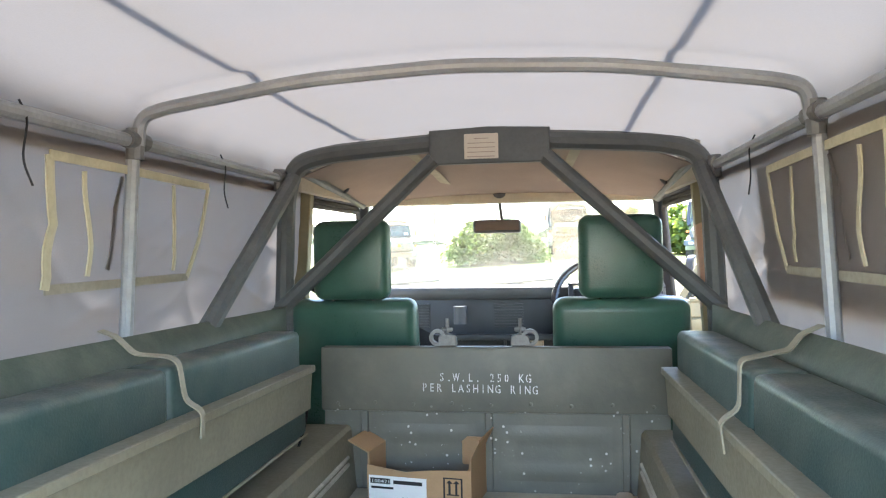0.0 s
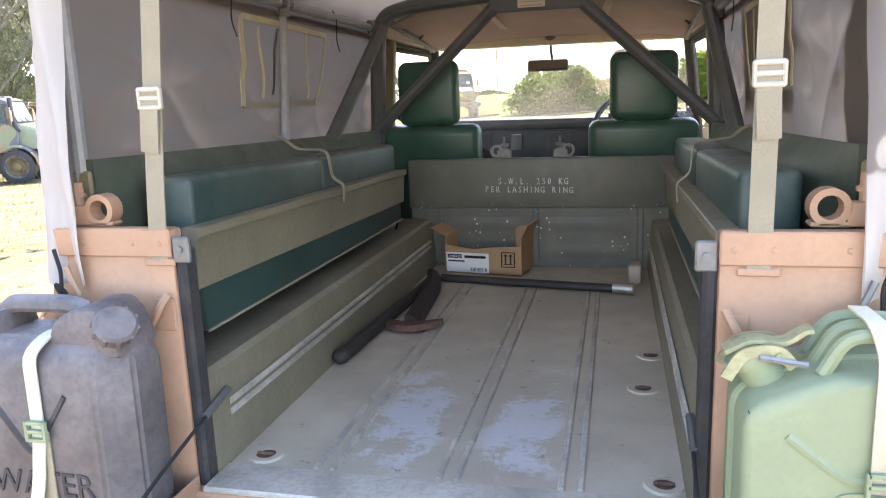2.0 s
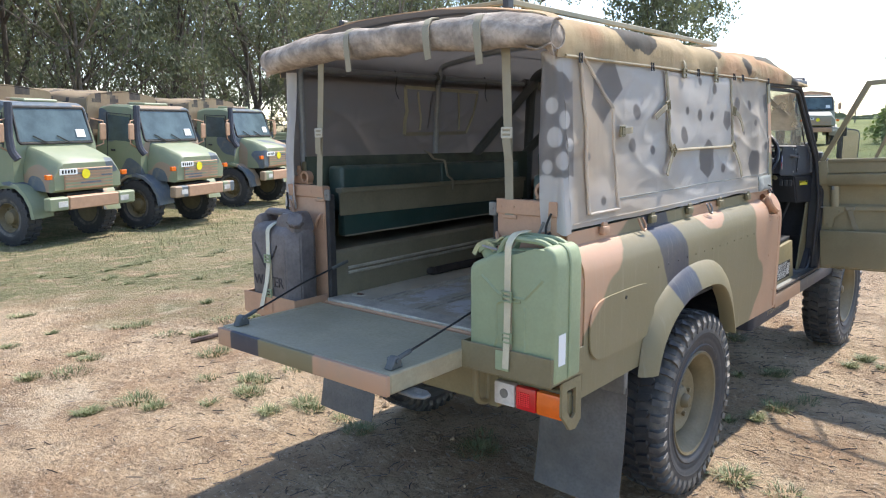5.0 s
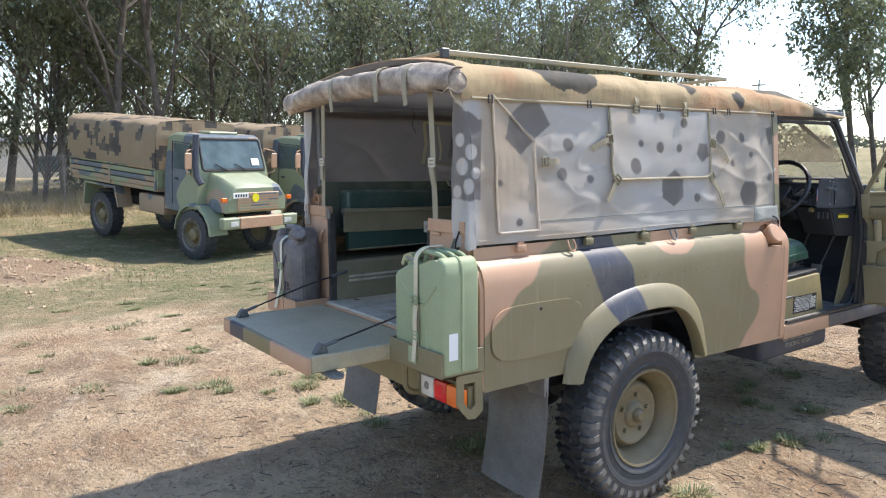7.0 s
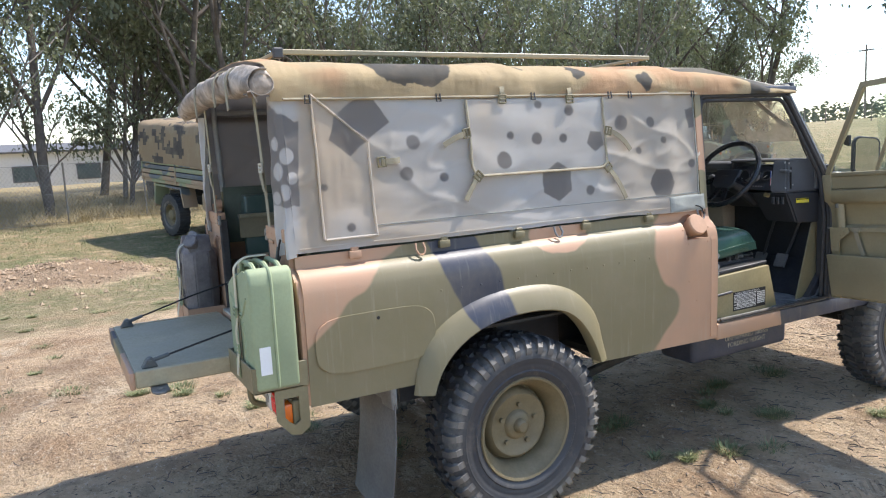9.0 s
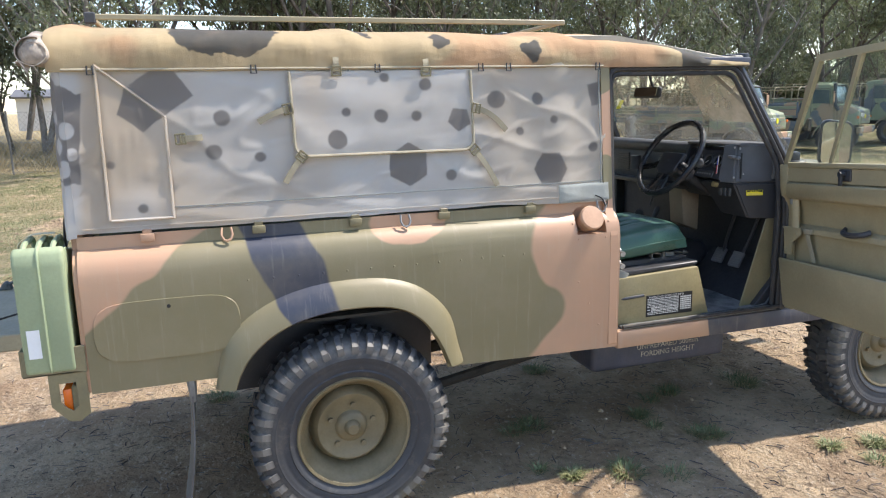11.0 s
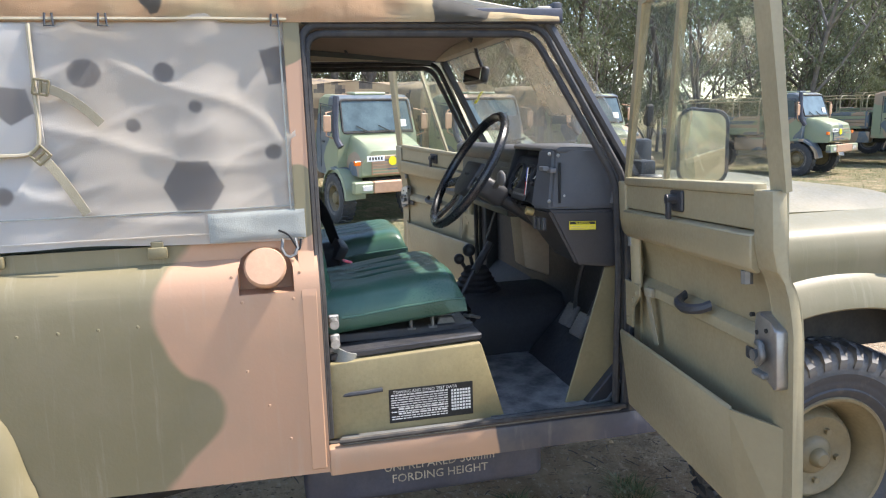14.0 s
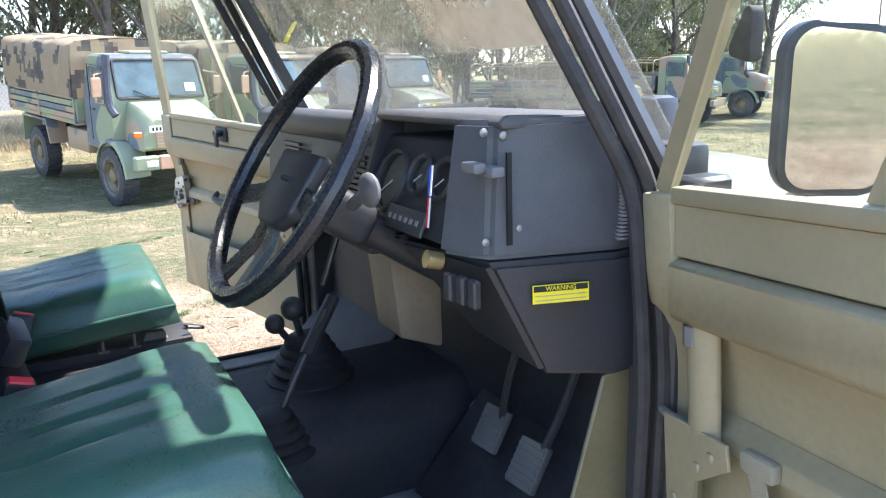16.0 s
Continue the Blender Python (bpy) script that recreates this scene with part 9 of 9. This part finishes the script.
# ---------------------------------------------------------------- trees
def tree_meshes(seed, h, spread, leaves, lean=0.0, droop=0.5, leaf_len=0.2, twin=False, low=2):
    rnd = random.Random(seed)
    wood, leaf = fresh(), []
    tips = []

    def limb(p, d, length, r, depth):
        n = 5
        pts = [p.copy()]
        for k in range(n):
            d = (d + Vector((rnd.uniform(-1, 1), rnd.uniform(-1, 1), rnd.uniform(-0.3, 0.6))) * (0.07 if depth == 0 else 0.16)).normalized()
            pts.append(pts[-1] + d * length / n)
        tube(wood, pts, r, 7 if depth == 0 else 5, taper=0.5, cap=False)
        if depth >= 2:
            tips.append((pts[-1], d))
            tips.append((pts[3], d))
            tips.append((pts[-1] + Vector((rnd.uniform(-0.5, 0.5), rnd.uniform(-0.5, 0.5), -rnd.uniform(0.5, 1.5))) * h / 13, d))
            return
        kids = 6 if depth == 0 else 4
        for k in range(kids):
            q = pts[min(n, (2 if depth else low) + k * (n - 1) // kids + (1 if depth else 0))]
            a = rnd.uniform(0, 2 * math.pi)
            side = Vector((math.cos(a), math.sin(a), rnd.uniform(0.15, 0.9)))
            limb(q, (d * 0.5 + side * spread).normalized(), length * rnd.uniform(0.42, 0.62), r * 0.5, depth + 1)
        limb(pts[-1], d, length * 0.5, r * 0.5, depth + 1)
    for k in range(2 if twin else 1):
        a = rnd.uniform(0, 6.3)
        limb(Vector((0, 0, -0.2)), Vector((math.cos(a) * (lean + 0.12 * twin), math.sin(a) * (lean + 0.12 * twin), 1)).normalized(), h * 0.6, 0.0125 * h * (0.85 if twin else 1), 0)
    verts, faces = [], []
    per = max(1, leaves // max(1, len(tips)))
    for c, d in tips:
        size = rnd.uniform(0.45, 0.95) * h / 11
        for _ in range(per):
            o = Vector((rnd.gauss(0, 1), rnd.gauss(0, 1), rnd.gauss(-0.2, 0.75))) * size * 0.43
            a = Vector((rnd.uniform(-1, 1), rnd.uniform(-1, 1), rnd.uniform(-1.6, 0.4) * (0.5 + droop))).normalized()
            b = a.orthogonal().normalized()
            b = (b * math.cos(rnd.uniform(0, 6)) + a.cross(b) * math.sin(rnd.uniform(0, 6)))
            L, w = leaf_len * rnd.uniform(0.6, 1.3), leaf_len * rnd.uniform(0.14, 0.26)
            p = c + o
            i = len(verts)
            verts += [p, p + a * L * 0.5 + b * w, p + a * L, p + a * L * 0.5 - b * w]
            faces.append((i, i + 1, i + 2, i + 3))
    me = bpy.data.meshes.new("crown")
    me.from_pydata([tuple(v) for v in verts], [], faces)
    me.polygons.foreach_set("use_smooth", [False] * len(faces))
    return finish(wood, "trunk", 60), me


def tree(kind, label, meshes, bark_ma, leaf_ma, m):
    t = thing(kind, label, "tree", m, "trees round the yard")
    for name, me, ma in (("trunk", meshes[0], bark_ma), ("crown", meshes[1], leaf_ma)):
        if not me.materials:
            me.materials.append(ma)
        o = new(name, me)
        o.parent = t
    return t


rnd = random.Random(11)
KINDS = [tree_meshes(1, 15, 0.75, 6600, 0.1, 0.8, 0.26), tree_meshes(2, 13, 0.85, 6000, 0.25, 0.8, 0.25, True), tree_meshes(3, 17, 0.65, 6600, 0.05, 0.6, 0.28), tree_meshes(4, 12, 0.9, 6300, 0.15, 0.9, 0.24, True), tree_meshes(7, 10, 0.8, 6000, 0.1, 0.7, 0.22), tree_meshes(12, 9, 0.5, 3300, 0.12, 0.9, 0.2, False, 1), tree_meshes(15, 8, 0.6, 3100, 0.22, 0.9, 0.2, True, 1)]
KIND_LABEL = ["tall gum tree with thin drooping grey-green leaves", "leaning gum tree with two trunks and sparse leaves", "tall straight gum tree with open crown", "twin-trunked gum tree with drooping dark leaves", "smaller gum tree with dense grey-green crown", "slender young gum tree leafy from low down", "two-stemmed young gum tree with hanging leaves"]


def plant(x, y, k, s=1.0, rz=None, dz=0.0, keep=False):
    # the belt ends where the paddock opens
    if not keep and math.degrees(math.atan2(3 - x, y + 2)) < 37.4:
        return None
    m = pose(x, y, height(x, y) + dz, 0, 0, rnd.uniform(0, 360) if rz is None else rz) @ Matrix.Diagonal((s, s, s, 1))
    return tree("gum_tree", KIND_LABEL[k], KINDS[k], pale_bark if k % 2 else bark, gum_leaf, m)


for k in range(25):
    # belt of trees behind the line of trucks
    y = -22 + 3.1 * k + rnd.uniform(-1.2, 1.2)
    x = -27 - rnd.uniform(0, 5) + (2.0 if y > 12 else 0) + max(0, y - 22) * -0.1
    plant(x, y, rnd.randrange(5), rnd.uniform(0.8, 1.15))
for k in range(27):
    y = -32 + 4.1 * k + rnd.uniform(-1.5, 1.5)
    if -13 < y < 9 and k % 3:
        continue
    plant(-38 - rnd.uniform(0, 11) - max(0, y - 30) * 0.25, y, rnd.randrange(5), rnd.uniform(0.9, 1.35))
for k in (0, 1, 2, 7, 8, 9, 10, 11, 12, 13, 14, 15, 16):
    plant(-56 - rnd.uniform(0, 9), -30 + 5.2 * k + rnd.uniform(-1.5, 1.5), (3, 4, 1)[k % 3], rnd.uniform(1.1, 1.45))
for k in range(46):
    # young trees that fill the gaps between the trunks
    y = -20 + 1.6 * k + rnd.uniform(-0.8, 0.8)
    if -13 < y < 1 and k % 3:
        continue
    plant(-26.5 - rnd.uniform(0, 13) - max(0, y - 22) * 0.15, y, 5 + k % 2, rnd.uniform(0.7, 1.2))
plant(-16.1, 38.2, 4, 1.5, keep=True)
plant(-15.6, 39.4, 4, 1.25, keep=True)
for x, y, k, s in ((-29, -13.5, 3, 1.0), (-31, -9.5, 0, 1.05), (-30, -6.2, 1, 1.0), (-37, 1.0, 0, 1.1), (-32, 2.6, 3, 1.0), (-23.5, -3.6, 1, 0.75), (-24, 33, 0, 1.0), (-27, 38, 4, 1.2), (-22, 43, 3, 1.0), (-30, 46, 2, 1.1), (-24, 52, 1, 1.0)):
    plant(x, y, k, s)

# broad bright bushes ahead and the hedge line
def bush_mesh(seed, r, h, n, size):
    q = random.Random(seed)
    verts, faces = [], []
    for _ in range(n):
        a, b = q.uniform(0, 6.283), q.random() ** 0.4
        z = q.random() ** 0.7
        w = r * (1 - 0.5 * z * z) * (0.85 + 0.25 * math.sin(3 * a + seed) + 0.1 * math.sin(7 * a))
        p = Vector((math.cos(a) * w * b, math.sin(a) * w * b, h * z * (0.9 + 0.2 * math.sin(2 * a + seed))))
        d = Vector((q.uniform(-1, 1), q.uniform(-1, 1), q.uniform(-0.6, 1))).normalized()
        e = d.orthogonal().normalized() * size * 0.4
        i = len(verts)
        verts += [p, p + d * size * 0.5 + e, p + d * size, p + d * size * 0.5 - e]
        faces.append((i, i + 1, i + 2, i + 3))
    me = bpy.data.meshes.new("leaves")
    me.from_pydata([tuple(v) for v in verts], [], faces)
    return me


BUSH = [bush_mesh(k, 2.0, 2.2, 4500, 0.22) for k in range(3)]
for me in BUSH:
    me.materials.append(bright_leaf)


def stem_mesh():
    bm = fresh()
    for k in range(7):
        a = k * 0.9
        tube(bm, [(0.1 * math.cos(a), 0.1 * math.sin(a), -0.1), (0.5 * math.cos(a), 0.5 * math.sin(a), 0.7), (1.0 * math.cos(a + 0.3), 1.0 * math.sin(a + 0.3), 1.5)], 0.03, 5, taper=0.4)
    me = finish(bm, "stems")
    me.materials.append(bark)
    return me


STEMS = stem_mesh()


def bush(x, y, s, k):
    t = thing("bush", "rounded bright green bush on the grass", "bush", pose(x, y, height(x, y), 0, 0, k * 70) @ Matrix.Diagonal((s, s, s * 0.9, 1)), "bushes ahead")
    for name, me in (("stems", STEMS), ("leaves", BUSH[k % 3])):
        o = new(name, me)
        o.parent = t


for k, (x, y, s) in enumerate(((-3.1, 33, 0.9), (-1.4, 32.5, 0.9), (-2.2, 35.5, 0.95), (4.6, 39, 1.1), (7.4, 39, 1.2), (10, 38, 1.3), (13.5, 38, 1.2), (17, 40, 1.4))):
    bush(x, y, s, k)

# grey scrub under the belt of trees
SCRUB = [bush_mesh(k + 9, 2.2, 2.6, 3200, 0.24) for k in range(2)]
for me in SCRUB:
    me.materials.append(scrub_leaf)
for k in range(30):
    y = -24 + 2.9 * k + rnd.uniform(-1, 1)
    x = -33 - rnd.uniform(0, 9) - max(0, y - 30) * 0.25
    if -16 < y < 4 or math.degrees(math.atan2(3 - x, y + 2)) < 37:
        continue
    t = thing("scrub", "grey-green scrub under the gum trees", "bush", pose(x, y, height(x, y) - 0.1, 0, 0, k * 47) @ Matrix.Diagonal((1.2, 1.2, rnd.uniform(0.8, 1.5), 1)), "scrub under the trees")
    for name, me in (("stems", STEMS), ("leaves", SCRUB[k % 2])):
        o = new(name, me)
        o.parent = t

# far woods along the horizon
verts, faces = [], []
q = random.Random(5)
for _ in range(34000):
    a = radians(q.uniform(-75, 60))
    d = q.uniform(230, 330)
    x, y = d * math.sin(a), d * math.cos(a)
    top = 6.5 + 2.5 * math.sin(a * 9) + 2 * math.sin(a * 23 + 1) + 1.2 * math.sin(a * 71)
    p = Vector((x, y, height(x, y) + q.random() ** 0.8 * top))
    s = q.uniform(0.6, 1.3)
    u = Vector((math.cos(a), -math.sin(a), q.uniform(-0.3, 0.3))) * s
    v = Vector((q.uniform(-0.3, 0.3), q.uniform(-0.3, 0.3), 1)) * s * 0.7
    i = len(verts)
    verts += [p - u * 0.5, p + v * 0.5, p + u * 0.5, p - v * 0.5]
    faces.append((i, i + 1, i + 2, i + 3))
me = bpy.data.meshes.new("far_woods")
me.from_pydata([tuple(v) for v in verts], [], faces)
me.materials.append(far_leaf)
tagged(new("far_woods", me), "distant belt of grey-green trees on the horizon", "woods", kind="stuff")

# ---------------------------------------------------------------- fences, shed, poles
fence = thing("chain_link_fence", "chain-link fence on thin steel posts", "fence")
FLINE = [(-21.5, -16.0), (-23.0, -6.0), (-25.0, 4.0), (-27.0, 14.0), (-29.0, 26.0)]


def fence_at(t):
    k = min(int(t), len(FLINE) - 2)
    (a, b), (c, d) = FLINE[k], FLINE[k + 1]
    u = t - k
    x, y = a + (c - a) * u, b + (d - b) * u
    return Vector((x, y, height(x, y)))


for k in range(17):
    p = fence_at(k / 4)
    bm = fresh()
    cyl(bm, p - Vector((0, 0, 0.1)), p + Vector((0, 0, 2.0)), 0.03, 8)
    part("post", bm, post_wood, fence)
bm = fresh()
for z in (0.05, 1.0, 1.95):
    tube(bm, [fence_at(k / 8) + Vector((0.04, 0, z)) for k in range(33)], 0.006, 3)
n = 330
for k in range(n):
    for s in (1, -1):
        a, b = fence_at(4 * k / n), fence_at(min(4, max(0, 4 * (k + s * 12) / n)))
        tube(bm, [a + Vector((0.04, 0, 0.05)), b + Vector((0.04, 0, 1.95))], 0.004, 3, cap=False)
me = finish(bm, "wire_mesh")
me.materials.append(wire)
o = new("wire_mesh", me)
o.parent = fence
o["kind"] = "stuff"

shed = thing("white_shed", "long white shed with a dark grey roof behind trees", "building", pose(-74, -2, height(-74, -2) - 0.3, 0, 0, 4))
bm = fresh()
box(bm, -4, 4, -13, 13, 0, 3.6)
wl = part("wall", bm, white_wall, shed)
bm = fresh()
block(bm, [(-4.4, 3.5), (4.4, 3.5), (4.4, 3.65), (0, 4.4), (-4.4, 3.65)], "y", -13.4, 13.4)
part("roof", bm, dark_wall, shed)
for y in (-9, -5, -1, 4, 9):
    wn = new("window")
    wn.parent = shed
    bm = fresh()
    box(bm, 3.98, 4.05, y - 0.9, y + 0.9, 1.1, 2.3)
    part("pane", bm, truck_glass, wn)
    bm = fresh()
    for a in ((y - 1.0, y + 1.0, 2.3, 2.4), (y - 1.0, y + 1.0, 1.0, 1.1), (y - 1.0, y - 0.9, 1.1, 2.3), (y + 0.9, y + 1.0, 1.1, 2.3)):
        box(bm, 3.99, 4.08, *a)
    part("frame", bm, dark_wall, wn)

# paddock fence and power poles ahead on the left
pad = thing("paddock_fence", "wire fence on timber posts across the far paddock", "fence")
for k in range(46):
    x, y = -75 + 2.6 * k, 78 + 0.18 * k
    bm = fresh()
    cyl(bm, (x, y, height(x, y) - 0.1), (x, y, height(x, y) + 1.7), 0.07, 6)
    part("post", bm, post_wood, pad)
bm = fresh()
for z in (0.5, 1.0, 1.5):
    tube(bm, [(-75 + 2.6 * k, 78 + 0.18 * k, height(-75 + 2.6 * k, 78 + 0.18 * k) + z) for k in range(46)], 0.012, 3)
part("wire", bm, wire, pad)
for x, y in ((-62, 104), (-20, 128), (30, 150)):
    pole = thing("power_pole", "timber power pole with a cross-arm", "pole", pose(x, y, height(x, y)), "power poles")
    bm = fresh()
    cyl(bm, (0, 0, -0.2), (0, 0, 10.5), 0.16, 8, 0.11)
    part("shaft", bm, post_wood, pole)
    bm = fresh()
    box(bm, -1.1, 1.1, -0.06, 0.06, 9.6, 9.75)
    part("cross_arm", bm, post_wood, pole)
bm = fresh()
for dx in (-1.0, 0, 1.0):
    for (a, b), (c, d) in (((-104, 80), (-62, 104)), ((-62, 104), (-20, 128)), ((-20, 128), (30, 150)), ((30, 150), (80, 172))):
        pts = [Vector((a + (c - a) * u + dx, b + (d - b) * u, 9.8 + height(a + (c - a) * u, b + (d - b) * u) * 1.0 - 3 * u * (1 - u))) for u in [i / 8 for i in range(9)]]
        tube(bm, pts, 0.02, 3)
tagged(part("power_lines", bm, rope_black), "thin power lines strung between the poles", "cable")

# ---------------------------------------------------------------- litter and grass
def blades(name, label, spots, ma, length, seed):
    q = random.Random(seed)
    verts, faces = [], []
    for x, y, r, n, s in spots:
        for _ in range(n):
            a, d = q.uniform(0, 6.283), r * q.random() ** 0.6
            px, py = x + d * math.cos(a), y + d * math.sin(a)
            pz = height(px, py)
            L, w = length * s * q.uniform(0.4, 1.2), 0.0021 * q.uniform(0.7, 1.5) * (1 + s * 0.3)
            lean = Vector((math.cos(a + q.uniform(-1, 1)), math.sin(a + q.uniform(-1, 1)), 0)) * q.uniform(0.4, 1.7)
            side = Vector((-lean.y, lean.x, 0)).normalized() * w
            p = Vector((px, py, pz - 0.004))
            m, t = p + (Vector((0, 0, 0.5)) + lean * 0.35) * L, p + (Vector((0, 0, 0.62)) + lean * 0.95) * L
            i = len(verts)
            verts += [p - side, p + side, m + side * 0.7, m - side * 0.7, t]
            faces += [(i, i + 1, i + 2, i + 3), (i + 3, i + 2, i + 4)]
    me = bpy.data.meshes.new(name)
    me.from_pydata([tuple(v) for v in verts], [], faces)
    me.materials.append(ma)
    return tagged(new(name, me), label, "grass", kind="stuff")


q = random.Random(21)
tufts = []
for x, y, r in ((0.83, 1.24, 0.13), (0.79, 0.99, 0.06), (0.99, 2.26, 0.07), (0.13, 1.96, 0.1), (0.17, 2.46, 0.14), (0.35, 1.62, 0.07), (0.66, 1.82, 0.11), (0.25, 1.03, 0.12), (-0.48, 1.4, 0.1), (0.93, 0.21, 0.15), (1.03, 2.49, 0.08), (-1.97, -0.34, 0.11), (-1.73, -0.49, 0.15), (-1.3, -0.42, 0.12), (-1.36, -0.63, 0.09), (-1.99, -0.98, 0.1), (-0.78, -0.48, 0.13), (-0.13, -0.29, 0.17), (-2.24, -1.26, 0.1), (-1.75, -2.4, 0.1), (-2.0, -2.9, 0.13)):
    tufts.append((x, y, r * 0.6, 200, 0.65))
    for _ in range(1):
        tufts.append((x + q.gauss(0, 0.14), y + q.gauss(0, 0.14), r * 0.5, 80, 0.6))
for _ in range(150):
    x, y = q.uniform(-9, -1.6), q.uniform(-6, 7)
    tufts.append((x, y, q.uniform(0.05, 0.17), q.randrange(70, 220), q.uniform(0.45, 0.8)))
for _ in range(60):
    x, y = q.uniform(1.8, 8), q.uniform(2.5, 12)
    tufts.append((x, y, q.uniform(0.05, 0.15), q.randrange(30, 90), q.uniform(0.45, 0.8)))
blades("grass_tufts", "small green grass tufts in the dry earth", tufts, grass_blade, 0.085, 3)
lawn = []
for _ in range(2600):
    x, y = -9 - 14 * q.random() ** 0.8, q.uniform(-14, 27)
    if math.hypot((x + 12.8) / 2.6, (y + 1.6) / 2.0) > 1:
        lawn.append((x, y, q.uniform(0.2, 0.5), 14, q.uniform(1.0, 2.0)))
for _ in range(900):
    x, y = q.uniform(-8, 14), q.uniform(9, 34)
    lawn.append((x, y, q.uniform(0.2, 0.5), 12, q.uniform(1.0, 2.0)))
blades("rough_grass", "rough grass round the parked trucks", lawn, grass_blade, 0.11, 4)
dry = []
for _ in range(1500):
    x, y = -23.5 - 12 * q.random(), q.uniform(-20, 16)
    dry.append((x, y, q.uniform(0.3, 0.6), 16, q.uniform(3.0, 6.0)))
blades("dry_grass", "tall straw-coloured grass beyond the fence", dry, dry_blade, 0.13, 5)

# clods and pebbles, scraps of bark
verts, faces = [], []
for k in range(11500):
    near = k < 8500
    x, y = (q.uniform(-4.5, 4.5), q.uniform(-4.5, 5.5)) if near else (q.uniform(-14, 8), q.uniform(-8, 14))
    s = (0.0035 + 0.011 * q.random() ** 4) * (1 if near else 1.8)
    c = Vector((x, y, height(x, y) + s * 0.3))
    i = len(verts)
    e = [Vector((q.uniform(0.6, 1.3), 0, 0)), Vector((-q.uniform(0.6, 1.3), 0, 0)), Vector((0, q.uniform(0.6, 1.3), 0)), Vector((0, -q.uniform(0.6, 1.3), 0)), Vector((0, 0, q.uniform(0.5, 1))), Vector((0, 0, -0.5))]
    r = Matrix.Rotation(q.uniform(0, 6.3), 3, "Z")
    verts += [c + r @ v * s for v in e]
    faces += [(i, i + 2, i + 4), (i + 2, i + 1, i + 4), (i + 1, i + 3, i + 4), (i + 3, i, i + 4), (i + 2, i, i + 5), (i + 1, i + 2, i + 5), (i + 3, i + 1, i + 5), (i, i + 3, i + 5)]
for k in range(1500):
    # broken earth on the bank
    x, y = q.gauss(-12.5, 1.3), q.gauss(-1.5, 1.1)
    s = 0.012 + 0.05 * q.random() ** 4
    c = Vector((x, y, height(x, y) + s * 0.2))
    i = len(verts)
    r = Matrix.Rotation(q.uniform(0, 6.3), 3, "Z")
    verts += [c + r @ v * s for v in (Vector((q.uniform(0.6, 1.3), 0, 0)), Vector((-q.uniform(0.6, 1.3), 0, 0)), Vector((0, q.uniform(0.6, 1.3), 0)), Vector((0, -q.uniform(0.6, 1.3), 0)), Vector((0, 0, q.uniform(0.5, 1))), Vector((0, 0, -0.5)))]
    faces += [(i, i + 2, i + 4), (i + 2, i + 1, i + 4), (i + 1, i + 3, i + 4), (i + 3, i, i + 4), (i + 2, i, i + 5), (i + 1, i + 2, i + 5), (i + 3, i + 1, i + 5), (i, i + 3, i + 5)]
me = bpy.data.meshes.new("clods")
me.from_pydata([tuple(v) for v in verts], [], faces)
me.materials.append(clod_ma)
tagged(new("clods", me), "loose clods and pebbles on the earth", "clods", kind="stuff")
bm = fresh()
for k in range(1900):
    x, y = (q.uniform(-4, 4), q.uniform(-4.5, 5)) if k < 900 else (q.uniform(-1.2, 1.9), q.uniform(-1.5, 3.6))
    a, L = q.uniform(0, 6.3), q.uniform(0.02, 0.09)
    p = Vector((x, y, height(x, y) + 0.003))
    b = Vector((x + L * math.cos(a), y + L * math.sin(a), 0))
    b.z = height(b.x, b.y) + 0.004
    tube(bm, [p, (p + b) / 2 + Vector((q.uniform(-.006, .006), q.uniform(-.006, .006), 0.003)), b], q.uniform(0.0015, 0.0032), 3, cap=False)
me = finish(bm, "twigs")
me.materials.append(bark)
tagged(new("twigs", me), "dry twigs and straw on the earth", "twigs", kind="stuff")
stick = thing("fallen_branch", "dry fallen branch lying on the earth", "branch")
bm = fresh()


def on(x, y, up=0.02):
    return Vector((x, y, height(x, y) + up))


tube(bm, [on(-3.32, 0.05), on(-3.2, 0.31, 0.03), on(-3.06, 0.5, 0.025), on(-2.95, 0.69, 0.03), on(-2.88, 0.95, 0.015)], 0.021, 7, taper=0.5)
tube(bm, [on(-3.04, 0.48), on(-3.06, 0.56, 0.08), on(-3.12, 0.6, 0.12), on(-3.14, 0.61, 0.16)], 0.011, 5, taper=0.6)
tube(bm, [on(-3.22, 0.25), on(-3.1, 0.33, 0.03), on(-3.02, 0.44, 0.01)], 0.009, 5, taper=0.5)
part("branch", bm, twig_bark, stick)
